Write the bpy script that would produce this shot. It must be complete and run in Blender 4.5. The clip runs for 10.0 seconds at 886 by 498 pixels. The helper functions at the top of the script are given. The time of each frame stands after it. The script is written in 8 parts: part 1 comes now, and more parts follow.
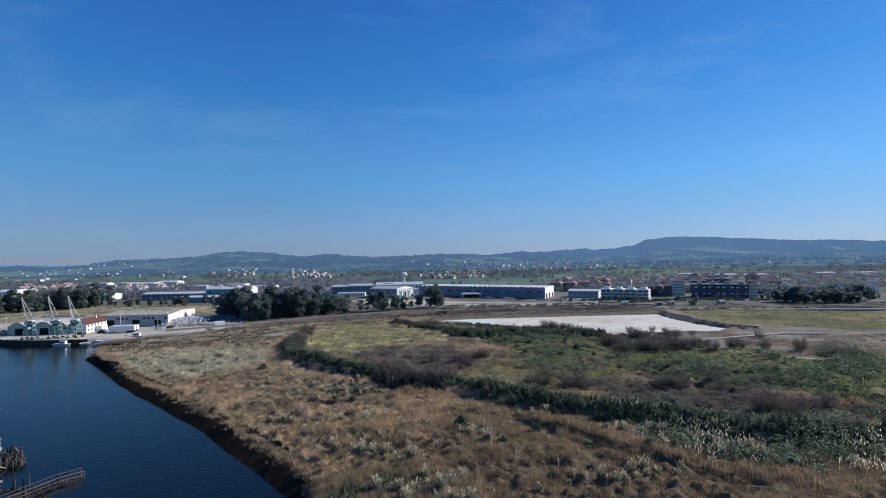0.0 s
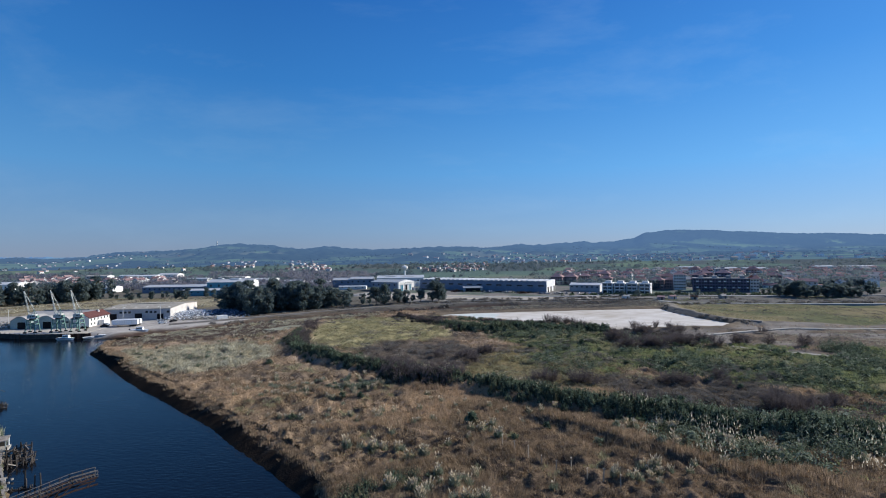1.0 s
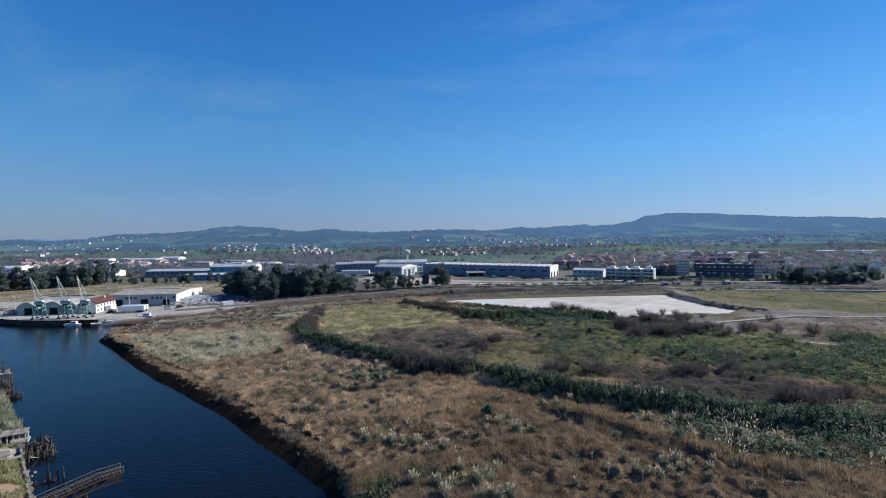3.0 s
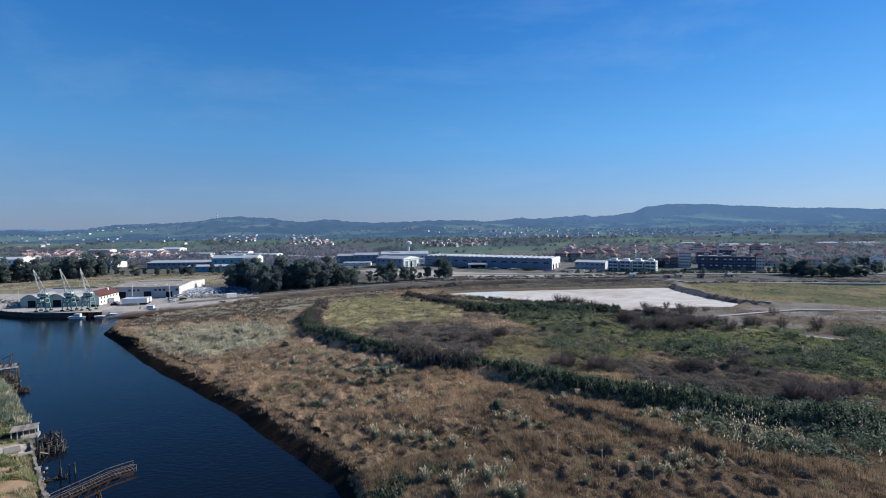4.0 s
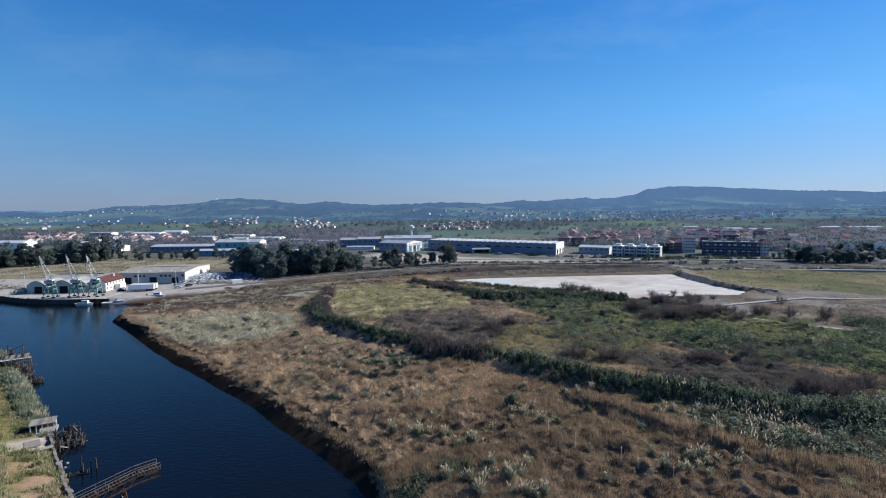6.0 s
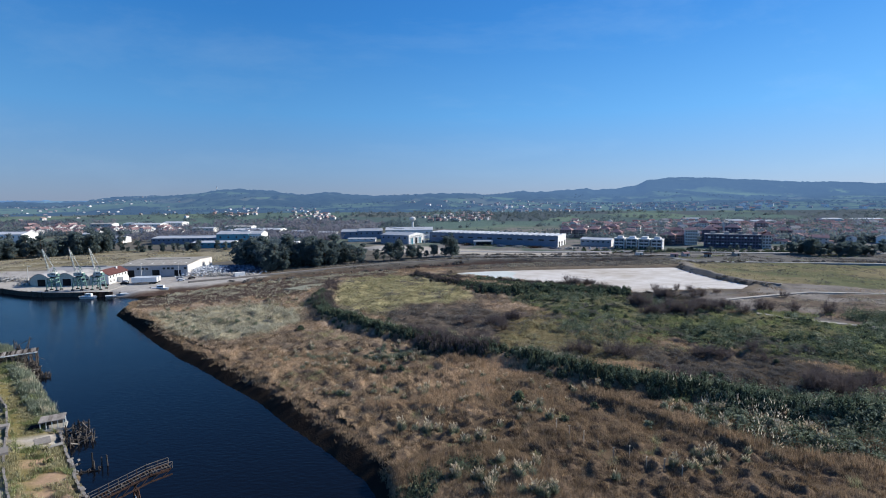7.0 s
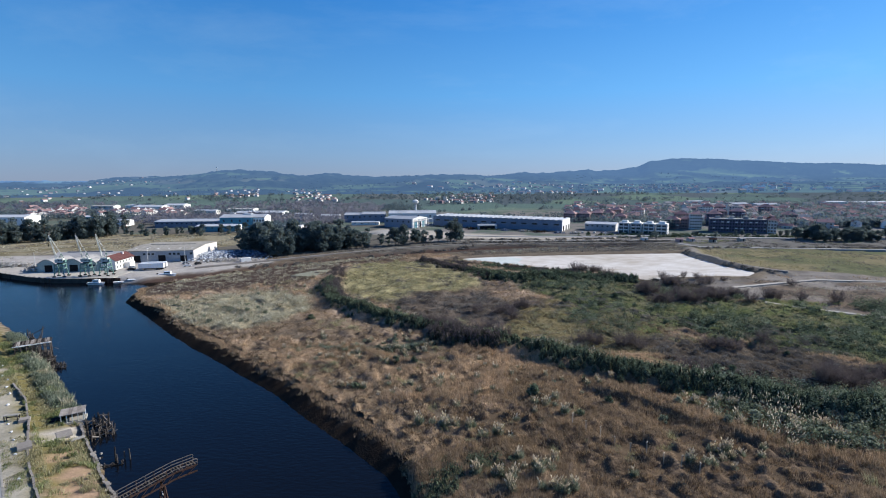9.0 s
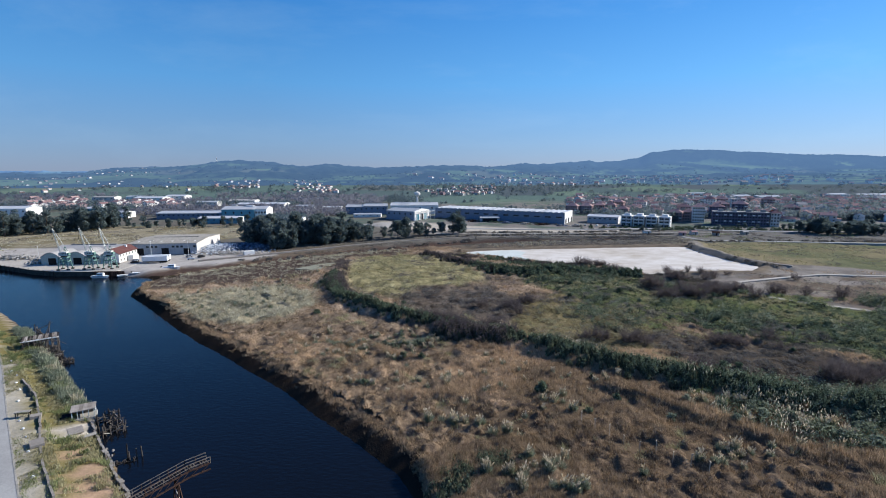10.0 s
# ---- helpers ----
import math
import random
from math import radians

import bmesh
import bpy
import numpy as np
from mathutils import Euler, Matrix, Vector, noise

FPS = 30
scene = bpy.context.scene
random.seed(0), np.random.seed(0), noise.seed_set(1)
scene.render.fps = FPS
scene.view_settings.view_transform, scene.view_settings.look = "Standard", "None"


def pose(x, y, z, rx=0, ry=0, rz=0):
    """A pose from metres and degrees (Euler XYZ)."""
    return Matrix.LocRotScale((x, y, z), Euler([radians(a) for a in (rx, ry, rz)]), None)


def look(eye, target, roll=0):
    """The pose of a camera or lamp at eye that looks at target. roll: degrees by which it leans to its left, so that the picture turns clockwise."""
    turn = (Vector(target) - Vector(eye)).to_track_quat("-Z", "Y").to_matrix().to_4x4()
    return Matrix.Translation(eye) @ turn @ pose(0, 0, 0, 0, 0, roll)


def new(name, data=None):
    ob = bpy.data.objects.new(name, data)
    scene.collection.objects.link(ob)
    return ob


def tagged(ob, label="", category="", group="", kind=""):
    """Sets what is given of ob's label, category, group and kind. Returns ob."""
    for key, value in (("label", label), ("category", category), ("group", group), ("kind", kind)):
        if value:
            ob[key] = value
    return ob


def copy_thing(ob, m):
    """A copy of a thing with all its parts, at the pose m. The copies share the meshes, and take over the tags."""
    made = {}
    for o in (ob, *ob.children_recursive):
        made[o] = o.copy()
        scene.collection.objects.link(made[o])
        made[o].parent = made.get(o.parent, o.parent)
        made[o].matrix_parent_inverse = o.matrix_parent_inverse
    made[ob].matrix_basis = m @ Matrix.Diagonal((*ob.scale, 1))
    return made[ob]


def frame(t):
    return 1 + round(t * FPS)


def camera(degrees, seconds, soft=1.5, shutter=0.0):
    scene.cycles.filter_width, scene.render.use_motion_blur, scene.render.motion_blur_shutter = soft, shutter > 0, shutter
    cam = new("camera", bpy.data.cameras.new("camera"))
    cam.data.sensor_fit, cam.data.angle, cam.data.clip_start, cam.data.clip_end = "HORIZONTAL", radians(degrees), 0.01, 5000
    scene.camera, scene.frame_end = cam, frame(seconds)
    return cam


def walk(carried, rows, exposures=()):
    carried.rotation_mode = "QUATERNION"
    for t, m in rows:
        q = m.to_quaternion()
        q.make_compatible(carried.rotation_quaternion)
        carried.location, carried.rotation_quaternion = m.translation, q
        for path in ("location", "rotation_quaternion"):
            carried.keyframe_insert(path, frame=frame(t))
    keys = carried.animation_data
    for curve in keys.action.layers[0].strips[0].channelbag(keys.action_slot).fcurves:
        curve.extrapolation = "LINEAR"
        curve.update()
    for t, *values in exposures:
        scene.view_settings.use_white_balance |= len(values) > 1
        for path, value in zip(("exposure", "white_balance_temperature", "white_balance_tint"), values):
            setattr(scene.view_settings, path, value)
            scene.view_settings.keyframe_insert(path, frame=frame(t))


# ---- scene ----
cam = camera(84.6, 10.0, soft=1.0)
PATH = [
    (0, (-2.699, -2.96, 41.75), (-2.612, -0.962, 41.796), -0.8),
    (0.5, (-4.102, -2.527, 42.371), (-4.013, -0.529, 42.402), -0.8),
    (1, (-5.241, -2.218, 42.899), (-5.15, -0.22, 42.914), -0.7),
    (1.5, (-6.246, -1.997, 43.411), (-6.154, 0.001, 43.408), -0.7),
    (2, (-7.261, -1.721, 44.075), (-7.168, 0.276, 44.053), -0.6),
    (2.5, (-8.3, -1.401, 44.745), (-8.207, 0.596, 44.706), -0.6),
    (4, (-11.278, -0.482, 46.711), (-11.185, 1.514, 46.615), -0.5),
    (4.5, (-12.228, -0.194, 47.441), (-12.135, 1.8, 47.326), -0.5),
    (5, (-13.223, 0.074, 48.154), (-13.13, 2.067, 48.02), -0.4),
    (5.5, (-14.071, 0.498, 48.84), (-13.979, 2.49, 48.688), -0.4),
    (7, (-16.71, 1.359, 51.175), (-16.618, 3.345, 50.966), -0.3),
    (7.5, (-17.582, 1.58, 51.93), (-17.491, 3.565, 51.701), -0.3),
    (8, (-18.534, 1.847, 52.803), (-18.444, 3.829, 52.554), -0.3),
    (8.5, (-19.365, 2.163, 53.514), (-19.274, 4.143, 53.247), -0.2),
    (9, (-20.263, 2.347, 54.259), (-20.173, 4.324, 53.972), -0.2),
    (9.5, (-21.242, 2.593, 55.035), (-21.153, 4.567, 54.729), -0.2),
    (10, (-22.255, 2.881, 55.766), (-22.166, 4.852, 55.442), -0.1),
]
walk(cam, [(t, look(eye, target, roll)) for t, eye, target, roll in PATH],
     exposures=[(0.0, 0.30), (2.5, 0.32), (5.0, 0.38), (7.5, 0.45), (10.0, 0.52)])

# ---- world, sun, exposure ----
SUN_ELEV, SUN_AZ = radians(30), radians(20)      # azimuth counted from +x towards +y
world = bpy.data.worlds.new("sky")
scene.world = world
world.use_nodes = True
wn, wl = world.node_tree.nodes, world.node_tree.links
wn.clear()
sky = wn.new("ShaderNodeTexSky")
sky.sky_type, sky.sun_disc = "NISHITA", False
sky.sun_elevation = SUN_ELEV
sky.sun_rotation = math.pi / 2 - SUN_AZ
sky.altitude, sky.air_density, sky.dust_density, sky.ozone_density = 20, 1.0, 0.15, 5.0
w_co = wn.new("ShaderNodeTexCoord")
# faint cirrus streaks, high in the sky
w_map = wn.new("ShaderNodeMapping")
w_map.inputs["Scale"].default_value = (1.2, 5.0, 7.0)
w_map.inputs["Rotation"].default_value = (0.2, 0.35, 0.5)
w_noise = wn.new("ShaderNodeTexNoise")
w_noise.inputs["Scale"].default_value = 1.6
w_noise.inputs["Detail"].default_value = 6
w_noise.inputs["Roughness"].default_value = 0.62
w_ramp = wn.new("ShaderNodeValToRGB")
w_ramp.color_ramp.elements[0].position, w_ramp.color_ramp.elements[1].position = 0.52, 0.9
w_ramp.color_ramp.elements[1].color = (0.2, 0.2, 0.2, 1)
w_mix = wn.new("ShaderNodeMixRGB")
w_mix.inputs["Color2"].default_value = (4.2, 6.2, 8.6, 1)
w_sat = wn.new("ShaderNodeHueSaturation")
w_sat.inputs["Saturation"].default_value = 1.1
w_bg = wn.new("ShaderNodeBackground")
w_bg.inputs["Strength"].default_value = 0.07
w_out = wn.new("ShaderNodeOutputWorld")
wl.new(w_co.outputs["Generated"], w_map.inputs["Vector"])
wl.new(w_map.outputs["Vector"], w_noise.inputs["Vector"])
wl.new(w_noise.outputs["Fac"], w_ramp.inputs["Fac"])
wl.new(w_ramp.outputs["Color"], w_mix.inputs["Fac"])
wl.new(sky.outputs["Color"], w_sat.inputs["Color"])
# clear winter air: deep blue above, a grey-blue veil at the horizon
w_sep = wn.new("ShaderNodeSeparateXYZ")
w_grad = wn.new("ShaderNodeValToRGB")
SKY_STEPS = ((0.0, (2.45, 3.55, 5.75)), (0.05, (2.18, 4.0, 7.0)), (0.16, (1.18, 4.05, 8.55)), (0.32, (0.39, 2.62, 7.45)), (0.48, (0.2, 1.75, 6.2)), (0.62, (0.22, 1.3, 4.5)), (1.0, (0.22, 0.8, 2.6)))
for k, (at, colour) in enumerate(SKY_STEPS):
    e = w_grad.color_ramp.elements[k] if k < 2 else w_grad.color_ramp.elements.new(at)
    e.position, e.color = at, (*colour, 1)
w_blend = wn.new("ShaderNodeMixRGB")
w_blend.inputs["Fac"].default_value = 0.8
wl.new(w_co.outputs["Generated"], w_sep.inputs["Vector"])
wl.new(w_sep.outputs["Z"], w_grad.inputs["Fac"])
wl.new(w_sat.outputs["Color"], w_blend.inputs["Color1"])
wl.new(w_grad.outputs["Color"], w_blend.inputs["Color2"])
wl.new(w_blend.outputs["Color"], w_mix.inputs["Color1"])
# the sky brightens towards the sun's side
w_side = wn.new("ShaderNodeMapRange")
w_side.inputs["From Min"].default_value, w_side.inputs["From Max"].default_value = -0.3, 0.9
w_side.inputs["To Min"].default_value, w_side.inputs["To Max"].default_value = 0.93, 1.34
w_gain = wn.new("ShaderNodeVectorMath")
w_gain.operation = "SCALE"
wl.new(w_sep.outputs["X"], w_side.inputs["Value"])
wl.new(w_side.outputs["Result"], w_gain.inputs["Scale"])
wl.new(w_mix.outputs["Color"], w_gain.inputs[0])
wl.new(w_gain.outputs["Vector"], w_bg.inputs["Color"])
wl.new(w_bg.outputs["Background"], w_out.inputs["Surface"])

sun_data = bpy.data.lights.new("sun", "SUN")
sun_data.energy, sun_data.angle, sun_data.color = 5.0, radians(0.5), (1.0, 0.95, 0.875)
sun = new("sun", sun_data)
sun_way = Vector((math.cos(SUN_ELEV) * math.cos(SUN_AZ), math.cos(SUN_ELEV) * math.sin(SUN_AZ), math.sin(SUN_ELEV)))
sun.matrix_world = look(sun_way * 300, (0, 0, 0))

# ---- materials ----
def surface(name, dark, light, scale=1.0, rough=0.85, fine=8.0, bump=0.3, metal=0.0, vary=0.0, island=0.0, stretch=(1, 1, 1), thin=0.0, depth=0.05, zone=False):
    """A procedural surface: two colours mixed by a coarse and a fine noise in world metres, with bump; vary: change from object to object;
    island: change from piece to piece; thin: share of light let through, for leaves."""
    m = bpy.data.materials.new(name)
    m.use_nodes = True
    n, l = m.node_tree.nodes, m.node_tree.links
    b = n["Principled BSDF"]
    b.inputs["Roughness"].default_value, b.inputs["Metallic"].default_value = rough, metal
    b.inputs["Specular IOR Level"].default_value = 0.3 if rough < 0.6 else 0.0
    geo = n.new("ShaderNodeNewGeometry")
    mp = n.new("ShaderNodeMapping")
    mp.inputs["Scale"].default_value = stretch
    l.new(geo.outputs["Position"], mp.inputs["Vector"])
    a, f = n.new("ShaderNodeTexNoise"), n.new("ShaderNodeTexNoise")
    for node, s, d in ((a, scale, 5), (f, scale * fine, 3)):
        node.inputs["Scale"].default_value, node.inputs["Detail"].default_value = s, d
        node.inputs["Roughness"].default_value = 0.6
        l.new(mp.outputs["Vector"], node.inputs["Vector"])
    mixf = n.new("ShaderNodeMath")
    mixf.operation = "MULTIPLY_ADD"
    mixf.inputs[1].default_value, mixf.inputs[2].default_value = 0.45, 0.0
    l.new(f.outputs["Fac"], mixf.inputs[0])
    addf = n.new("ShaderNodeMath")
    addf.operation = "MULTIPLY_ADD"
    addf.inputs[1].default_value = 0.55
    l.new(a.outputs["Fac"], addf.inputs[0])
    l.new(mixf.outputs[0], addf.inputs[2])
    fac = addf.outputs[0]
    for use, amount, source in ((vary, vary, "object"), (island, island, "island")):
        if use:
            src = n.new("ShaderNodeObjectInfo").outputs["Random"] if source == "object" else geo.outputs["Random Per Island"]
            s1 = n.new("ShaderNodeMath")
            s1.operation = "SUBTRACT"
            s1.inputs[1].default_value = 0.5
            l.new(src, s1.inputs[0])
            s2 = n.new("ShaderNodeMath")
            s2.operation = "MULTIPLY_ADD"
            s2.inputs[1].default_value = amount
            l.new(s1.outputs[0], s2.inputs[0])
            l.new(fac, s2.inputs[2])
            fac = s2.outputs[0]
    ramp = n.new("ShaderNodeValToRGB")
    ramp.color_ramp.elements[0].position, ramp.color_ramp.elements[1].position = 0.32, 0.68
    ramp.color_ramp.elements[0].color, ramp.color_ramp.elements[1].color = (*dark, 1), (*light, 1)
    l.new(fac, ramp.inputs["Fac"])
    colour = ramp.outputs["Color"]
    if zone:
        at = n.new("ShaderNodeVertexColor")
        at.layer_name = "soil"
        mul = n.new("ShaderNodeMixRGB")
        mul.blend_type = "MULTIPLY"
        mul.inputs["Fac"].default_value = 1
        l.new(at.outputs["Color"], mul.inputs["Color1"])
        l.new(colour, mul.inputs["Color2"])
        colour = mul.outputs["Color"]
    l.new(colour, b.inputs["Base Color"])
    if bump:
        bp = n.new("ShaderNodeBump")
        bp.inputs["Strength"].default_value, bp.inputs["Distance"].default_value = bump, depth
        l.new(f.outputs["Fac"], bp.inputs["Height"])
        l.new(bp.outputs["Normal"], b.inputs["Normal"])
    if thin:
        tr, mx = n.new("ShaderNodeBsdfTranslucent"), n.new("ShaderNodeMixShader")
        mx.inputs["Fac"].default_value = thin
        l.new(colour, tr.inputs["Color"])
        l.new(b.outputs["BSDF"], mx.inputs[1])
        l.new(tr.outputs["BSDF"], mx.inputs[2])
        l.new(mx.outputs["Shader"], n["Material Output"].inputs["Surface"])
    return m


GROUND = surface("ground_soil", (0.72, 0.72, 0.72), (1.25, 1.22, 1.18), 0.25, 0.95, 9, 0.6, zone=True, depth=0.25)
REED = surface("dry_reed", (0.18, 0.133, 0.086), (0.61, 0.455, 0.302), 0.1, 0.8, 7, 0, island=0.36, thin=0.3)
REED_DARK = surface("withered_reed", (0.14, 0.105, 0.07), (0.45, 0.342, 0.228), 0.1, 0.8, 7, 0, island=0.36, thin=0.3)
TUSSOCK = surface("brown_tussock", (0.095, 0.07, 0.048), (0.47, 0.352, 0.228), 0.45, 0.85, 5, 0, island=0.45, thin=0.2)
REED_PALE = surface("pale_grass", (0.28, 0.26, 0.18), (0.61, 0.575, 0.44), 0.15, 0.8, 9, 0, island=0.4, thin=0.3)
GRASS_YELLOW = surface("yellow_grass", (0.205, 0.19, 0.10), (0.49, 0.46, 0.285), 0.12, 0.8, 9, 0, island=0.3, thin=0.3)
GRASS_GREEN = surface("green_grass", (0.105, 0.13, 0.058), (0.37, 0.4, 0.195), 0.1, 0.8, 9, 0, island=0.3, thin=0.42)
HEATH = surface("dead_heath", (0.12, 0.11, 0.098), (0.3, 0.275, 0.238), 0.15, 0.85, 9, 0, island=0.4, thin=0.2)
CANE = surface("cane_leaf", (0.042, 0.061, 0.04), (0.225, 0.272, 0.175), 0.2, 0.7, 8, 0, island=0.45, thin=0.2)
# dark tone for the inner shade of thickets
CORE = surface("thicket_shade_core", (0.03, 0.032, 0.022), (0.085, 0.085, 0.055), 0.8, 0.9, 6, 0.5)
THATCH = surface("reed_thatch", (0.4, 0.39, 0.38), (1.65, 1.63, 1.6), 0.8, 0.9, 5, 1.0, zone=True, depth=0.25)
CANE_GREY = surface("grey_green_leaf", (0.1, 0.124, 0.088), (0.345, 0.385, 0.285), 0.2, 0.7, 8, 0, island=0.5, thin=0.42)
PLUME = surface("pampas_plume", (0.5, 0.445, 0.345), (0.84, 0.76, 0.61), 0.5, 0.9, 8, 0, island=0.6, thin=0.6)
TWIG = surface("bare_twigs", (0.075, 0.064, 0.064), (0.175, 0.15, 0.146), 0.4, 0.85, 8, 0, island=0.4, thin=0.35)
# evergreen green paled and blued to stand in for haze
PINE_LEAF = surface("evergreen_leaf", (0.085, 0.117, 0.117), (0.18, 0.222, 0.21), 0.15, 0.7, 6, 0, island=0.3, vary=0.3, thin=0.48)
BARK = surface("bark", (0.06, 0.045, 0.035), (0.17, 0.13, 0.1), 1.5, 0.9, 5, 0.5)
CONCRETE = surface("weathered_concrete", (0.20, 0.19, 0.165), (0.42, 0.40, 0.36), 0.35, 0.9, 9, 0.4)
CONCRETE_DARK = surface("tide_stained_and_shaded_concrete", (0.035, 0.033, 0.03), (0.12, 0.11, 0.095), 0.5, 0.9, 7, 0.6)
YARD = surface("gravel_yard", (0.30, 0.28, 0.25), (0.5, 0.47, 0.42), 0.06, 0.95, 25, 0.3)
SALT = surface("white_lime_mud", (0.40, 0.355, 0.295), (0.69, 0.675, 0.65), 0.022, 0.7, 7, 0.1, stretch=(0.7, 1.1, 1))
ASPHALT = surface("asphalt", (0.24, 0.24, 0.235), (0.38, 0.38, 0.37), 0.2, 0.9, 20, 0.2)
TIMBER = surface("rotten_timber", (0.024, 0.021, 0.019), (0.115, 0.1, 0.088), 0.8, 0.9, 7, 0.5, vary=0.3, island=0.3)
RUST = surface("rusty_steel", (0.022, 0.016, 0.014), (0.10, 0.06, 0.046), 0.9, 0.85, 7, 0.5, island=0.4)
MINT = surface("mint_crane_paint", (0.075, 0.165, 0.142), (0.19, 0.31, 0.262), 0.6, 0.5, 7, 0.1, vary=0.2)
CREAM = surface("cream_paint", (0.42, 0.44, 0.40), (0.66, 0.67, 0.61), 0.5, 0.5, 6, 0.1, vary=0.2)
WHITE = surface("white_render", (0.62, 0.61, 0.58), (0.84, 0.83, 0.80), 0.3, 0.8, 8, 0.1, vary=0.25)
# grey and blue also colour pale hall fronts that stand in shade
GREY_AND_SHADED_CLAD = surface("grey_and_shaded_cladding", (0.25, 0.28, 0.31), (0.4, 0.43, 0.46), 0.1, 0.5, 10, 0.1, vary=0.25)
# lightened a little for haze as well
BLUE_AND_SHADED_CLAD = surface("blue_and_shaded_cladding", (0.14, 0.178, 0.245), (0.215, 0.262, 0.33), 0.1, 0.5, 10, 0.1, vary=0.25)
SHED_CLAD = surface("pale_green_cladding", (0.27, 0.34, 0.325), (0.42, 0.5, 0.47), 0.3, 0.6, 8, 0.1, vary=0.2)
TEAL_CLAD = surface("teal_cladding", (0.065, 0.22, 0.29), (0.12, 0.33, 0.40), 0.1, 0.5, 10, 0.1)
SHEET_ROOF = surface("light_sheet_roof", (0.33, 0.345, 0.36), (0.52, 0.535, 0.545), 0.08, 0.45, 12, 0.15, vary=0.4)
FIBRE_ROOF = surface("fibre_cement_roof", (0.24, 0.24, 0.24), (0.40, 0.39, 0.38), 0.15, 0.85, 9, 0.2, vary=0.3)
# town roof tiles greyed and lightened for haze
TILE_ROOF = surface("clay_tile_roof", (0.23, 0.15, 0.15), (0.4, 0.275, 0.26), 0.35, 0.85, 7, 0.3, vary=0.5)
MAROON_ROOF = surface("maroon_tile_roof", (0.085, 0.04, 0.04), (0.15, 0.075, 0.07), 0.35, 0.8, 7, 0.3)
# both bricks lightened, the brown one blued, with haze in the colour
BRICK = surface("red_brick", (0.28, 0.19, 0.185), (0.43, 0.31, 0.3), 0.3, 0.85, 9, 0.2, vary=0.4)
DARK_BRICK = surface("brown_brick", (0.09, 0.09, 0.135), (0.15, 0.145, 0.195), 0.3, 0.8, 9, 0.2, vary=0.3)
CREAM_WALL = surface("cream_render", (0.5, 0.475, 0.45), (0.74, 0.71, 0.67), 0.3, 0.85, 9, 0.1, vary=0.5)
GLASS = surface("window_glass", (0.02, 0.025, 0.03), (0.05, 0.06, 0.07), 0.5, 0.08, 5, 0)
DARK = surface("dark_opening", (0.012, 0.012, 0.014), (0.03, 0.03, 0.032), 0.5, 0.8, 5, 0)
WORN_WOOD = surface("bleached_planks", (0.17, 0.15, 0.13), (0.38, 0.345, 0.31), 0.9, 0.9, 7, 0.4, vary=0.4)
POOL = surface("shallow_grey_pool", (0.19, 0.195, 0.15), (0.30, 0.305, 0.245), 0.12, 0.7, 8, 0.15)
TURQUOISE = surface("thin_turquoise_water", (0.42, 0.48, 0.46), (0.60, 0.63, 0.61), 0.1, 0.85, 6, 0.1)
PALE_POST = surface("pale_timber_post", (0.3, 0.26, 0.2), (0.52, 0.46, 0.37), 0.9, 0.85, 6, 0.3, vary=0.3)
STONE = surface("rubble_stone", (0.24, 0.23, 0.21), (0.46, 0.44, 0.41), 0.6, 0.9, 6, 0.4, island=0.5)
BAG = surface("white_bulk_bag", (0.36, 0.385, 0.42), (0.66, 0.68, 0.7), 0.5, 0.8, 6, 0.2, island=0.35, vary=0.3)
TARP = surface("blue_tarpaulin", (0.06, 0.085, 0.13), (0.17, 0.21, 0.28), 0.4, 0.6, 6, 0.2, vary=0.4, island=0.6)
BOAT_WHITE = surface("white_gelcoat", (0.7, 0.7, 0.69), (0.85, 0.85, 0.84), 0.6, 0.3, 5, 0)
BLACK = surface("black_rubber", (0.012, 0.012, 0.012), (0.03, 0.03, 0.03), 0.6, 0.8, 5, 0)
PAINT = surface("road_marking_paint", (0.55, 0.55, 0.53), (0.8, 0.8, 0.78), 0.8, 0.7, 6, 0.1)
GRIT = surface("worn_grit", (0.17, 0.155, 0.14), (0.33, 0.305, 0.275), 0.15, 0.95, 20, 0.3)
LIGHT_POST = surface("galvanised_post", (0.45, 0.45, 0.44), (0.65, 0.65, 0.63), 0.8, 0.5, 5, 0)


def water_material():
    m = bpy.data.materials.new("river_water")
    m.use_nodes = True
    n, l = m.node_tree.nodes, m.node_tree.links
    b = n["Principled BSDF"]
    b.inputs["Base Color"].default_value = (0.0035, 0.0045, 0.007, 1)
    b.inputs["Specular IOR Level"].default_value = 0.3
    b.inputs["Roughness"].default_value, b.inputs["IOR"].default_value = 0.1, 1.33
    geo = n.new("ShaderNodeNewGeometry")
    mp = n.new("ShaderNodeMapping")
    mp.inputs["Scale"].default_value, mp.inputs["Rotation"].default_value = (0.6, 1.5, 1), (0, 0, 0.5)
    l.new(geo.outputs["Position"], mp.inputs["Vector"])
    a, c = n.new("ShaderNodeTexNoise"), n.new("ShaderNodeTexNoise")
    a.inputs["Scale"].default_value, a.inputs["Detail"].default_value = 0.9, 4
    c.inputs["Scale"].default_value, c.inputs["Detail"].default_value = 0.035, 3
    l.new(mp.outputs["Vector"], a.inputs["Vector"])
    l.new(geo.outputs["Position"], c.inputs["Vector"])
    ml = n.new("ShaderNodeMath")
    ml.operation = "MULTIPLY"
    l.new(a.outputs["Fac"], ml.inputs[0])
    l.new(c.outputs["Fac"], ml.inputs[1])
    bp = n.new("ShaderNodeBump")
    bp.inputs["Strength"].default_value, bp.inputs["Distance"].default_value = 0.8, 0.16
    l.new(ml.outputs[0], bp.inputs["Height"])
    l.new(bp.outputs["Normal"], b.inputs["Normal"])
    return m


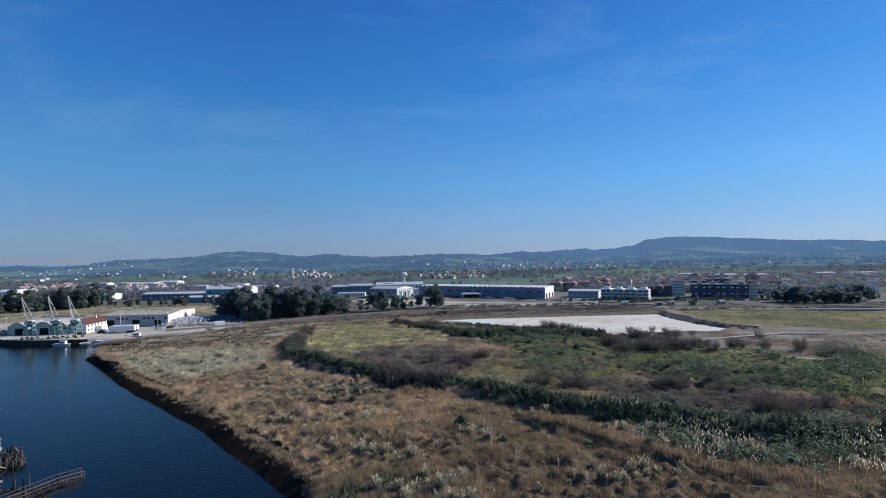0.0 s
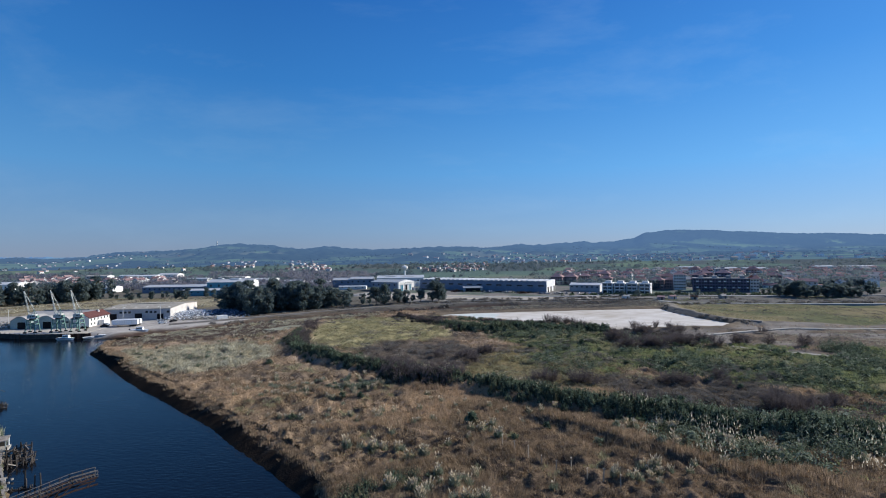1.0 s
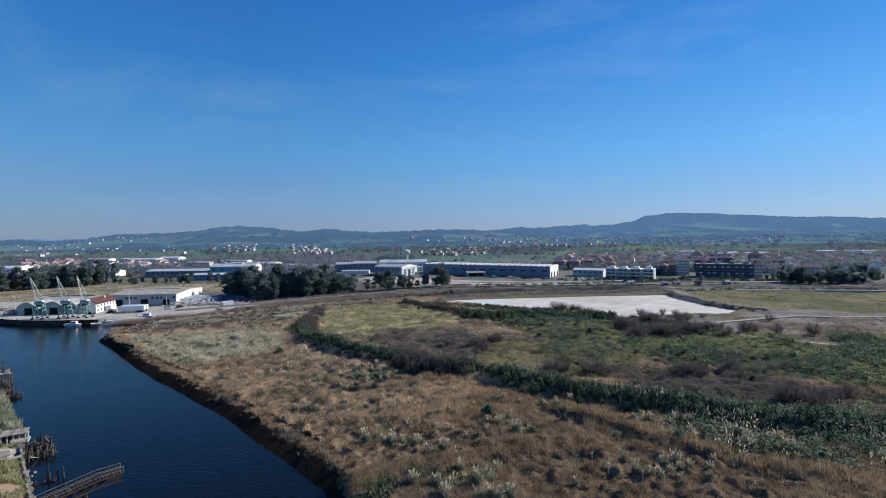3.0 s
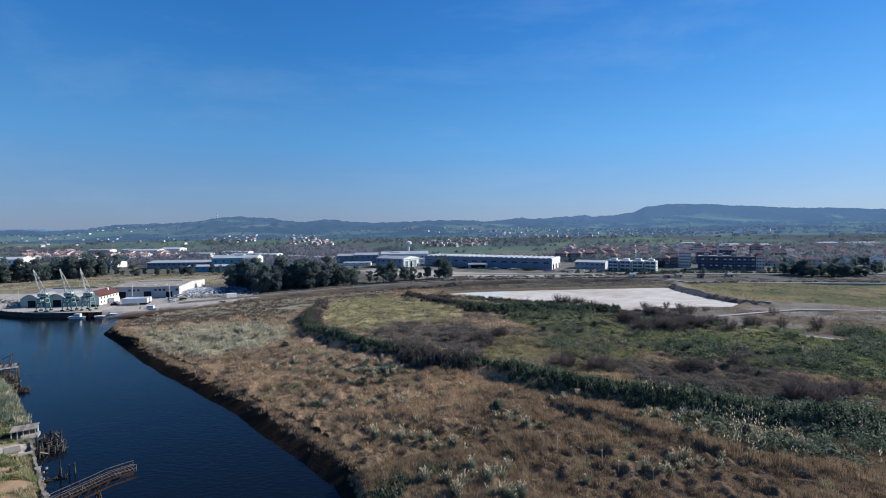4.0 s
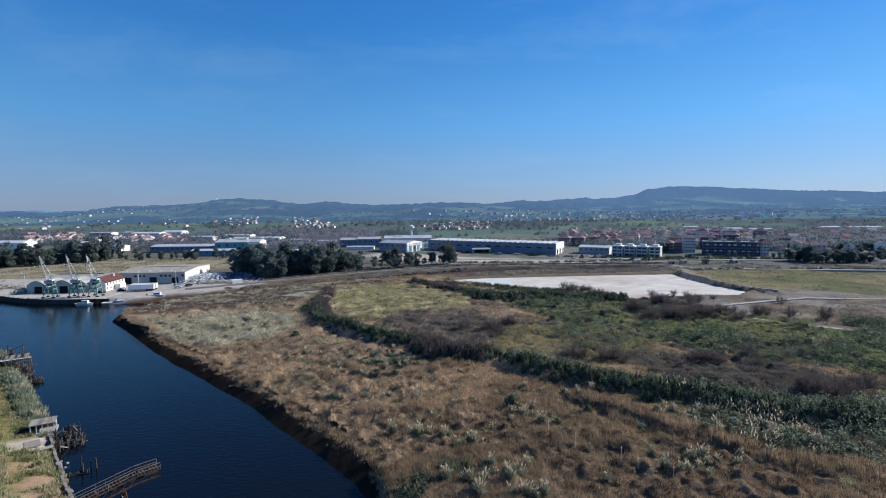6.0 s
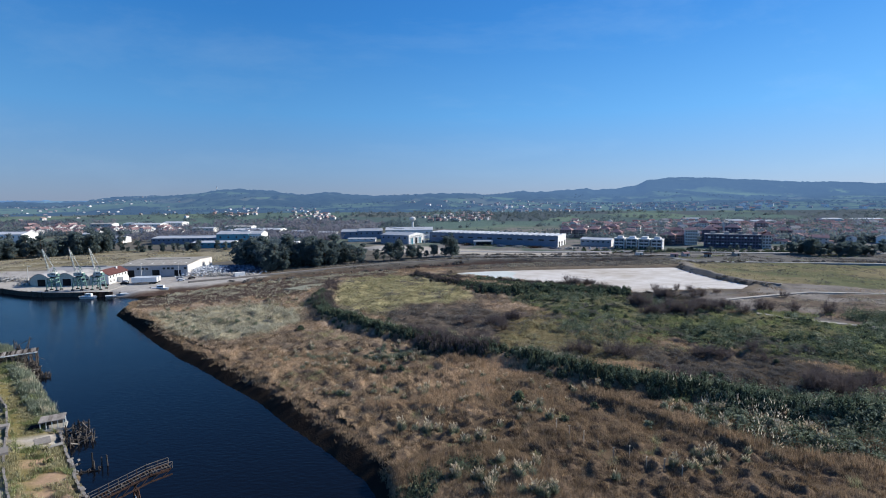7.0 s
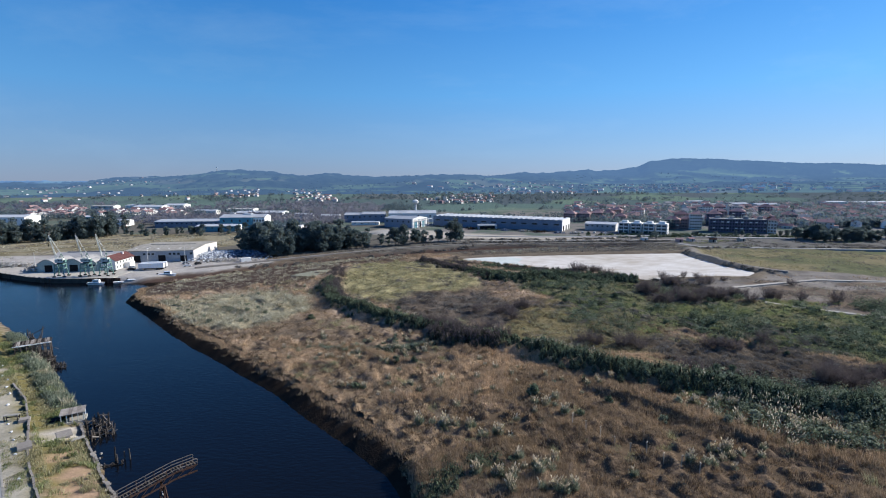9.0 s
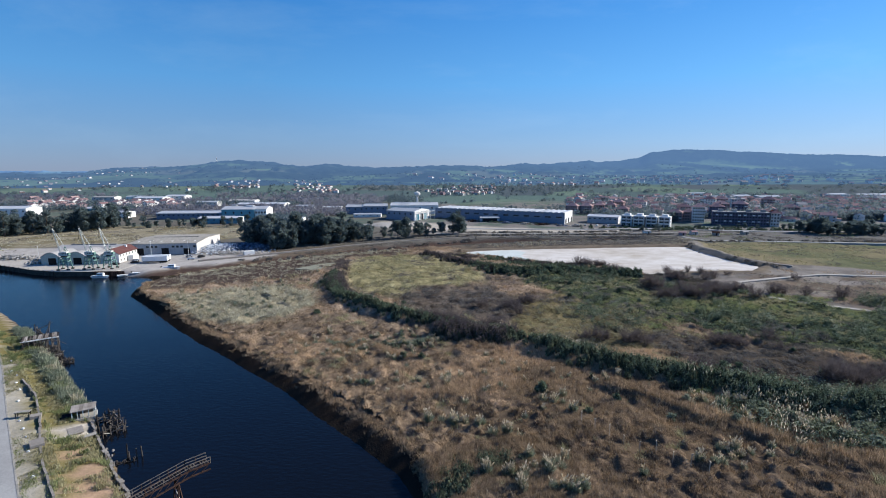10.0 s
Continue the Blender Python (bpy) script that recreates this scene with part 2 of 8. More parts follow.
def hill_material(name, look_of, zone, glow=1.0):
    """Far wooded hills behind the place: a plain backdrop, its blue haze of distance put in as a faint glow."""
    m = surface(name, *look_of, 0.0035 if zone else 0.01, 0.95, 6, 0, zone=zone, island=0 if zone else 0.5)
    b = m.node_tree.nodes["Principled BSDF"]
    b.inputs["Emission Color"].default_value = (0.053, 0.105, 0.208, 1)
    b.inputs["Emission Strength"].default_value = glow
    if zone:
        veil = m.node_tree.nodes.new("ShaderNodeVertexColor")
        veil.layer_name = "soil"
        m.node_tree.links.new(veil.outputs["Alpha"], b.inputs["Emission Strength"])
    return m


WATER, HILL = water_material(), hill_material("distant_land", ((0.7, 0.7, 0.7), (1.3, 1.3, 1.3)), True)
# the glow of these woods, walls and roofs is painted haze too
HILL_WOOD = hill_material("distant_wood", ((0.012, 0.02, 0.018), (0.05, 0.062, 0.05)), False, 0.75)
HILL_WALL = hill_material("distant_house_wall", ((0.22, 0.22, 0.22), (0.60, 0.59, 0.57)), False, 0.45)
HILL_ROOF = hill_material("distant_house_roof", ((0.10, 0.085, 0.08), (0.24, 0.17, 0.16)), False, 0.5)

# ---- tools ----
class Shape:
    """Collects the faces of one mesh."""

    def __init__(self):
        self.v, self.f = [], []

    def face(self, *points):
        n = len(self.v)
        self.v += [tuple(p) for p in points]
        self.f.append(tuple(range(n, n + len(points))))
        return self

    def box(self, x, y, z, sx, sy, sz, rz=0.0):
        """A box on its base centre (x, y, z), sx by sy by sz, turned rz degrees."""
        c, s = math.cos(radians(rz)), math.sin(radians(rz))
        n = len(self.v)
        for dz in (0, sz):
            for dx, dy in ((-1, -1), (1, -1), (1, 1), (-1, 1)):
                px, py = dx * sx / 2, dy * sy / 2
                self.v.append((x + c * px - s * py, y + s * px + c * py, z + dz))
        self.f += [(n + 3, n + 2, n + 1, n), (n + 4, n + 5, n + 6, n + 7)]
        self.f += [(n + i, n + (i + 1) % 4, n + 4 + (i + 1) % 4, n + 4 + i) for i in range(4)]
        return self

    def tube(self, p, q, r0, r1=None, sides=6):
        r1 = r0 if r1 is None else r1
        p, q = Vector(p), Vector(q)
        way = (q - p).normalized()
        side = way.cross(Vector((0, 0, 1)) if abs(way.z) < 0.95 else Vector((1, 0, 0))).normalized()
        up = side.cross(way)
        n = len(self.v)
        for c, r in ((p, r0), (q, r1)):
            for i in range(sides):
                a = 2 * math.pi * i / sides + math.pi / sides
                self.v.append(tuple(c + side * (math.cos(a) * r) + up * (math.sin(a) * r)))
        self.f += [(n + i, n + (i + 1) % sides, n + sides + (i + 1) % sides, n + sides + i) for i in range(sides)]
        self.f += [tuple(range(n + sides - 1, n - 1, -1)), tuple(range(n + sides, n + 2 * sides))]
        return self

    def beam(self, p, q, w):
        return self.tube(p, q, w * 0.7071, None, 4)

    def prism(self, outline, z0, z1):
        """An upright prism over a plan outline, given counter-clockwise."""
        n, k = len(self.v), len(outline)
        self.v += [(x, y, z0) for x, y in outline] + [(x, y, z1) for x, y in outline]
        self.f += [tuple(range(n + k - 1, n - 1, -1)), tuple(range(n + k, n + 2 * k))]
        self.f += [(n + i, n + (i + 1) % k, n + k + (i + 1) % k, n + k + i) for i in range(k)]
        return self

    def section(self, outline, x0, x1):
        """A y-z outline drawn out along x from x0 to x1."""
        n, k = len(self.v), len(outline)
        self.v += [(x0, y, z) for y, z in outline] + [(x1, y, z) for y, z in outline]
        self.f += [tuple(range(n, n + k)), tuple(range(n + 2 * k - 1, n + k - 1, -1))]
        self.f += [(n + (i + 1) % k, n + i, n + k + i, n + k + (i + 1) % k) for i in range(k)]
        return self


def mesh_of(name, shape, material):
    me = bpy.data.meshes.new(name)
    me.from_pydata(shape.v, [], shape.f)
    me.materials.append(material)
    return me


def part(name, shape, material, parent, label=""):
    me = shape if isinstance(shape, bpy.types.Mesh) else mesh_of(name, shape, material)
    ob = new(name, me)
    ob.parent = parent
    return tagged(ob, label)


def thing(name, label, category, m=None, group="", kind=""):
    ob = new(name)
    ob.empty_display_size = 0.5
    ob.matrix_basis = m or Matrix()
    return tagged(ob, label, category, group, kind)


def solid(name, shape, material, label, category, m=None, group="", kind=""):
    ob = new(name, mesh_of(name, shape, material))
    ob.matrix_basis = m or Matrix()
    return tagged(ob, label, category, group, kind)


def big_mesh(name, verts, faces, material):
    """A mesh from arrays: verts (n, 3), faces (m, 3 or 4)."""
    me = bpy.data.meshes.new(name)
    k = faces.shape[1]
    me.vertices.add(len(verts))
    me.vertices.foreach_set("co", np.asarray(verts, np.float32).ravel())
    me.loops.add(faces.size)
    me.loops.foreach_set("vertex_index", faces.ravel().astype(np.int32))
    me.polygons.add(len(faces))
    me.polygons.foreach_set("loop_start", np.arange(0, faces.size, k, dtype=np.int32))
    me.polygons.foreach_set("loop_total", np.full(len(faces), k, np.int32))
    me.update(calc_edges=True)
    me.materials.append(material)
    return me


def inside(poly, x, y):
    """Whether points lie in a polygon."""
    p = np.array(poly, float)
    hit = np.zeros(np.shape(x), bool)
    for (ax, ay), (bx, by) in zip(p, np.roll(p, -1, 0)):
        if ay == by:
            continue
        hit ^= ((ay > y) != (by > y)) & (x < (bx - ax) * (y - ay) / (by - ay) + ax)
    return hit


def off_line(line, x, y, closed=False):
    """Distance to a polyline."""
    p = np.array(line, float)
    ends = list(zip(p, np.roll(p, -1, 0))) if closed else list(zip(p[:-1], p[1:]))
    best = np.full(np.shape(x), 1e9)
    for (ax, ay), (bx, by) in ends:
        dx, dy = bx - ax, by - ay
        u = np.clip(((x - ax) * dx + (y - ay) * dy) / (dx * dx + dy * dy + 1e-9), 0, 1)
        best = np.minimum(best, np.hypot(x - ax - u * dx, y - ay - u * dy))
    return best


def waves(x, y, size, seed=0, octaves=4):
    """Smooth value noise about 0, of that size in metres."""
    total, amp = np.zeros(np.shape(x)), 1.0
    for o in range(octaves):
        px, py = np.asarray(x) / size + 31.7 * seed + 11.3 * o, np.asarray(y) / size + 17.1 * seed + 7.7 * o
        ix, iy = np.floor(px), np.floor(py)
        fx, fy = px - ix, py - iy
        fx, fy = fx * fx * (3 - 2 * fx), fy * fy * (3 - 2 * fy)

        def value(a, b):
            s = np.sin(a * 127.1 + b * 311.7 + seed * 74.7) * 43758.5453
            return s - np.floor(s) - 0.5

        total = total + amp * ((value(ix, iy) * (1 - fx) + value(ix + 1, iy) * fx) * (1 - fy) + (value(ix, iy + 1) * (1 - fx) + value(ix + 1, iy + 1) * fx) * fy)
        amp, size = amp * 0.5, size * 0.5
    return total


def scatter(poly, per_m2, seed):
    """Random places in a polygon."""
    rng = np.random.default_rng(seed)
    p = np.array(poly, float)
    (x0, y0), (x1, y1) = p.min(0), p.max(0)
    n = int((x1 - x0) * (y1 - y0) * per_m2)
    x, y = rng.uniform(x0, x1, n), rng.uniform(y0, y1, n)
    keep = inside(poly, x, y)
    return x[keep], y[keep]


def blades(x, y, z, height, count, spread, width, lean, seed):
    """Arrays of bent grass blades, count for each tuft: verts and quads that taper to a tip."""
    rng = np.random.default_rng(seed)
    n = len(x) * count
    bx = np.repeat(x, count) + rng.normal(0, spread, n)
    by = np.repeat(y, count) + rng.normal(0, spread, n)
    bz = np.repeat(z, count)
    h = np.repeat(height, count) * rng.uniform(0.6, 1.15, n)
    a = rng.uniform(0, 2 * math.pi, n)
    w = width * rng.uniform(0.6, 1.4, n) / 2
    d = rng.uniform(0, 2 * math.pi, n)
    tilt = h * lean * rng.uniform(0.2, 1.3, n)
    ca, sa, cd, sd = np.cos(a) * w, np.sin(a) * w, np.cos(d) * tilt, np.sin(d) * tilt
    verts = np.empty((n, 4, 3))
    verts[:, 0] = np.stack([bx - ca, by - sa, bz - 0.1], 1)
    verts[:, 1] = np.stack([bx + ca, by + sa, bz - 0.1], 1)
    verts[:, 2] = np.stack([bx + ca * 0.7 + cd * 0.4, by + sa * 0.7 + sd * 0.4, bz + h * 0.62], 1)
    verts[:, 3] = np.stack([bx + cd, by + sd, bz + h], 1)
    return verts.reshape(-1, 3), np.arange(n * 4).reshape(-1, 4)


def leaves(centres, size, seed, flat=0.0, per=1, jitter=0.0):
    """Arrays of small leaves about centres (n, 3), turned at random."""
    rng = np.random.default_rng(seed)
    c = np.repeat(np.asarray(centres, float), per, 0)
    c = c + rng.normal(0, 1, c.shape) * jitter
    n = len(c)
    u = rng.normal(0, 1, (n, 3))
    u[:, 2] *= 1 - flat
    u /= np.linalg.norm(u, axis=1, keepdims=True)
    v = np.cross(u, rng.normal(0, 1, (n, 3)))
    v /= np.linalg.norm(v, axis=1, keepdims=True) + 1e-9
    s = (size * rng.uniform(0.6, 1.4, n) / 2)[:, None]
    leaf = np.stack([c - u * s * 1.2 - v * s * 0.75, c - u * s * 1.2 + v * s * 0.75, c + u * s * 1.4], 1)
    return leaf.reshape(-1, 3), np.arange(n * 3).reshape(-1, 3)


def spikes(root, tip, width, seed):
    """Arrays of thin tapering blades from root points to tip points, both (n, 3)."""
    rng = np.random.default_rng(seed)
    n = len(root)
    a = rng.uniform(0, math.pi, n)
    side = np.stack([np.cos(a), np.sin(a), np.zeros(n)], 1) * (width * rng.uniform(0.6, 1.4, n) / 2)[:, None]
    blade = np.stack([root - side, root + side, tip], 1)
    return blade.reshape(-1, 3), np.arange(n * 3).reshape(-1, 3)

# ---- plan of the land ----
RIVER = [(14, -300), (6, 0), (-8, 50), (-23.7, 78.6), (-27.4, 86), (-33.4, 93), (-40.3, 100.7), (-46.7, 108), (-58, 122), (-68.7, 132),
         (-81, 145), (-96, 159), (-114, 178), (-130, 196.5), (-144, 211.6), (-152, 220), (-157, 233), (-158, 252), (-168, 260), (-187, 264),
         (-215, 264), (-260, 284), (-340, 300), (-700, 320), (-700, 270), (-300, 245), (-220, 215), (-188, 196), (-176, 186), (-162, 174), (-145, 159),
         (-126, 140), (-112, 125), (-104, 117.5), (-96, 108), (-91.5, 102), (-84.8, 94.5), (-76.7, 85.2), (-72.5, 81), (-58, 62), (-42, 20), (-34, -300)]
CHANNEL = [(-152, 255), (-141, 261), (-131, 274), (-120, 286), (-106, 294), (-91, 307), (-75, 316), (-58, 326), (-40, 330), (-17, 336), (0, 342), (42, 354),
           (86, 360), (150, 364), (150, 376), (90, 374), (45, 373), (1, 367), (-41, 347), (-77, 325), (-109, 306), (-123, 295), (-141, 282), (-157, 277),
           (-164, 266), (-172, 258)]
POND = [(5, 316), (25, 322), (56, 325), (116, 329), (161, 330), (160, 298), (161, 276), (165, 259), (152, 247), (134, 247), (113, 246), (92, 240), (76, 258), (56, 272), (30, 288), (10, 303)]
LEFT_BANK = [(-34, -300), (-42, 20), (-58, 62), (-72.5, 81), (-96, 108), (-126, 140), (-188, 196), (-300, 245), (-700, 270), (-900, -300)]
PORT = [(-158, 256), (-164, 266), (-157, 277), (-141, 282), (-124, 296), (-112, 309), (-122, 321), (-140, 338),
        (-152, 366), (-180, 345), (-292, 345), (-420, 345), (-420, 300), (-260, 282), (-215, 262)]
DIKE = [(186, 372), (171, 334), (162, 311), (163.5, 288), (168, 270), (173, 258), (178, 252)]
HEDGE = [(-67, 270), (-66, 245), (-62, 220), (-56, 202), (-44, 188), (-27, 173), (-12, 162), (2, 152), (14, 141), (25, 129), (37, 121), (48, 114), (57, 107), (67, 101), (82, 96), (110, 90)]
HEDGE_B = [(-20, 305), (-4, 285), (9, 268), (18, 252), (30, 246), (50, 252), (68, 246), (88, 237)]
PALE = [(-109, 181), (-82, 168), (-68, 190), (-68, 212), (-87, 228), (-110, 219), (-128, 205)]
YELLOW = [(-48, 211), (-28, 196), (-19, 219), (6, 229), (10, 245), (-6, 280), (-22, 300), (-58, 300), (-64, 259)]
DEAD = [(-36, 205), (-19, 219), (10, 223), (18, 200), (16, 172), (-7, 170), (-19, 180)]
OLIVE = [(3, 156), (19, 192), (40, 210), (70, 176), (54, 138), (31, 140)]
GREEN = [(30, 252), (78, 240), (89, 206), (119, 195), (170, 175), (190, 120), (108, 125), (88, 137), (68, 165), (46, 188), (25, 225)]
SCRUB = [(92, 244), (140, 238), (120, 196), (72, 195)]
DARK_HEATH = [(41, 149), (62, 153), (88, 139), (104, 125), (120, 105), (88, 105), (61, 120)]
SAND_FIELD = [(124, 220), (150, 238), (260, 230), (200, 170), (150, 172)]
FIELD_R = [(176, 340), (182, 352), (420, 320), (420, 250), (222, 243), (206, 255), (186, 266), (172, 285), (168, 310)]
CREEK_MUD = [(-152, 241), (-141, 258), (-106, 292), (-60, 323), (-30, 330), (-30, 312), (-66, 296), (-78, 255), (-104, 236), (-128, 224), (-148, 222)]
DRY_FIELD = [(-290, 325), (-420, 345), (-420, 470), (-150, 470), (-150, 400), (-186, 372), (-292, 345)]
MARSH = [(-20, 60), (-24, 84), (-28, 97), (-42, 112), (-61, 132), (-86, 158), (-103, 175), (-122, 193), (-147, 217), (-153, 232), (-152, 252), (-120, 284), (-75, 314), (-17, 334),
         (0, 330), (5, 312), (30, 286), (56, 270), (76, 256), (92, 238), (113, 244), (150, 245), (176, 250), (240, 225), (250, 60)]
GRAVEL_YARD = [(-73, 463), (-60, 502), (-14, 484), (23, 457), (103, 418), (180, 417), (180, 409), (98, 403), (14, 415), (-45, 439)]
NEAR_REEDS = [(-24, 40), (-25, 90), (-6, 95), (-2, 112), (6, 126), (18, 130), (30, 122), (60, 98), (120, 80), (120, 40)]
FIELD_PATH = [(230, 228), (209, 230), (179, 235.5), (166, 232), (153.5, 229), (129, 222), (118, 214), (117, 204), (121.5, 196), (130, 185.5), (141, 177), (152, 169), (190, 140)]
REED_RIDGES = [[(24, 113), (31, 108), (37, 100.5), (43, 93), (53, 84), (65, 78)], [(-76, 158), (-58, 150), (-40, 148), (-24, 134)], [(-30, 112), (-12, 112), (4, 118), (20, 112)], [(-12, 90), (6, 93), (24, 96), (40, 96)], [(-8, 143), (-1.5, 142.5), (5, 141)]]
RIM = [(112, 241), (150, 246), (172, 256), (188, 267), (208, 257), (224, 246), (300, 252), (300, 200), (205, 160), (150, 164), (122, 196), (116, 214)]
EYE_SIDE = 0.97          # nothing grows outside this slope of x over y


def soft_step(a, lo, hi):
    u = np.clip((a - lo) / (hi - lo), 0, 1)
    return u * u * (3 - 2 * u)


def signed(poly, x, y):
    """Distance to a polygon's edge, above zero inside."""
    return np.where(inside(poly, x, y), 1.0, -1.0) * off_line(poly, x, y, True)


def within(poly, x, y, soft=3.0, ragged=3.0, seed=0):
    """How far a place belongs to a patch with a soft, ragged edge, 0 to 1."""
    return soft_step(signed(poly, x, y) + ragged * 2 * waves(x, y, ragged * 5, seed), -soft, soft)


def height(x, y):
    """Height of the land."""
    x, y = np.asarray(x, float), np.asarray(y, float)
    level = 2.2 + 0.55 * waves(x, y, 9, 1) + 0.5 * waves(x, y, 4.5, 6, 2) + 0.5 * waves(x, y, 45, 2)
    level = np.where(y > 335, 3.0 + 0.3 * waves(x, y, 40, 5), level)
    left = soft_step(signed(LEFT_BANK, x, y), 7.6, 8.6)
    port = soft_step(signed(PORT, x, y), -1, 1)
    level = level * (1 - port) + 2.4 * port
    level = np.where(inside(LEFT_BANK, x, y), 1.5 + 1.5 * left + 0.1 * waves(x, y, 4, 3), level)
    level = level + 1.5 * soft_step(-off_line(DIKE, x, y), -6.5, -2.2) * soft_step(-y, -368, -335)
    level = level + 1.3 * soft_step(-off_line(HEDGE, x, y), -7, -2)
    pond = signed(POND, x, y)
    level = np.where(pond > -8, level + 1.0 * soft_step(-np.abs(pond + 3.5), -4, -1), level)
    level = np.where(pond > 0, 1.6, level)
    mud = signed(CHANNEL, x, y)
    level = np.where(mud > -2, level + (0.55 - level) * soft_step(mud, -2, 3), level)
    water = -signed(RIVER, x, y)
    bank = np.where(water > 0, np.minimum(level, water * (0.62 + 0.55 * waves(x, y, 6, 4))), np.maximum(-1.8, water * 0.5))
    z = np.where(water < 12, np.minimum(bank, level), level)
    far = np.maximum(y - 850, 0)
    z = z + 0.0205 * np.minimum(far, 850) + np.minimum(far, 800) / 800 * (9 * waves(x, y, 520, 7, 3))
    return z


def spaced(lo, hi, step, out_lo, out_hi, grow=1.035, most=30.0):
    mid = list(np.arange(lo, hi, step))
    up, s = [mid[-1]], step
    while up[-1] < out_hi:
        s = min(s * grow, most)
        up.append(up[-1] + s)
    down, s = [mid[0]], step
    while down[-1] > out_lo:
        s = min(s * grow, most)
        down.append(down[-1] - s)
    return np.array(down[:0:-1] + mid + up[1:])


FIELD_X, FIELD_Y = np.random.default_rng(15).uniform(-3600, 3600, 700), np.random.default_rng(16).uniform(650, 3300, 700)


def build_ground():
    xs, ys = spaced(-230, 230, 2.8, -4700, 4700, 1.05), np.concatenate([[-600, -300, -150, -80, -40, 0, 25, 45], spaced(60, 385, 2.6, 59, 3300, 1.05)])
    gx, gy = np.meshgrid(xs, ys)
    x, y = gx.ravel(), gy.ravel()
    z = height(x, y)
    col = np.empty((len(x), 3))
    col[:] = (0.135, 0.11, 0.084)

    def paint(mask, colour):
        col[:] = col + (np.array(colour) - col) * mask[:, None]

    def patch(poly, colour, soft=3.0, ragged=3.0, seed=0):
        paint(within(poly, x, y, soft, ragged, seed), colour)

    paint(soft_step(y, 330, 350), (0.128, 0.123, 0.11))
    # ground about the town greyed and paled, as haze would do
    paint(soft_step(y + 30 * waves(x, y, 60, 21), 395, 410) * soft_step(x, -60, -20), (0.185, 0.178, 0.17))
    paint(soft_step(waves(x, y, 25, 22), -0.05, 0.3) * soft_step(y, 420, 440), (0.105, 0.135, 0.115))
    patch(PALE, (0.26, 0.23, 0.15))
    patch(YELLOW, (0.22, 0.195, 0.10))
    patch(DEAD, (0.135, 0.108, 0.085))
    patch(OLIVE, (0.18, 0.145, 0.085))
    patch(GREEN, (0.115, 0.105, 0.062))
    patch(SCRUB, (0.07, 0.06, 0.045))
    patch(DARK_HEATH, (0.11, 0.086, 0.06))
    patch(GRAVEL_YARD, (0.40, 0.37, 0.32), 4, 3, 15)
    patch(NEAR_REEDS, (0.12, 0.09, 0.062), 6, 5, 16)
    patch(RIM, (0.165, 0.154, 0.143), 4, 4, 5)
    patch(SAND_FIELD, (0.16, 0.13, 0.104), 4, 4, 5)
    paint(within(RIM, x, y, 4, 4, 5) * soft_step(waves(x, y * 2, 26, 86), 0.0, 0.25), (0.235, 0.218, 0.2))
    patch(FIELD_R, (0.215, 0.19, 0.12), 3, 2, 6)
    paint(within(FIELD_R, x, y, 3, 2, 6) * soft_step(waves(x, y, 40, 8), 0.0, 0.35), (0.13, 0.14, 0.085))
    paint(0.9 * soft_step(-off_line(FIELD_PATH, x, y) + 2.5 * waves(x, y, 6, 26), -4.0, -1.2), (0.33, 0.305, 0.27))
    paint(0.8 * soft_step(2.2 * waves(x, y, 9, 27) - np.hypot((x - 172) / 26, (y - 243) / 9), -1.1, -0.7), (0.235, 0.22, 0.20))
    patch(CREEK_MUD, (0.072, 0.055, 0.048), 5, 5, 3)
    patch(DRY_FIELD, (0.26, 0.235, 0.17), 5, 4, 4)
    paint(within(DRY_FIELD, x, y, 5, 4, 4) * soft_step(waves(x, y, 18, 24), 0.0, 0.4), (0.17, 0.15, 0.095))
    patch(PORT, (0.37, 0.355, 0.335), 1.0, 0.5)
    paint(soft_step(-np.abs(signed(POND, x, y) + 3.5), -4.5, -1.5), (0.17, 0.145, 0.115))
    paint(soft_step(-off_line(DIKE, x, y), -6.5, -2), (0.22, 0.205, 0.18))
    paint(soft_step(x, 170, 190) * soft_step(y + 12 * waves(x, y, 30, 25), 338, 352) * soft_step(-y, -415, -400), (0.15, 0.148, 0.14))
    patch(CHANNEL, (0.07, 0.05, 0.043), 2.0, 1.0)
    # the near bank: sand and rough grass by the shore, gravel verge along the road
    lb = signed(LEFT_BANK, x, y)
    on = soft_step(lb, -1, 1)
    paint(on, (0.16, 0.14, 0.06))
    paint(on * soft_step(lb + 5 * waves(x, y, 6, 12), 8.5, 12), (0.36, 0.34, 0.29))
    u, w = (x + 82.4) * -0.66 + (y - 85.6) * 0.75, (x + 82.4) * 0.75 + (y - 85.6) * 0.66
    sand = on * soft_step(-(np.hypot(u * 0.26, w * 1.25)) + 5 * waves(x, y, 3.5, 11), -3.1, -1.9)
    paint(sand, (0.33, 0.232, 0.16))
    paint(on * soft_step(-np.hypot((x + 96) * 1.0, (y - 102)) + 2 * waves(x, y, 3, 14), -4.5, -3), (0.42, 0.39, 0.34))
    paint(on * soft_step(-lb, -2.0, -0.8), (0.30, 0.25, 0.20))
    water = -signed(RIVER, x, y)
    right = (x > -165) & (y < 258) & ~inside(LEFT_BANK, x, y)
    # marsh bank near black: dark mud and the bank's shadow in one colour
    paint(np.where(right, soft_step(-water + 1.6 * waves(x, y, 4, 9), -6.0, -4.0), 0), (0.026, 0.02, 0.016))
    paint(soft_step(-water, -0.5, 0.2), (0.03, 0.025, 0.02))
    # farmland: a patchwork of meadows towards the hills, haze blue mixed into the tints
    far = y > 700
    rng = np.random.default_rng(5)
    sx, sy = FIELD_X, FIELD_Y
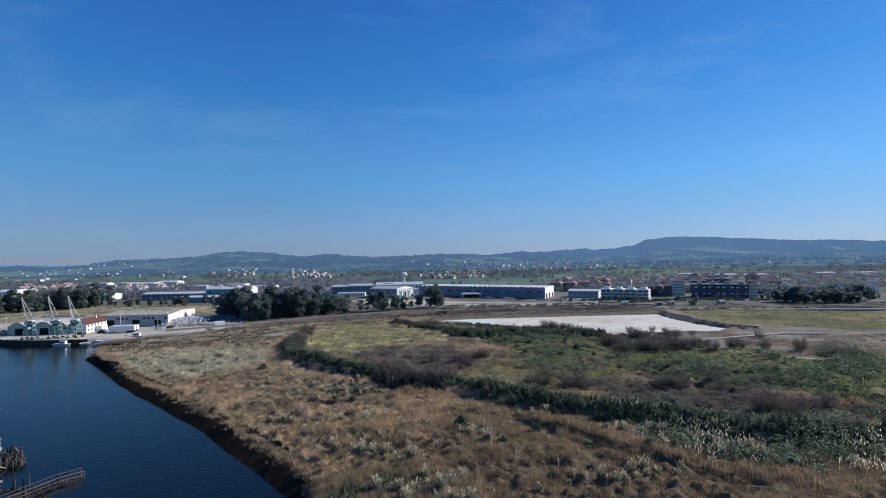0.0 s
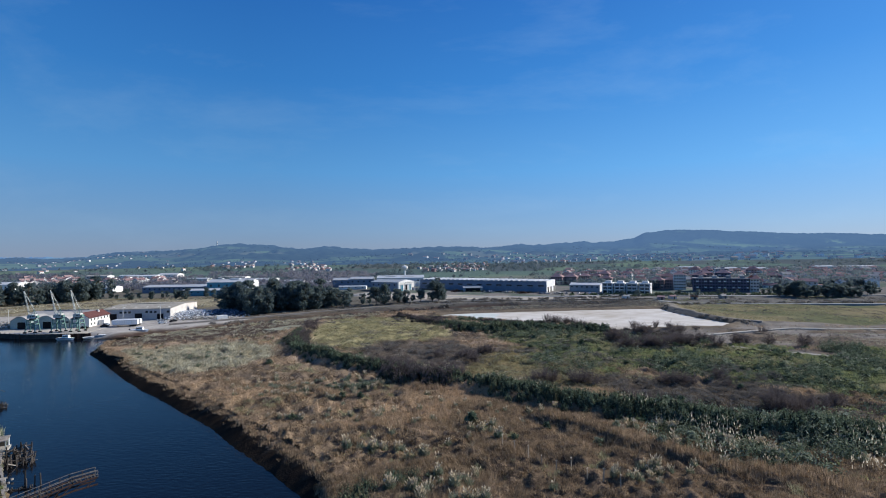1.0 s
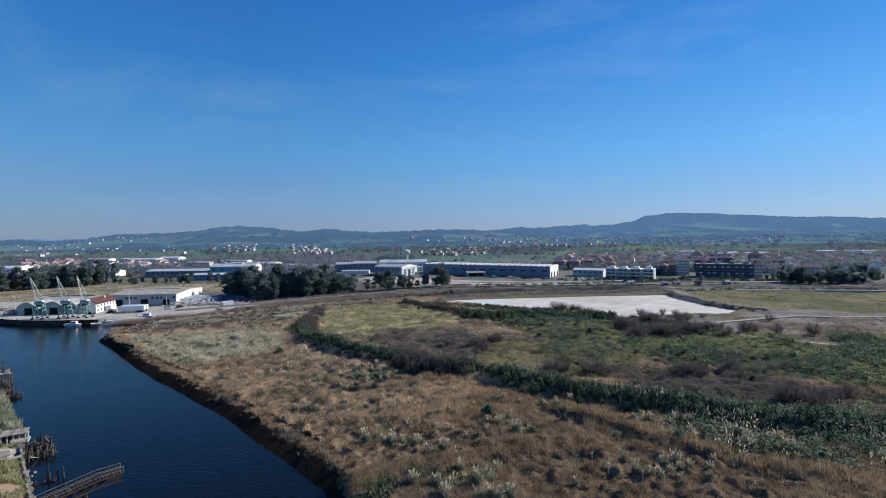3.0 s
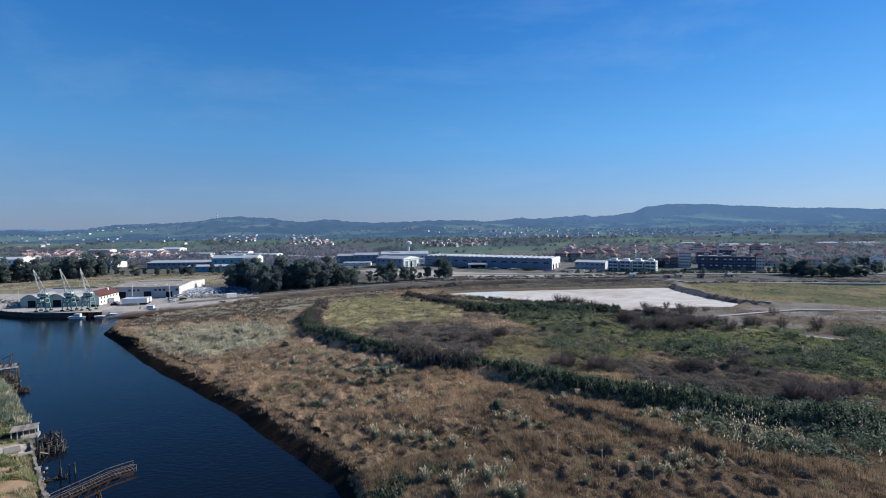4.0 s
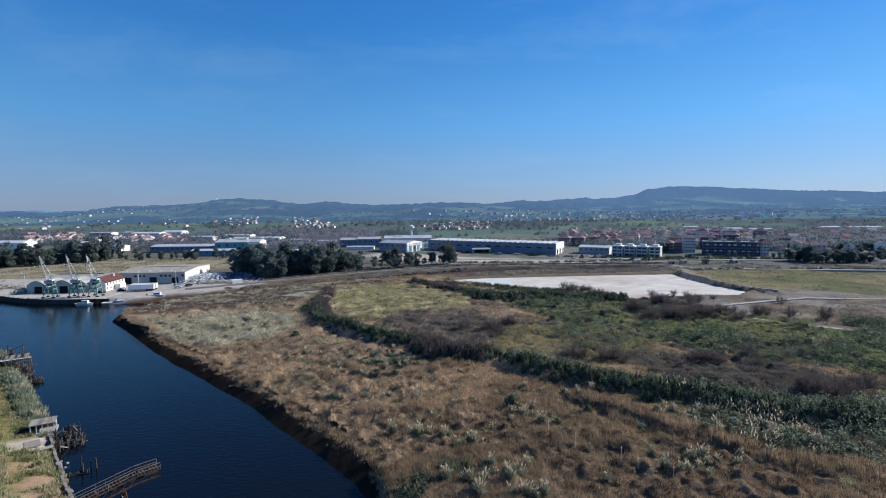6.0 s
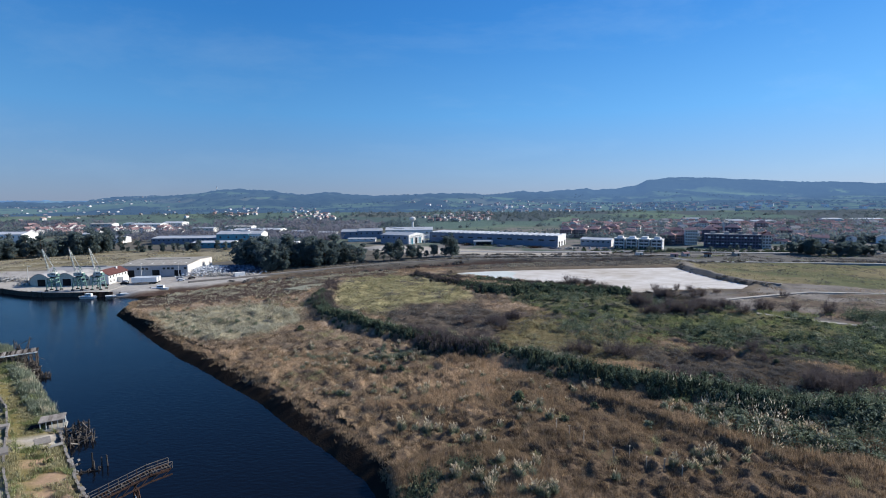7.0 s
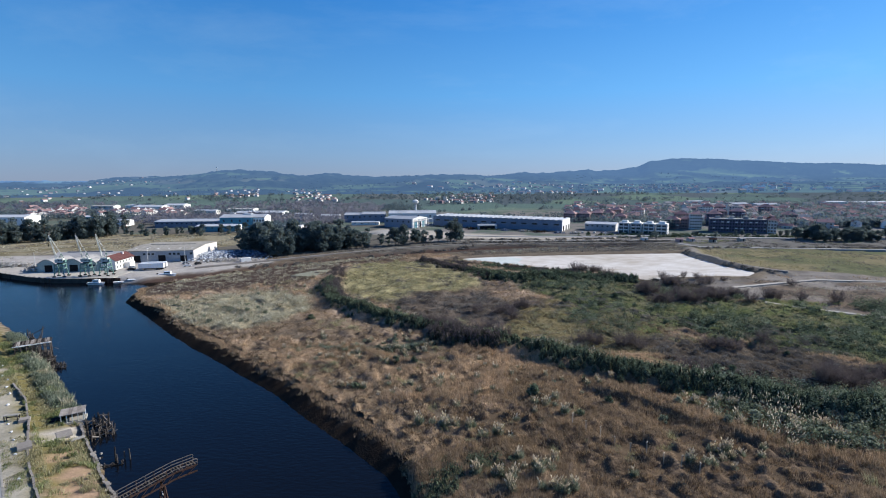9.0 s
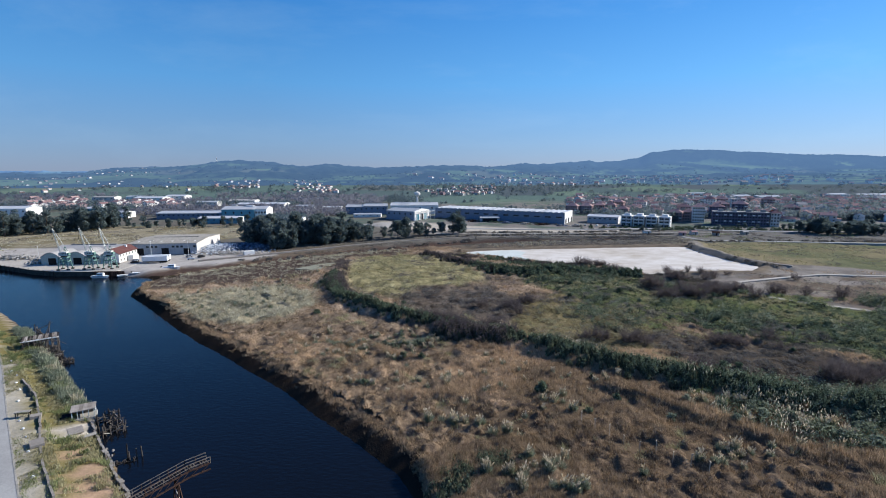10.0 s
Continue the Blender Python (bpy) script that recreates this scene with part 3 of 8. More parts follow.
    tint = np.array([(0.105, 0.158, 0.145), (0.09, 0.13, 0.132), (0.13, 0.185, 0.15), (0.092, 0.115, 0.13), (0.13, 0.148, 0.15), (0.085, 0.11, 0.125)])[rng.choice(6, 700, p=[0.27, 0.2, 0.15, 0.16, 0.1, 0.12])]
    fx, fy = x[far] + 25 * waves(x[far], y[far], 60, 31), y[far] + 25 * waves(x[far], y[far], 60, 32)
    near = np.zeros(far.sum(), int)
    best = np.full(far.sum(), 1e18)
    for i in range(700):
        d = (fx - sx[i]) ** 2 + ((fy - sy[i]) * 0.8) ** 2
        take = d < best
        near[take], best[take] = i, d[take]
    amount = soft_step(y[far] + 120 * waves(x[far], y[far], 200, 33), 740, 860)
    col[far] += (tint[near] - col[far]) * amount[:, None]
    nx, ny = len(xs), len(ys)
    i = np.arange(nx * ny).reshape(ny, nx)
    faces = np.stack([i[:-1, :-1], i[:-1, 1:], i[1:, 1:], i[1:, :-1]], -1).reshape(-1, 4)
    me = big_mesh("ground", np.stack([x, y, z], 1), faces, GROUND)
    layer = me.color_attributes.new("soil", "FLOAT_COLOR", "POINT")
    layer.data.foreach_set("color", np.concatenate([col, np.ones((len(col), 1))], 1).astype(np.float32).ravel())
    me.polygons.foreach_set("use_smooth", np.ones(len(faces), bool))
    return tagged(new("ground", me), "brown marsh, port and farmland ground sheet", "ground", kind="structure")


build_ground()

sheet_pool = [(-91, 265), (-75, 261), (-62, 276), (-64, 287), (-82, 277)]
river = Shape().face((-760, -310, 0), (60, -310, 0), (60, 330, 0), (-760, 330, 0))
solid("water", river, WATER, "calm dark blue tidal river", "river", kind="structure")


def sheet(name, outline, z, material, label, category):
    s = Shape()
    s.prism(outline, z - 0.5, z)
    return solid(name, s, material, label, category, kind="structure")


sheet("pool", sheet_pool, 2.5, POOL, "shallow pale grey-green marsh pool", "pool")
sheet("pool", [(9, 303.5), (30, 288.5), (44, 281), (40, 300), (46, 314), (40, 321.5), (26, 320), (8, 314)], 2.056, TURQUOISE, "thin turquoise water at the end of the white pond", "pool")
sheet("pond", POND, 2.05, SALT, "settling pond full of dry white lime mud", "pond")


# skyline: bearing (x over y) and rise above the eye in metres for each 1000 m
RIDGE = [(-1.3, -10), (-0.83, -8), (-0.79, -5), (-0.76, -9.5), (-0.72, -10), (-0.67, -4), (-0.61, 3.5), (-0.5, 7.5), (-0.45, 12), (-0.41, 17), (-0.37, 17.2), (-0.34, 15.8), (-0.27, 10), (-0.24, 6.5), (-0.19, 7.7),
         (-0.1, 2.2), (-0.035, 7), (0.01, 4.6), (0.15, 6.5), (0.2, 9.7), (0.233, 7.6), (0.268, 12), (0.34, 16.3), (0.352, 12.8), (0.386, 12.8), (0.41, 15), (0.445, 22), (0.465, 34), (0.486, 36.5), (0.564, 37.6), (0.64, 35), (0.77, 29), (0.98, 25.5), (1.3, 24)]


def ridge_line(b):
    """How far off the skyline's ridge stands at a bearing, how high it is, and where its slope begins."""
    far = np.interp(b, (-1.3, 0.12, 0.3, 0.45, 1.3), (2600, 2600, 3300, 4000, 4000))
    rise = np.interp(b, [k[0] for k in RIDGE], [k[1] for k in RIDGE])
    return far, 49 + rise * far / 1000, np.interp(b, (-1.3, 0.0, 0.45, 1.3), (1290, 1500, 2250, 2250))


def wooded(x, y):
    """Share of woodland on the slopes: the ridges, the shoulder of the left-hand hill, and copses."""
    b = x / np.maximum(y, 1)
    far, top, begin = ridge_line(b)
    u = np.clip((y - begin) / (far - begin), 0, 1.2)
    open_side = soft_step(b, -0.80, -0.7) * soft_step(-b, 0.4, 0.46)
    clearing = np.exp(-((b - 0.55) / 0.03) ** 2 - ((u - 0.8) / 0.12) ** 2) + 0.7 * np.exp(-((b - 0.62) / 0.05) ** 2 - ((u - 0.45) / 0.08) ** 2)
    return soft_step(waves(x, y, 260, 51) + 0.5 * waves(x, y, 90, 52) + 0.75 * soft_step(u, 0.3, 0.75) - 0.55 * open_side * soft_step(u, 0.2, 0.7) + 0.03 * open_side + 0.5 * soft_step(b, 0.1, 0.3) * soft_step(u, 0.05, 0.3) - 0.9 * clearing - 0.05, 0.1, 0.28)


def land(x, y):
    """Height of the land, the far slopes and hills included."""
    x, y = np.asarray(x, float), np.asarray(y, float)
    plain = height(x, y)
    b = x / np.maximum(y, 1)
    far, top, begin = ridge_line(b)
    u = np.clip((y - begin) / (far - begin), 0, 1)
    rise = 0.4 * u + 0.6 * soft_step(u, 0.05, 1.05)
    rough = (22 * waves(x, y, 420, 41, 3) + 8 * waves(x, y, 90, 42, 2)) * np.sin(math.pi * u ** 0.7)
    z = plain + (top - plain) * rise + rough
    z = z - np.maximum(y - far, 0) * 0.05
    # a pale mountain far behind the right-hand hill
    z = np.where(y > 4250, np.maximum(z, 40 + 138 * np.exp(-((b - 0.76) / 0.09) ** 2)), z)
    return np.where(y > 1290, np.maximum(z, plain), plain)


def build_hills():
    """The distance: slopes of hedged meadows that rise to wooded ridges with a soft uneven skyline."""
    bearing = np.linspace(-1.2, 1.2, 640)
    ys = np.concatenate([np.linspace(1290, 2700, 74), np.linspace(2740, 4400, 40)])
    gb, y = np.meshgrid(bearing, ys)
    x = gb * y
    z = land(x, y) + 0.7
    z[0] -= 0.9
    flat_x, flat_y = x.ravel(), y.ravel()
    px, py = flat_x + 30 * waves(flat_x, flat_y, 90, 31), flat_y + 60 * waves(flat_x, flat_y, 90, 32)
    rng = np.random.default_rng(6)
    sx, sy = np.concatenate([FIELD_X, rng.uniform(-5000, 5000, 500)]), np.concatenate([FIELD_Y, rng.uniform(3300, 4600, 500)])
    tints = np.array([(0.05, 0.075, 0.036), (0.035, 0.055, 0.03), (0.068, 0.1, 0.044), (0.03, 0.04, 0.03), (0.06, 0.066, 0.042), (0.024, 0.034, 0.025)])
    tint = tints[rng.choice(6, len(sx), p=[0.28, 0.2, 0.2, 0.12, 0.1, 0.1])]
    near, best = np.zeros(len(px), int), np.full(len(px), 1e18)
    for i in range(len(sx)):
        d = (px - sx[i]) ** 2 + ((py - sy[i]) * 0.8) ** 2
        take = d < best
        near[take], best[take] = i, d[take]
    wood = wooded(flat_x, flat_y)
    col = tint[near]
    col = col + (np.array((0.014, 0.022, 0.018)) - col) * wood[:, None]
    z = z + (wood * (6 + 11 * waves(flat_x, flat_y, 34, 53, 3) + 16 * waves(flat_x, flat_y * 0.3, 170, 54, 2)).clip(0, 17) * soft_step(flat_y, 1400, 1800)).reshape(z.shape)
    ny, nx = len(ys), len(bearing)
    i = np.arange(ny * nx).reshape(ny, nx)
    faces = np.stack([i[:-1, :-1], i[:-1, 1:], i[1:, 1:], i[1:, :-1]], -1).reshape(-1, 4)
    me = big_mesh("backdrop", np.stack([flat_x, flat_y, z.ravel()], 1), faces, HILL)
    layer = me.color_attributes.new("soil", "FLOAT_COLOR", "POINT")
    # haze glow by distance, carried in the colour's alpha
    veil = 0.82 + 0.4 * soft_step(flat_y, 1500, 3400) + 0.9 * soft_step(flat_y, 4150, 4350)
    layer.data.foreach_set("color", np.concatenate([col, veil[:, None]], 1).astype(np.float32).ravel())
    me.polygons.foreach_set("use_smooth", np.ones(len(faces), bool))
    tagged(new("backdrop", me), "hazy blue hills of meadows and woods on the horizon", "hills", kind="structure")


build_hills()

# ---- growth of the marsh ----
def reed_mat(x, y):
    """Where the reeds stand in tall mats, 0 to 1, with sharp edges."""
    mat = soft_step(waves(x, y * 1.5, 22, 63) + 0.5 * waves(x, y, 6, 64), -0.05, 0.03)
    for line in REED_RIDGES:
        mat = np.maximum(mat, soft_step(-off_line(line, x, y) + waves(x, y, 5, 76), -2.2, -1.4))
    return mat


def canopy(x, y):
    """Top of the matted layer of reeds and tussocks on the marsh."""
    mat = reed_mat(x, y)
    lumps = np.maximum(waves(x, y, 1.9, 78, 2), -0.16) + 0.12
    edge = soft_step(-off_line(REED_RIDGES[0], x + 1.2, y - 1.6) + 0.8 * waves(x, y, 4, 87), -2.6, -2.0) * soft_step(-x, -50, -42)
    return height(x, y) + mat * (0.6 + 0.35 * waves(x, y, 7, 65)) + (0.95 - 0.45 * mat) * lumps * 2.0 * (1 - 0.7 * edge) + 1.15 * edge + 0.25 * waves(x, y, 8, 79) + 0.9 * waves(x, y, 4.6, 80, 2) * soft_step(y, 140, 210)


def thatch():
    """The matted lower layer of reeds, tussocks and scrub, as a close uneven sheet."""
    def shade(x, y):
        col = np.empty((len(x), 3))
        col[:] = (0.175, 0.13, 0.089)
        mat = reed_mat(x, y)
        col += (np.array((0.32, 0.23, 0.15)) - col) * mat[:, None]
        far = np.array((0.225, 0.18, 0.14)) * (0.8 + 0.5 * mat)[:, None]
        col += (far - col) * (0.75 * soft_step(y, 125, 185))[:, None]
        for poly, colour, seed in ((NEAR_REEDS, (0.12, 0.088, 0.062), 68), (PALE, (0.25, 0.225, 0.155), 51), (YELLOW, (0.235, 0.212, 0.118), 52), (DEAD, (0.098, 0.082, 0.068), 53), (OLIVE, (0.145, 0.122, 0.068), 54), (GREEN, (0.05, 0.06, 0.04), 55), (DARK_HEATH, (0.08, 0.067, 0.053), 56), (SCRUB, (0.055, 0.05, 0.04), 57)):
            amount = within(poly, x, y, 3, 3, seed) * (0.75 if poly is NEAR_REEDS else 1.0)
            col += (np.array(colour) - col) * amount[:, None]
        col *= (1 + 0.5 * waves(x, y, 5, 77) + 0.8 * waves(x, y, 3.4, 81, 2) * soft_step(y, 130, 200)).clip(0.35, 1.8)[:, None]
        return col, mat

    for (y0, y1), step in (((56, 112), 0.5), ((112, 162), 0.8), ((162, 222), 1.3), ((222, 318), 2.1)):
        xs, ys = np.arange(-160, 200, step), np.arange(y0, y1 + step, step)
        gx, gy = np.meshgrid(xs, ys)
        nx = len(xs)
        rng = np.random.default_rng(int(y0))
        x, y = gx.ravel() + rng.uniform(-0.3, 0.3, gx.size) * step, gy.ravel() + np.where((gy.ravel() == ys[0]) | (gy.ravel() == ys[-1]), 0, rng.uniform(-0.3, 0.3, gx.size) * step)
        seen = (x < EYE_SIDE * y + 8) & (x > -1.0 * y - 10)
        ok = np.zeros(len(x), bool)
        ok[seen] = (signed(MARSH, x[seen], y[seen]) > 0.4) & (signed(RIM, x[seen], y[seen]) + 4 * waves(x[seen], y[seen], 9, 84) < 0) & ~inside(CREEK_MUD, x[seen], y[seen]) & (signed(POND, x[seen], y[seen]) < -2)
        i = np.arange(len(x)).reshape(len(ys), nx)
        quads = np.stack([i[:-1, :-1], i[:-1, 1:], i[1:, 1:], i[1:, :-1]], -1).reshape(-1, 4)
        quads = quads[ok[quads].all(1)]
        used, back = np.unique(quads, return_inverse=True)
        x, y = x[used], y[used]
        col, mat = shade(x, y)
        z = canopy(x, y)
        me = big_mesh("reed_thatch", np.stack([x, y, z], 1), back.reshape(-1, 4), THATCH)
        layer = me.color_attributes.new("soil", "FLOAT_COLOR", "POINT")
        layer.data.foreach_set("color", np.concatenate([col, np.ones((len(col), 1))], 1).astype(np.float32).ravel())
        me.polygons.foreach_set("use_smooth", np.ones(len(me.polygons), bool))
        tagged(new("reed_thatch", me), "matted brown layer of dead reeds and tussocks on the marsh", "reed litter", kind="stuff")


thatch()


def spread_tufts():
    """The cover of the marsh: tall mats of fine reeds with sharp edges, low tussocks between them, and grasses by patches."""
    rng = np.random.default_rng(3)
    bands = [((58, 105), 7.5, 1.0), ((105, 150), 4.6, 1.25), ((150, 210), 2.2, 1.7), ((210, 345), 1.0, 2.4)]
    xs, ys, wide = [], [], []
    for (y0, y1), density, w in bands:
        x, y = scatter([(-170, y0), (250, y0), (250, y1), (-170, y1)], density, int(y0))
        keep = (x < EYE_SIDE * y + 6) & (x > -1.1 * y - 20)
        x, y = x[keep], y[keep]
        keep = signed(MARSH, x, y) + 2.4 * waves(x, y, 5, 72) > 0.7
        xs.append(x[keep]), ys.append(y[keep]), wide.append(np.full(keep.sum(), w))
    x, y, wide = np.concatenate(xs), np.concatenate(ys), np.concatenate(wide)
    kind = np.zeros(len(x), int)
    roll = rng.random(len(x))
    for poly, k, seed in ((PALE, 1, 51), (YELLOW, 2, 52), (DEAD, 3, 53), (OLIVE, 4, 54), (GREEN, 5, 55), (DARK_HEATH, 3, 56), (SCRUB, 3, 57), (CREEK_MUD, 6, 58), (SAND_FIELD, 7, 59), (NEAR_REEDS, 8, 68)):
        kind[roll < within(poly, x, y, 3, 3, seed)] = k
    kind[(kind == 4) & (rng.random(len(x)) < 0.5 + waves(x, y, 14, 60))] = 3
    kind[kind == 4] = 2
    kind[(kind == 5) & (waves(x, y, 22, 61) > 0.12)] = 3
    kind[(kind == 5) & (waves(x, y, 12, 62) > 0.15)] = 2
    mat = reed_mat(x, y)
    kind[((kind == 0) | (kind == 8)) & (mat < 0.5)] = 9
    # scattered green tufts among the tussocks
    kind[(kind == 9) & (waves(x, y, 9, 74) + 0.6 * waves(x, y, 2.4, 75) > 0.3)] = 2
    kind[(kind == 2) & (y > 180) & (waves(x, y, 7, 82) + 0.5 * waves(x, y, 20, 83) > 0.16)] = 3
    keep = ~((kind == 6) & (roll < 0.6)) & ~((kind == 7) & (roll < 0.94))
    keep &= ~((signed(RIM, x, y) + 4 * waves(x, y, 9, 84) > 0) & (roll < 0.93 + 0.5 * waves(x, y, 12, 85)))
    keep &= (off_line(HEDGE, x, y) > 2.5) & ~((kind == 5) & (roll > 0.45))
    tall = {0: 0.95, 1: 1.0, 2: 0.65, 3: 0.55, 5: 0.7, 6: 0.5, 7: 0.4, 8: 0.9, 9: 0.5}
    looks = {8: ("withered_reeds", REED_DARK, "withered grey-brown reed bed with laid patches"), 0: ("dry_reeds", REED, "dry red-brown reed bed on the marsh"), 1: ("pale_reeds", REED_PALE, "pale straw reeds near the river bend"),
             2: ("yellow_grass", GRASS_YELLOW, "yellow-green rough marsh grass"), 3: ("dead_heath", HEATH, "dark brown dead scrub and bracken"),
             5: ("green_grass", GRASS_GREEN, "green rank grass and bramble"), 6: ("mud_grass", REED_PALE, "sparse pale grass on creek mud"), 7: ("field_grass", HEATH, "sparse dead grass on bare soil"),
             9: ("brown_tussocks", TUSSOCK, "low dark brown tussocks between the reed mats")}
    for k, (name, material, label) in looks.items():
        pick = keep & (kind == k)
        px, py, w = x[pick], y[pick], wide[pick]
        if not len(px):
            continue
        if k in (0, 8):
            h = tall[k] * (1 + 0.7 * waves(px, py, 8, 65) + 0.35 * waves(px, py, 2.0, 66)).clip(0.4, 1.7) * (0.35 + 0.65 * mat[pick])
            per, spread, fan = 6, 0.3, 0.12
        else:
            h = tall[k] * (1 + 2.6 * waves(px, py, 2.2 if k == 9 else 3.5, 65, 2) + 0.6 * waves(px, py, 14, 66)).clip(0.2, 2.3)
            per, spread, fan = 6, 0.24, 0.5
        n = len(px) * per
        ox, oy = rng.normal(0, spread, n) * np.repeat(w, per), rng.normal(0, spread, n) * np.repeat(w, per)
        root = np.stack([np.repeat(px, per) + ox, np.repeat(py, per) + oy, np.repeat(canopy(px, py), per) - 0.15], 1)
        way = 2.4 + 2.2 * waves(px, py, 18, 67)
        push = h * (0.15 + 0.8 * waves(px, py, 10, 69)).clip(0, 0.6)
        hh = np.repeat(h, per) * rng.uniform(0.7, 1.12, n)
        tip = root + np.stack([np.repeat(np.cos(way) * push, per) + ox * fan * hh * 2 + rng.normal(0, 0.12, n) * hh, np.repeat(np.sin(way) * push, per) + oy * fan * hh * 2 + rng.normal(0, 0.12, n) * hh, hh], 1)
        v, f = spikes(root, tip, np.repeat(w, per) * (0.07 if k in (0, 8) else 0.085), 70 + k)
        tagged(new(name, big_mesh(name, v, f, material)), label, "grass", kind="stuff")


spread_tufts()


def thicket(name, label, line, half, top, step, material, seed, leaf=0.42, share=1.0, canes=0.0, dense=1.0):
    """A continuous leafy hedge along a line: overlapping mounds covered with leaves."""
    rng = np.random.default_rng(seed)
    p = np.array(line, float)
    centres, lumps = [], []
    for (ax, ay), (bx, by) in zip(p[:-1], p[1:]):
        run = math.hypot(bx - ax, by - ay)
        for k in range(int(run / step * half * dense)):
            u, o = rng.random(), rng.normal(0, 0.45) * half
            nx, ny = -(by - ay) / run, (bx - ax) / run
            x, y = ax + (bx - ax) * u + nx * o, ay + (by - ay) * u + ny * o
            r = rng.uniform(0.8, 1.7) / dense ** 0.4
            t = top * rng.uniform(0.7, 1.05) * (1 - 0.4 * min(1.0, abs(o) / half)) * (1 + 0.5 * float(waves(x, y, 9, seed)))
            lumps.append((x, y, float(height(x, y)) - 0.2, r, t))
            n = int(46 * r * r * share)
            d = rng.normal(0, 1, (n, 3))
            d /= np.linalg.norm(d, axis=1, keepdims=True)
            d[:, 2] = np.abs(d[:, 2])
            d *= rng.uniform(0.65, 1.08, (n, 1))
            centres.append(np.array((x, y, float(height(x, y)) - 0.2)) + d * (r, r, t))
    c = np.concatenate(centres)
    v, f = leaves(c, leaf, seed + 1)
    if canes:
        # added dark lumps under the leaves block light and fill in shade
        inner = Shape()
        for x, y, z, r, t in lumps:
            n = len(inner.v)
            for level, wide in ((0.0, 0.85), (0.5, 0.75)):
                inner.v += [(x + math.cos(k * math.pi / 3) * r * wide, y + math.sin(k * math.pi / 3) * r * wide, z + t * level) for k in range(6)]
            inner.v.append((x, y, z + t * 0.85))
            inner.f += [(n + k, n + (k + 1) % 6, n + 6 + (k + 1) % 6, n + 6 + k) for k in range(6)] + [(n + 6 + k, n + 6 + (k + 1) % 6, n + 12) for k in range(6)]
        tagged(new("hedge_stems", mesh_of("hedge_stems", inner, CORE)), "dark solid core that stands for the shade inside a thicket", "hedge", kind="stuff")
    if canes:
        root = c[rng.random(len(c)) < canes]
        tip = root + rng.normal(0, 0.25, root.shape) * (1, 1, 0.3) + (0, 0, 0.9)
        v2, f2 = spikes(root, tip, leaf * 0.3, seed + 2)
        v, f = np.concatenate([v, v2]), np.concatenate([f, f2 + len(v)])
    return tagged(new(name, big_mesh(name, v, f, material)), label, "hedge", kind="stuff")


thicket("bramble_hedge", "dark green bramble and cane hedge on a bank", HEDGE[1:9], 4.4, 3.9, 1.4, CANE, 101, 0.36, 1.7, 0.25, 1.7)
thicket("bramble_hedge", "broad dark green cane thicket on a bank", HEDGE[8:], 7.0, 4.2, 2.0, CANE, 103, 0.32, 1.9, 0.35, 1.8)
thicket("pond_hedge", "dark green and brown thicket along the near shore of the white pond", [(14, 288), (30, 274), (48, 266), (66, 254), (82, 238)], 7.5, 2.4, 1.9, CANE, 108, 0.5, 1.1, 0.2, 1.2)
thicket("pond_scrub", "leafless brown scrub along the near shore of the white pond", [(-6, 304), (8, 294), (24, 282), (50, 268)], 3.5, 2.2, 2.0, TWIG, 109, 0.4, 1.1, 0.3, 1.2)
# paler grass behind the hedge, its colour doubling as the lit hedge top
thicket("hedge_grass", "rank grey-green grass along the top of a hedge bank", [(x + 1.8, y + 4.6) for x, y in HEDGE[8:]], 2.6, 2.6, 2.0, CANE_GREY, 105, 0.34, 1.5, 0.3, 1.4)
thicket("hedge_grass", "rank grey-green grass beside a hedge", [(x + 2.6, y + 3.4) for x, y in HEDGE[4:9]], 2.0, 2.0, 2.2, GRASS_GREEN, 106, 0.36, 1.2, 0.3, 1.3)
thicket("pond_scrub", "dark brown leafless scrub on the bank of the white pond", HEDGE_B[:4], 6.0, 3.6, 1.7, TWIG, 107, 0.4, 1.3, 0.3, 1.5)
thicket("pond_hedge", "broad dark green thicket beside the white pond", HEDGE_B[2:], 8.5, 4.6, 1.7, CANE, 102, 0.5, 1.3, 0.2, 1.3)
thicket("cane_strip", "strip of grey-green canes and pale grass among the reeds", [(-61, 147.5), (-48, 147), (-36, 146), (-25, 148), (-16, 151)], 2.6, 1.7, 1.6, CANE_GREY, 110, 0.28, 1.2, 0.35, 1.4)
thicket("scrub_clump", "tall dark leafless scrub on a hedge bank", [(-18, 157), (-8, 151.5), (4, 147)], 4.6, 5.4, 1.5, TWIG, 111, 0.4, 1.5, 0.35, 1.5)
thicket("bramble_patch", "low dark bramble patch beside pampas clumps", [(-19.5, 75), (-16, 81), (-10.5, 85.5), (-3.5, 83)], 5.0, 2.4, 1.6, CANE, 104, 0.26, 1.3, 0.3, 1.6)
for k, (line, half, top, look_of) in enumerate(((((-10, 381), (40, 386), (110, 388), (180, 383)), 1.6, 1.5, HEATH), (((20, 408), (90, 404), (170, 410)), 2.0, 1.6, HEATH), (((0, 347), (60, 357), (150, 360)), 1.5, 1.2, HEATH),
        (((-130, 292), (-100, 309), (-60, 333), (-20, 356), (20, 371)), 1.6, 1.3, HEATH), (((176, 345), (230, 347), (320, 336)), 1.6, 1.6, HEATH), (((150, 414), (240, 415), (350, 397)), 2.4, 2.6, CANE), (((-148, 250), (-118, 280), (-85, 303), (-45, 324)), 2.0, 1.0, REED_PALE))):
    thicket("scrub_strip", "strip of low dead scrub along an embankment", line, half, top, 4.0, look_of, 110 + k, 0.8, 0.5)


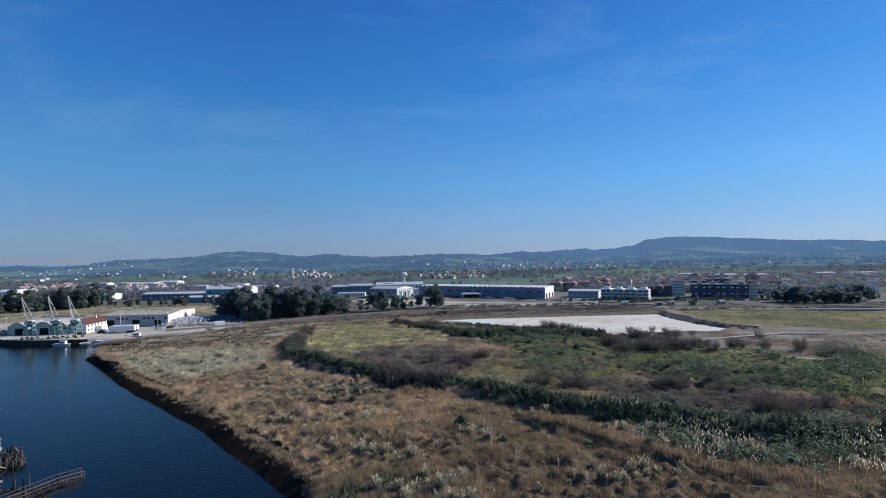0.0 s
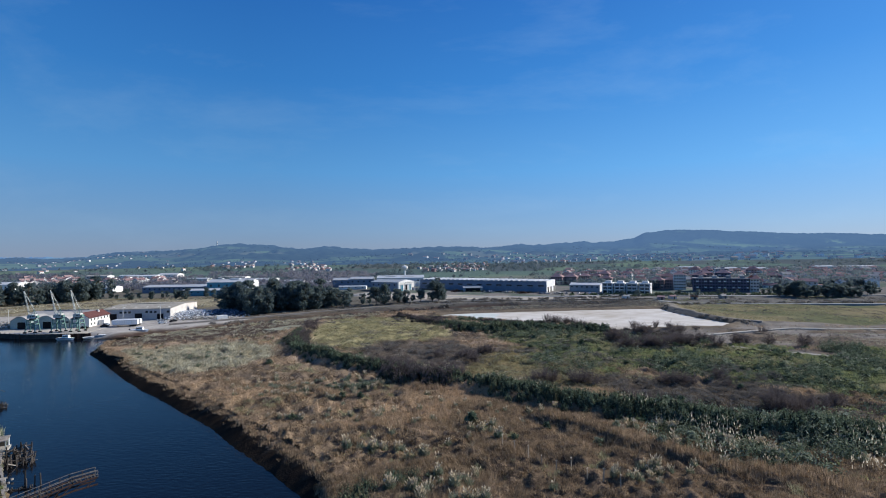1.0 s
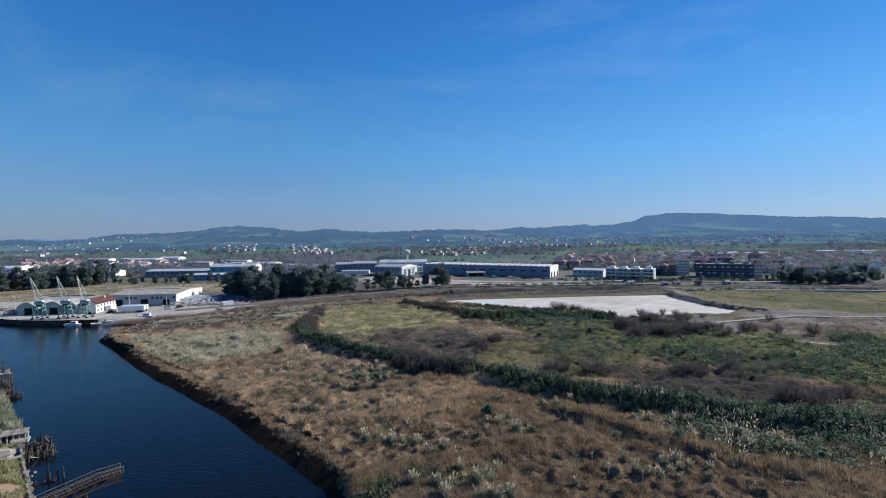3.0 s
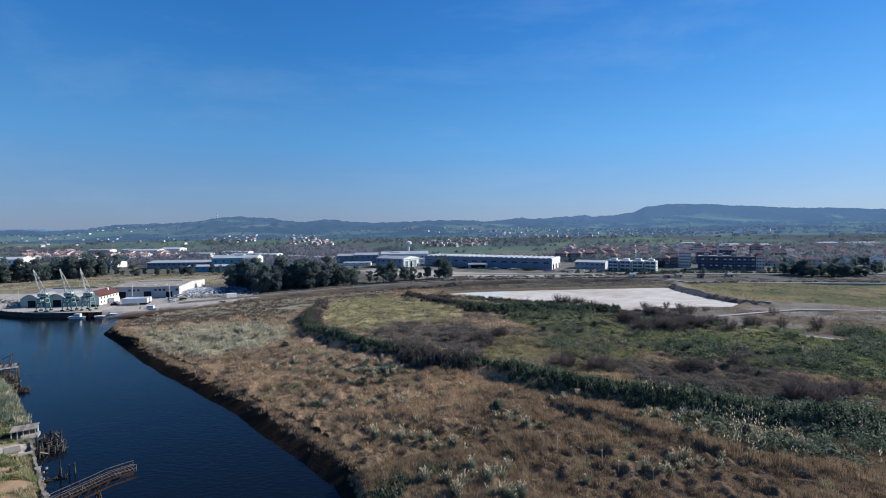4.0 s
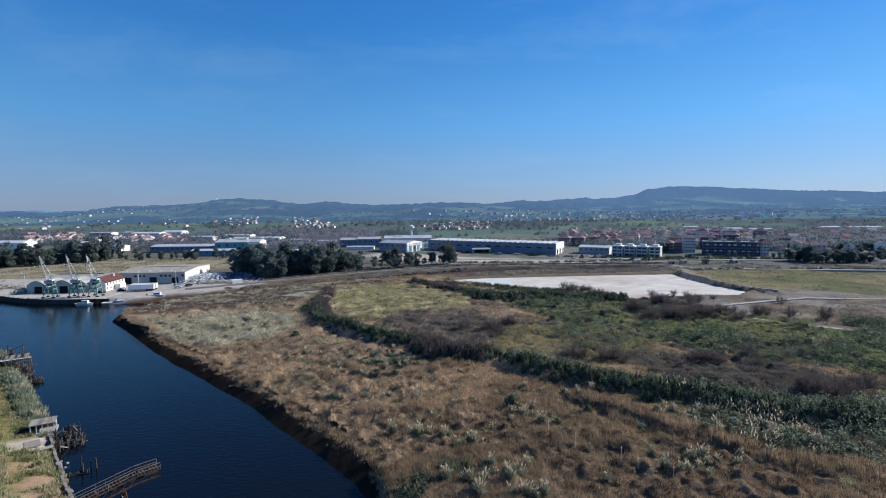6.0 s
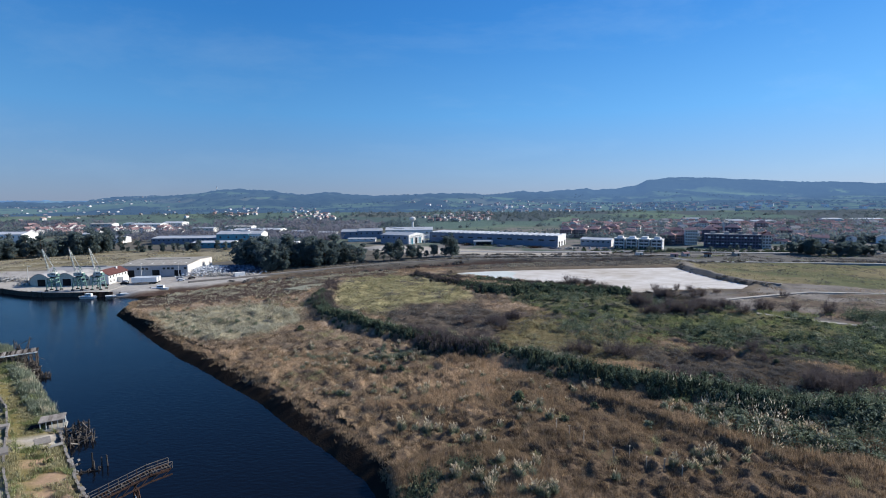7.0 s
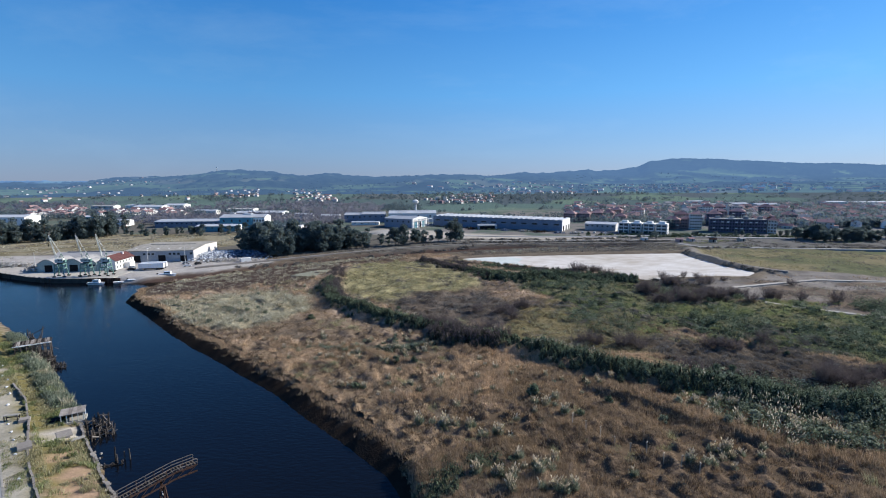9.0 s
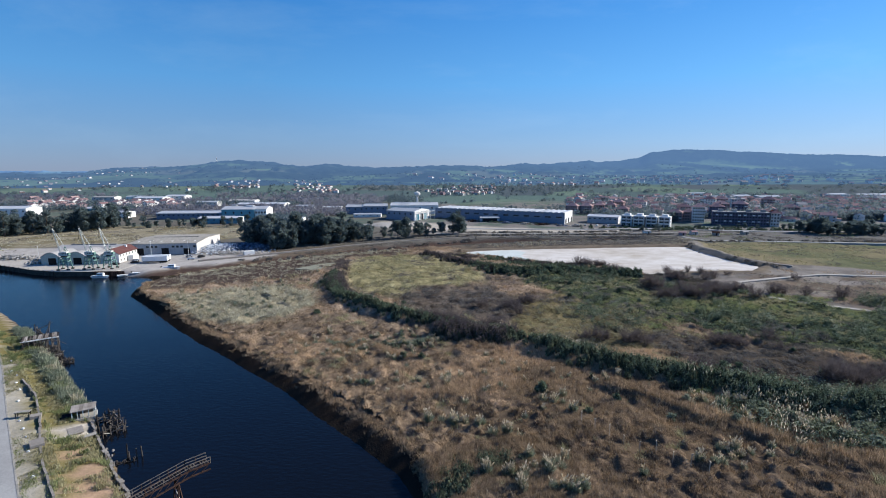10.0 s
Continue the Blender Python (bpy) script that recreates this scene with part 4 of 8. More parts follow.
def reed_fringe(name, label, line, wide, tall, per_m, material, seed):
    """A tall dense fringe of reeds along a line."""
    rng = np.random.default_rng(seed)
    xs, ys = [], []
    for (ax, ay), (bx, by) in zip(line[:-1], line[1:]):
        run = math.hypot(bx - ax, by - ay)
        n = int(run * per_m)
        u, o = rng.random(n), rng.normal(0, wide / 2, n)
        xs.append(ax + (bx - ax) * u - (by - ay) / run * o)
        ys.append(ay + (by - ay) * u + (bx - ax) / run * o)
    x, y = np.concatenate(xs), np.concatenate(ys)
    h = tall * (1 + 0.5 * waves(x, y, 7, seed) + 0.4 * waves(x, y, 1.8, seed + 1)).clip(0.4, 1.5)
    per = 18
    n = len(x) * per
    root = np.stack([np.repeat(x, per), np.repeat(y, per), np.repeat(np.where(signed(MARSH, x, y) > 0.4, canopy(x, y), height(x, y)), per) - 0.15], 1) + rng.normal(0, 0.35, (n, 3)) * (1, 1, 0)
    tall_now = np.repeat(h, per) * rng.uniform(0.75, 1.1, n)
    tip = root + np.stack([rng.normal(-0.06, 0.12, n) * tall_now, rng.normal(-0.06, 0.12, n) * tall_now, tall_now], 1)
    v, f = spikes(root, tip, 0.07, seed + 2)
    tagged(new(name, big_mesh(name, v, f, material)), label, "reeds", kind="stuff")


BANK_TOP = [(x + 3.7, y + 3.7) for x, y in RIVER[2:17]]
reed_fringe("bank_reeds", "overhanging dry reeds along the top of the river bank", BANK_TOP, 2.0, 0.75, 8, REED, 140)
for line, label, wide, tall in zip(REED_RIDGES, ("tall tan reed edge before the cane thicket", "tall tan reed edge across the reed bed", "tall tan reed edge near the river bank", "tall tan reeds along a dry ditch", "domed tan reeds before dark scrub"), (3.4, 2.6, 3.0, 2.6, 5.0), (1.5, 1.1, 1.1, 1.0, 1.7)):
    reed_fringe("reed_ridge", label, line, wide, tall, 5, REED, 141 + len(line))


def cane_plumes(poly, per_m2, lift, seed):
    """Pale seed plumes of canes standing out of a thicket, in drifts."""
    rng = np.random.default_rng(seed)
    x, y = scatter(poly, per_m2, seed)
    keep = waves(x, y, 9, seed) + 0.5 * waves(x, y, 3, seed + 1) > 0.06
    x, y = x[keep], y[keep]
    root = np.stack([x, y, height(x, y) + lift * rng.uniform(0.6, 1.1, len(x))], 1)
    tip = root + rng.normal(0, 0.12, root.shape) + (0, 0, 0.6)
    v, f = spikes(root, tip, 0.12, seed + 2)
    tagged(new("cane_plumes", big_mesh("cane_plumes", v, f, PLUME)), "pale feathery cane plumes above a thicket", "cane plumes", kind="stuff")


cane_plumes([(41, 108), (43, 97), (53, 88), (66, 82), (110, 74), (110, 98), (80, 103), (56, 108)], 3.0, 2.2, 221)
cane_plumes([(-8, 154), (14, 136), (34, 120), (52, 106), (60, 108), (40, 126), (18, 146), (-4, 163)], 1.0, 3.4, 224)
cane_plumes([(-52, 198), (-30, 174), (-12, 158), (-6, 164), (-26, 182), (-46, 204)], 0.9, 2.8, 227)


def rough_ground(name, label, poly, per_m2, tall, wide, material, seed, patchy=-0.05):
    """Sparse coarse tufts over waste ground."""
    x, y = scatter(poly, per_m2, seed)
    keep = (waves(x, y, 12, seed) + 0.5 * waves(x, y, 40, seed + 1) > patchy) & (signed(CHANNEL, x, y) < -0.5) & (signed(POND, x, y) < -0.5)
    x, y = x[keep], y[keep]
    h = tall * (1 + waves(x, y, 7, seed + 2)).clip(0.3, 1.8)
    v, f = blades(x, y, height(x, y), h, 7, 0.45, wide, 0.6, seed + 3)
    tagged(new(name, big_mesh(name, v, f, material)), label, "grass", kind="stuff")


WASTE = [(-118, 318), (-80, 342), (-42, 364), (15, 384), (60, 386), (180, 384), (186, 410), (90, 416), (10, 412), (-60, 440), (-120, 400)]
rough_ground("waste_grass", "dead brown grass on waste ground behind the creek", WASTE, 0.45, 0.7, 0.13, HEATH, 150)
rough_ground("creek_grass", "dead brown grass along the creek edges", [(-150, 262), (-118, 290), (-60, 332), (0, 346), (60, 360), (150, 366), (160, 382), (40, 378), (-44, 352), (-110, 312), (-140, 288)], 0.9, 0.7, 0.12, HEATH, 151)
rough_ground("field_tussocks", "straw tussocks on the dry field behind the port", DRY_FIELD, 0.16, 0.7, 0.2, REED_PALE, 152, 0.05)
rough_ground("field_tussocks", "brown tussocks on the dry field behind the port", DRY_FIELD, 0.16, 0.7, 0.2, HEATH, 153, 0.15)
rough_ground("meadow_grass", "yellow-green rough grass on the field beyond the dike", FIELD_R, 0.22, 0.5, 0.2, GRASS_YELLOW, 154, -0.2)
rough_ground("meadow_grass", "brown rough grass on the field beyond the dike", FIELD_R, 0.2, 0.5, 0.18, HEATH, 155, 0.12)
rough_ground("field_scrub", "low brown scrub on the sandy field", SAND_FIELD, 0.5, 0.45, 0.13, HEATH, 156, 0.0)
rough_ground("field_scrub", "pale grass on the sandy field", SAND_FIELD, 0.4, 0.4, 0.12, REED_PALE, 157, 0.2)
PLOTS = [(190, 354), (240, 346), (420, 318), (470, 330), (470, 366), (360, 382), (270, 395), (190, 414)]
rough_ground("plot_grass", "grey-brown rough grass on the plots before the town", PLOTS, 0.35, 0.6, 0.16, HEATH, 158, -0.05)
rough_ground("plot_grass", "green rough grass on the plots before the town", PLOTS, 0.25, 0.5, 0.18, GRASS_GREEN, 159, 0.2)


def scrub_cover(poly, per_m2, seed, lush=0.1, gap=4.0, dark=0.8):
    """A rank cover of bramble, cane and tall grass: mounds of leaves, dark green, grey-green or yellow-green by patches."""
    rng = np.random.default_rng(seed)
    x, y = scatter(poly, per_m2, seed)
    keep = (x < EYE_SIDE * y + 4) & (off_line(HEDGE, x, y) > gap) & (rng.random(len(x)) < within(poly, x, y, 5, 5, seed))
    x, y = x[keep], y[keep]
    sort = waves(x, y, 17, seed + 1) + 0.5 * waves(x, y, 6, seed + 2)
    bare = waves(x, y, 24, seed + 3)
    mixed = rng.random(len(x))
    for name, label, material, pick, tall, leaf in (
            ("bramble_patch", "dark green bramble and cane mounds on the marsh", CANE, (sort > lush) & (mixed <= dark), 3.0, 0.36),
            ("cane_patch", "grey-green cane and reed clumps among brambles", CANE_GREY, (sort > lush) & (mixed > dark), 3.4, 0.33),
            ("rank_grass", "rank yellow-green grass and herbs on the marsh", GRASS_GREEN, (sort <= lush) & (bare > -0.18) & (sort > lush - 0.32), 1.5, 0.33),
            ("dry_scrub", "dry olive and brown scrub on the marsh", GRASS_YELLOW, (sort <= lush - 0.32) & (bare > -0.1), 1.1, 0.33)):
        px, py = x[pick], y[pick]
        n = len(px)
        per = 44
        r = rng.uniform(0.8, 2.0, n)
        t = tall * rng.uniform(0.35, 1.1, n) * (1 + 0.9 * waves(px, py, 8, seed + 9)).clip(0.5, 1.6)
        d = rng.normal(0, 1, (n, per, 3))
        d /= np.linalg.norm(d, axis=2, keepdims=True)
        d[:, :, 2] = np.abs(d[:, :, 2])
        d *= rng.uniform(0.6, 1.1, (n, per, 1))
        c = np.stack([px, py, height(px, py) - 0.1], 1)[:, None, :] + d * np.stack([r, r, t], 1)[:, None, :]
        v, f = leaves(c.reshape(-1, 3), leaf, seed + 5)
        tagged(new(name, big_mesh(name, v, f, material)), label, "scrub", kind="stuff")


scrub_cover([(36, 158), (60, 150), (84, 142), (112, 122), (150, 130), (190, 165), (178, 190), (150, 192), (120, 200), (104, 214), (84, 232), (50, 244), (28, 246), (22, 228), (40, 200), (30, 175)], 0.46, 171)
scrub_cover([(60, 114), (92, 104), (130, 96), (130, 122), (96, 116), (66, 124)], 0.3, 181)
scrub_cover([(36, 124), (40, 111), (39, 104), (42, 96), (52, 87), (64, 81), (80, 72), (110, 72), (110, 104), (84, 110), (60, 121), (44, 132)], 0.75, 191, -0.2, 0.0, 0.45)
BACK = [(10, 330), (160, 334), (178, 346), (186, 374), (150, 378), (40, 376), (0, 366)]
rough_ground("waste_grass", "dead grey-brown grass on the flat behind the pond", BACK, 0.7, 0.6, 0.13, HEATH, 160, -0.2)
rough_ground("waste_grass", "pale dead grass on the flat behind the pond", BACK, 0.3, 0.6, 0.12, REED_PALE, 161, 0.2)

# ---- the near bank: road, wall, shelter, old timber works ----
ROAD_EDGE = [(-31, 10), (-61, 46), (-88.2, 77.5), (-113, 106), (-136, 133), (-157, 156.5), (-200, 192), (-290, 232), (-500, 250)]


def beside(line, shift):
    """The line moved sideways to its left by shift metres."""
    p = np.array(line, float)
    d = np.gradient(p, axis=0)
    d /= np.linalg.norm(d, axis=1, keepdims=True)
    return [tuple(q) for q in p + np.stack([-d[:, 1], d[:, 0]], 1) * shift]


def strip(name, line, a, b, z0, z1, material, label, category, kind="structure"):
    """A band along a line between two side shifts, with thickness."""
    s = Shape()
    left, right = beside(line, b), beside(line, a)
    for i in range(len(line) - 1):
        s.prism([right[i], right[i + 1], left[i + 1], left[i]], z0, z1)
    return solid(name, s, material, label, category, kind=kind)


strip("road", ROAD_EDGE, 0.0, 7.0, 2.4, 3.10, ASPHALT, "sun-bleached grey asphalt riverside road", "road")
strip("kerb", ROAD_EDGE, -0.3, -0.004, 2.4, 3.14, CONCRETE, "pale concrete edge of the riverside road", "kerb")
for k in range(14):
    u = k / 13
    px, py = -70 - 75 * u, 58 + 85 * u
    mark = Shape().box(-4.3 * 0.73, -4.3 * 0.0, 0, 0.12, 2.4, 0.012)
    a = math.degrees(math.atan2(85, -75)) - 90
    solid("lane_marking", mark, PAINT, "faded white dash on the asphalt road", "road marking", pose(px - 1.6, py - 3.2, 3.106, 0, 0, a), "lane dashes on the road", "structure")

WALL_LINE = [(-64, 55.5), (-82.4, 77.3), (-91.6, 87.3), (-98.5, 96), (-105, 104.8), (-114.3, 115.8), (-124, 124.5)]
s = Shape()
pieces = random.Random(6)
for (ax, ay), (bx, by) in zip(WALL_LINE[:-1], WALL_LINE[1:]):
    run, turn = math.hypot(bx - ax, by - ay), math.degrees(math.atan2(by - ay, bx - ax))
    n = max(1, int(run / 1.8))
    for k in range(n):
        if pieces.random() < 0.93:
            u = (k + 0.5) / n
            s.box(ax + (bx - ax) * u + pieces.gauss(0, 0.05), ay + (by - ay) * u + pieces.gauss(0, 0.05), 1.0, run / n * 0.99, 0.36, pieces.uniform(2.0, 2.5), turn + pieces.uniform(-2, 2))
solid("low_wall", s, GRIT, "low crumbling concrete retaining wall", "wall", kind="structure")
SHORE = [(-58.6, 62.8), (-72.9, 81.3), (-77.2, 85.6), (-85.2, 94.9), (-91.8, 102.4), (-96.6, 108.4), (-104.4, 117.8), (-112.4, 125.3)]
s = Shape()
stones = random.Random(8)
for (ax, ay), (bx, by) in zip(SHORE[:-1], SHORE[1:]):
    for k in range(int(math.hypot(bx - ax, by - ay) * 1.1)):
        u = stones.random()
        s.box(ax + (bx - ax) * u + stones.gauss(-0.25, 0.35), ay + (by - ay) * u + stones.gauss(-0.1, 0.35), stones.uniform(0.2, 0.9), stones.uniform(0.15, 0.55), stones.uniform(0.15, 0.4), stones.uniform(0.1, 0.32), stones.uniform(0, 180))
solid("shore_stones", s, GRIT, "broken pale stones along the shore edge", "stones", kind="stuff")

edge = Shape()
for (ax, ay), (bx, by) in zip(SHORE[:5], SHORE[1:6]):
    run, turn = math.hypot(bx - ax, by - ay), math.degrees(math.atan2(by - ay, bx - ax))
    n = max(1, int(run / 1.3))
    for k in range(n):
        u = (k + 0.5) / n
        edge.box(ax + (bx - ax) * u + stones.gauss(-0.3, 0.12), ay + (by - ay) * u + stones.gauss(-0.25, 0.12), -0.8, run / n * stones.uniform(0.85, 1.0), stones.uniform(0.3, 0.55), stones.uniform(1.8, 2.2), turn + stones.uniform(-5, 5))
solid("shore_edge", edge, GRIT, "crumbling pale concrete edge of the shore", "edge", kind="structure")


def shelter():
    t = thing("shelter", "roofless-sided grey concrete shelter on white posts by the shore", "shelter", pose(-98.0, 108.0, 1.5, 0, 0, 28) @ Matrix.Diagonal((0.72, 0.74, 0.60, 1)))
    roof = Shape().section([(-2.2, 2.9), (2.2, 3.25), (2.2, 3.45), (-2.2, 3.1)], -3.2, 3.2)
    r = part("roof", roof, GRIT, t, "cracked grey concrete slab roof")
    for i in range(6):
        part("roof_panel", Shape().section([(-2.22, 3.105), (2.22, 3.458), (2.22, 3.50), (-2.22, 3.147)], -3.15 + i * 1.06, -2.15 + i * 1.06), WORN_WOOD, r)
    for i in range(5):
        part("post", Shape().box(-2.8 + i * 1.4, -1.9, 0, 0.22, 0.22, 2.95), CREAM, t, "white painted post")
    for i in range(3):
        part("post", Shape().box(-2.8 + i * 2.8, 1.9, 0, 0.28, 0.28, 3.2), WHITE, t, "white painted post")
    # back and side walls coloured dark for the shade beneath the roof
    part("back_wall", Shape().box(-0.4, 1.6, 0, 5.2, 0.2, 2.6), CONCRETE_DARK, t)
    part("floor_slab", Shape().box(0, 0, -0.8, 6.6, 4.6, 0.86), CONCRETE, t)
    part("side_wall", Shape().box(-3.0, 0.2, 0, 0.2, 2.6, 2.2), CONCRETE_DARK, t)
    part("lean_to", Shape().box(-4.5, 0.1, -0.3, 2.6, 2.4, 1.5), DARK, t, "low black box left of the shelter")


shelter()


def timber_frame(name, label, m, wide, deep, tall, rows, cols, deck, seed, group=""):
    """Ruined timber work in the water: leaning piles, walings, braces and what is left of a deck."""
    rng = random.Random(seed)
    t = thing(name, label, "jetty", m, group)
    heads = {}
    for i in range(cols):
        for j in range(rows):
            x, y = -wide / 2 + wide * i / max(cols - 1, 1), -deep / 2 + deep * j / max(rows - 1, 1)
            h = tall * rng.uniform(0.55, 1.08) if not deck else tall * rng.uniform(0.97, 1.03)
            lean = 0.02 if deck else 0.2
            top = (x + rng.gauss(0, lean) * h, y + rng.gauss(0, lean) * h, h)
            heads[i, j] = ((x, y, -2.2), top)
            part("timber_post", Shape().tube((x, y, -2.2), top, 0.15, 0.11, 6), TIMBER, t)
    for j in range(rows):
        for level in (0.45, 0.85):
            for i in range(cols - 1):
                if rng.random() < 0.85:
                    a, b = Vector(heads[i, j][0]).lerp(Vector(heads[i, j][1]), level), Vector(heads[i + 1, j][0]).lerp(Vector(heads[i + 1, j][1]), level + rng.uniform(-0.1, 0.1))
                    part("waling", Shape().beam(a, b + (b - a) * rng.uniform(0, 0.25), 0.16), TIMBER, t)
    for i in range(cols):
        for j in range(rows - 1):
            if rng.random() < 0.7:
                part("brace", Shape().beam(Vector(heads[i, j][0]).lerp(Vector(heads[i, j][1]), 0.35), Vector(heads[i, j + 1][0]).lerp(Vector(heads[i, j + 1][1]), 0.95), 0.12), TIMBER, t)
    ends = list(heads.values())
    for k in range(2 * cols + (6 if deck else 10)):
        a, b = rng.choice(ends), rng.choice(ends)
        p = Vector(a[0]).lerp(Vector(a[1]), rng.uniform(0.45, 1.0))
        q = Vector(b[0]).lerp(Vector(b[1]), rng.uniform(0.3, 0.75)) + Vector((rng.gauss(0, 0.7), rng.gauss(0, 0.7), 0))
        if (p - q).length > 0.6:
            part("fallen_timber", Shape().beam(p, q, rng.uniform(0.09, 0.17)), TIMBER if rng.random() < 0.75 else WORN_WOOD, t)
    if deck:
        for j in range(rows):
            part("deck_beam", Shape().beam((-wide / 2 - 0.4, -deep / 2 + deep * j / max(rows - 1, 1), tall), (wide / 2 + 0.4, -deep / 2 + deep * j / max(rows - 1, 1), tall), 0.3), WHITE if j == 0 else TIMBER, t, "pale bleached edge beam" if j == 0 else "")
        n = int(wide / 0.42)
        for i in range(n):
            if rng.random() < 0.88:
                part("plank", Shape().box(-wide / 2 + 0.42 * i + 0.2, rng.uniform(-0.1, 0.1), tall + 0.16, 0.34, deep + rng.uniform(-0.6, 0.8), 0.08, rng.uniform(-2, 2)), WORN_WOOD if i % 4 else TIMBER, t)
    return t


timber_frame("timber_jetty", "ruined dark timber jetty with a bleached plank deck", pose(-141, 153.5, 0, 0, 0, 33), 8.5, 5.0, 4.3, 4, 7, True, 1)
timber_frame("timber_dolphin", "tall dark piles with a cross head beside the jetty", pose(-146.5, 160.5, 0, 0, 0, 30), 2.6, 1.6, 6.4, 2, 3, False, 2, "timber dolphins along the shore")
timber_frame("timber_dolphin", "collapsed leaning black timbers below the jetty", pose(-134, 147.5, 0, 0, 0, 40), 5.5, 3.6, 2.9, 4, 7, False, 3, "timber dolphins along the shore")
timber_frame("timber_dolphin", "broken low black timbers standing in the river", pose(-126.5, 143, 0, 0, 0, 38), 3.6, 2.0, 1.5, 3, 6, False, 4, "timber dolphins along the shore")
timber_frame("timber_dolphin", "rotten fender timbers behind the concrete shelter", pose(-92.6, 107.6, 0, 0, 0, 28), 3.6, 2.0, 2.6, 3, 5, False, 5, "timber dolphins along the shore")
timber_frame("timber_dolphin", "heap of collapsed black fender timbers in the water", pose(-89.0, 103.0, 0, 0, 0, 45), 4.2, 2.4, 2.0, 3, 6, False, 6, "timber dolphins along the shore")
timber_frame("timber_groyne", "low rows of dark timber walings at the shore", pose(-80.4, 91.6, 0, 0, 0, 20), 4.2, 1.2, 0.6, 3, 4, False, 7)
for x, y, h, lean in ((-80.2, 93.2, 2.9, 0.1), (-79.4, 92.6, 1.7, -0.05), (-78.5, 93.3, 1.9, 0.06), (-77.5, 93.6, 2.2, -0.12)):
    s = Shape().tube((0, 0, -2.5), (lean, lean / 2, h), 0.16, 0.12, 7)
    solid("mooring_post", s, TIMBER, "lone rotten timber post standing in the river", "post", pose(x, y, 0), "lone posts in the river")


RAIL = surface("worn_rail", (0.07, 0.06, 0.052), (0.24, 0.21, 0.185), 0.9, 0.8, 7, 0.3)


def gantry():
    """A broken rusty steel walkway that reaches out over the river on a trestle."""
    t = thing("steel_gantry", "broken rusty steel walkway with railings over the river", "gantry", pose(0, 0, 0))
    end, kink, root = Vector((-58.5, 79.9, 7.25)), Vector((-61.1, 77.9, 7.1)), Vector((-71.0, 67.7, 5.1))
    side = Vector((0.70, -0.715, 0)) * 0.85
    deck = part("deck", Shape(), RUST, t)
    rng = random.Random(4)
    for a, b in ((end, kink), (kink, root)):
        run = (b - a).length
        n = int(run / 0.45)
        for i in range(n):
            if rng.random() < 0.9:
                c = a.lerp(b, (i + 0.5) / n)
                part("plank", Shape().beam(c - side, c + side, 0.2), TIMBER if rng.random() < 0.85 else RUST, deck)
    for sgn, tag in ((-1, ""), (1, "")):
        for drop, w in ((0.0, 0.2), (-1.1, 0.2)):
            o = side * sgn + Vector((0, 0, drop))
            part("chord", Shape().beam(end + o, kink + o, w).beam(kink + o, root + o, w), RUST, t)
        for lift in (0.55, 1.1):
            o = side * sgn * 1.08 + Vector((0, 0, lift))
            part("handrail", Shape().beam(end + o, kink + o, 0.1).beam(kink + o, root + o, 0.075), RAIL, t, "pale worn handrail")
        for a, b in ((end, kink), (kink, root)):
            n = max(2, int((b - a).length / 1.3))
            for i in range(n + 1):
                c = a.lerp(b, i / n) + side * sgn * 1.08
                part("railing_post", Shape().beam(c, c + Vector((0, 0, 1.12)), 0.07), RUST if i % 3 else RAIL, t)
                if i < n:
                    d = a.lerp(b, (i + 1) / n) + side * sgn
                    part("brace", Shape().beam(a.lerp(b, i / n) + side * sgn, d + Vector((0, 0, -1.1)), 0.1), RUST, t)
    foot = kink.lerp(root, 0.12) + Vector((0, 0, -1.0))
    for sgn in (-1, 1):
        for along in (-0.9, 0.9):
            part("trestle_leg", Shape().beam(foot + side * sgn * 0.9, Vector((foot.x + side.x * sgn * 1.5 + along * 0.5, foot.y + side.y * sgn * 1.5 + along * 0.8, -2)), 0.2), RUST, t)
    for k in range(5):
        z = foot.z - 0.8 - k * 1.15
        w = 0.9 + 0.12 * k
        part("trestle_brace", Shape().beam((foot.x - side.x * w, foot.y - side.y * w, z), (foot.x + side.x * (w + 0.12), foot.y + side.y * (w + 0.12), z - 1.1), 0.12), LIGHT_POST if k % 2 else RUST, t)


gantry()


def bench_frame():
    t = thing("timber_stand", "dark timber trestle stand on the road verge", "stand", pose(-108.6, 105.0, 3.0, 0, 0, 12))
    for x in (-1.2, 1.2):
        for y in (-0.4, 0.4):
            part("leg", Shape().box(x, y, 0, 0.14, 0.14, 1.2), TIMBER, t)
    part("top_board", Shape().box(0, 0, 1.2, 2.9, 1.0, 0.1), CONCRETE, t)
    part("cross_board", Shape().box(0, 0.4, 0.5, 2.4, 0.06, 0.2), TIMBER, t)


bench_frame()
solid("concrete_slab", Shape().box(0, 0, 0, 1.9, 1.6, 0.7), GRIT, "loose pale concrete slab on the verge", "slab", pose(-105.7, 104.6, 2.9, 0, 3, 30), "slabs on the verge")
solid("concrete_slab", Shape().box(0, 0, 0, 2.2, 2.6, 0.8), GRIT, "tilted concrete block beside the low wall", "slab", pose(-97.2, 93.6, 2.85, 4, 0, 40), "slabs on the verge")
solid("concrete_slab", Shape().box(0, 0, 0, 2.4, 0.9, 0.2), CONCRETE, "pale broken paving slab on the sand", "slab", pose(-91.2, 99.2, 1.5, 3, 0, 48), "slabs on the verge")
solid("concrete_slab", Shape().box(0, 0, 0, 2.6, 3.4, 0.22), GRIT, "pale cracked floor slab beside the shelter", "slab", pose(-95.5, 101.5, 1.32, 0, 1, 40), "slabs on the verge")
rng = random.Random(12)
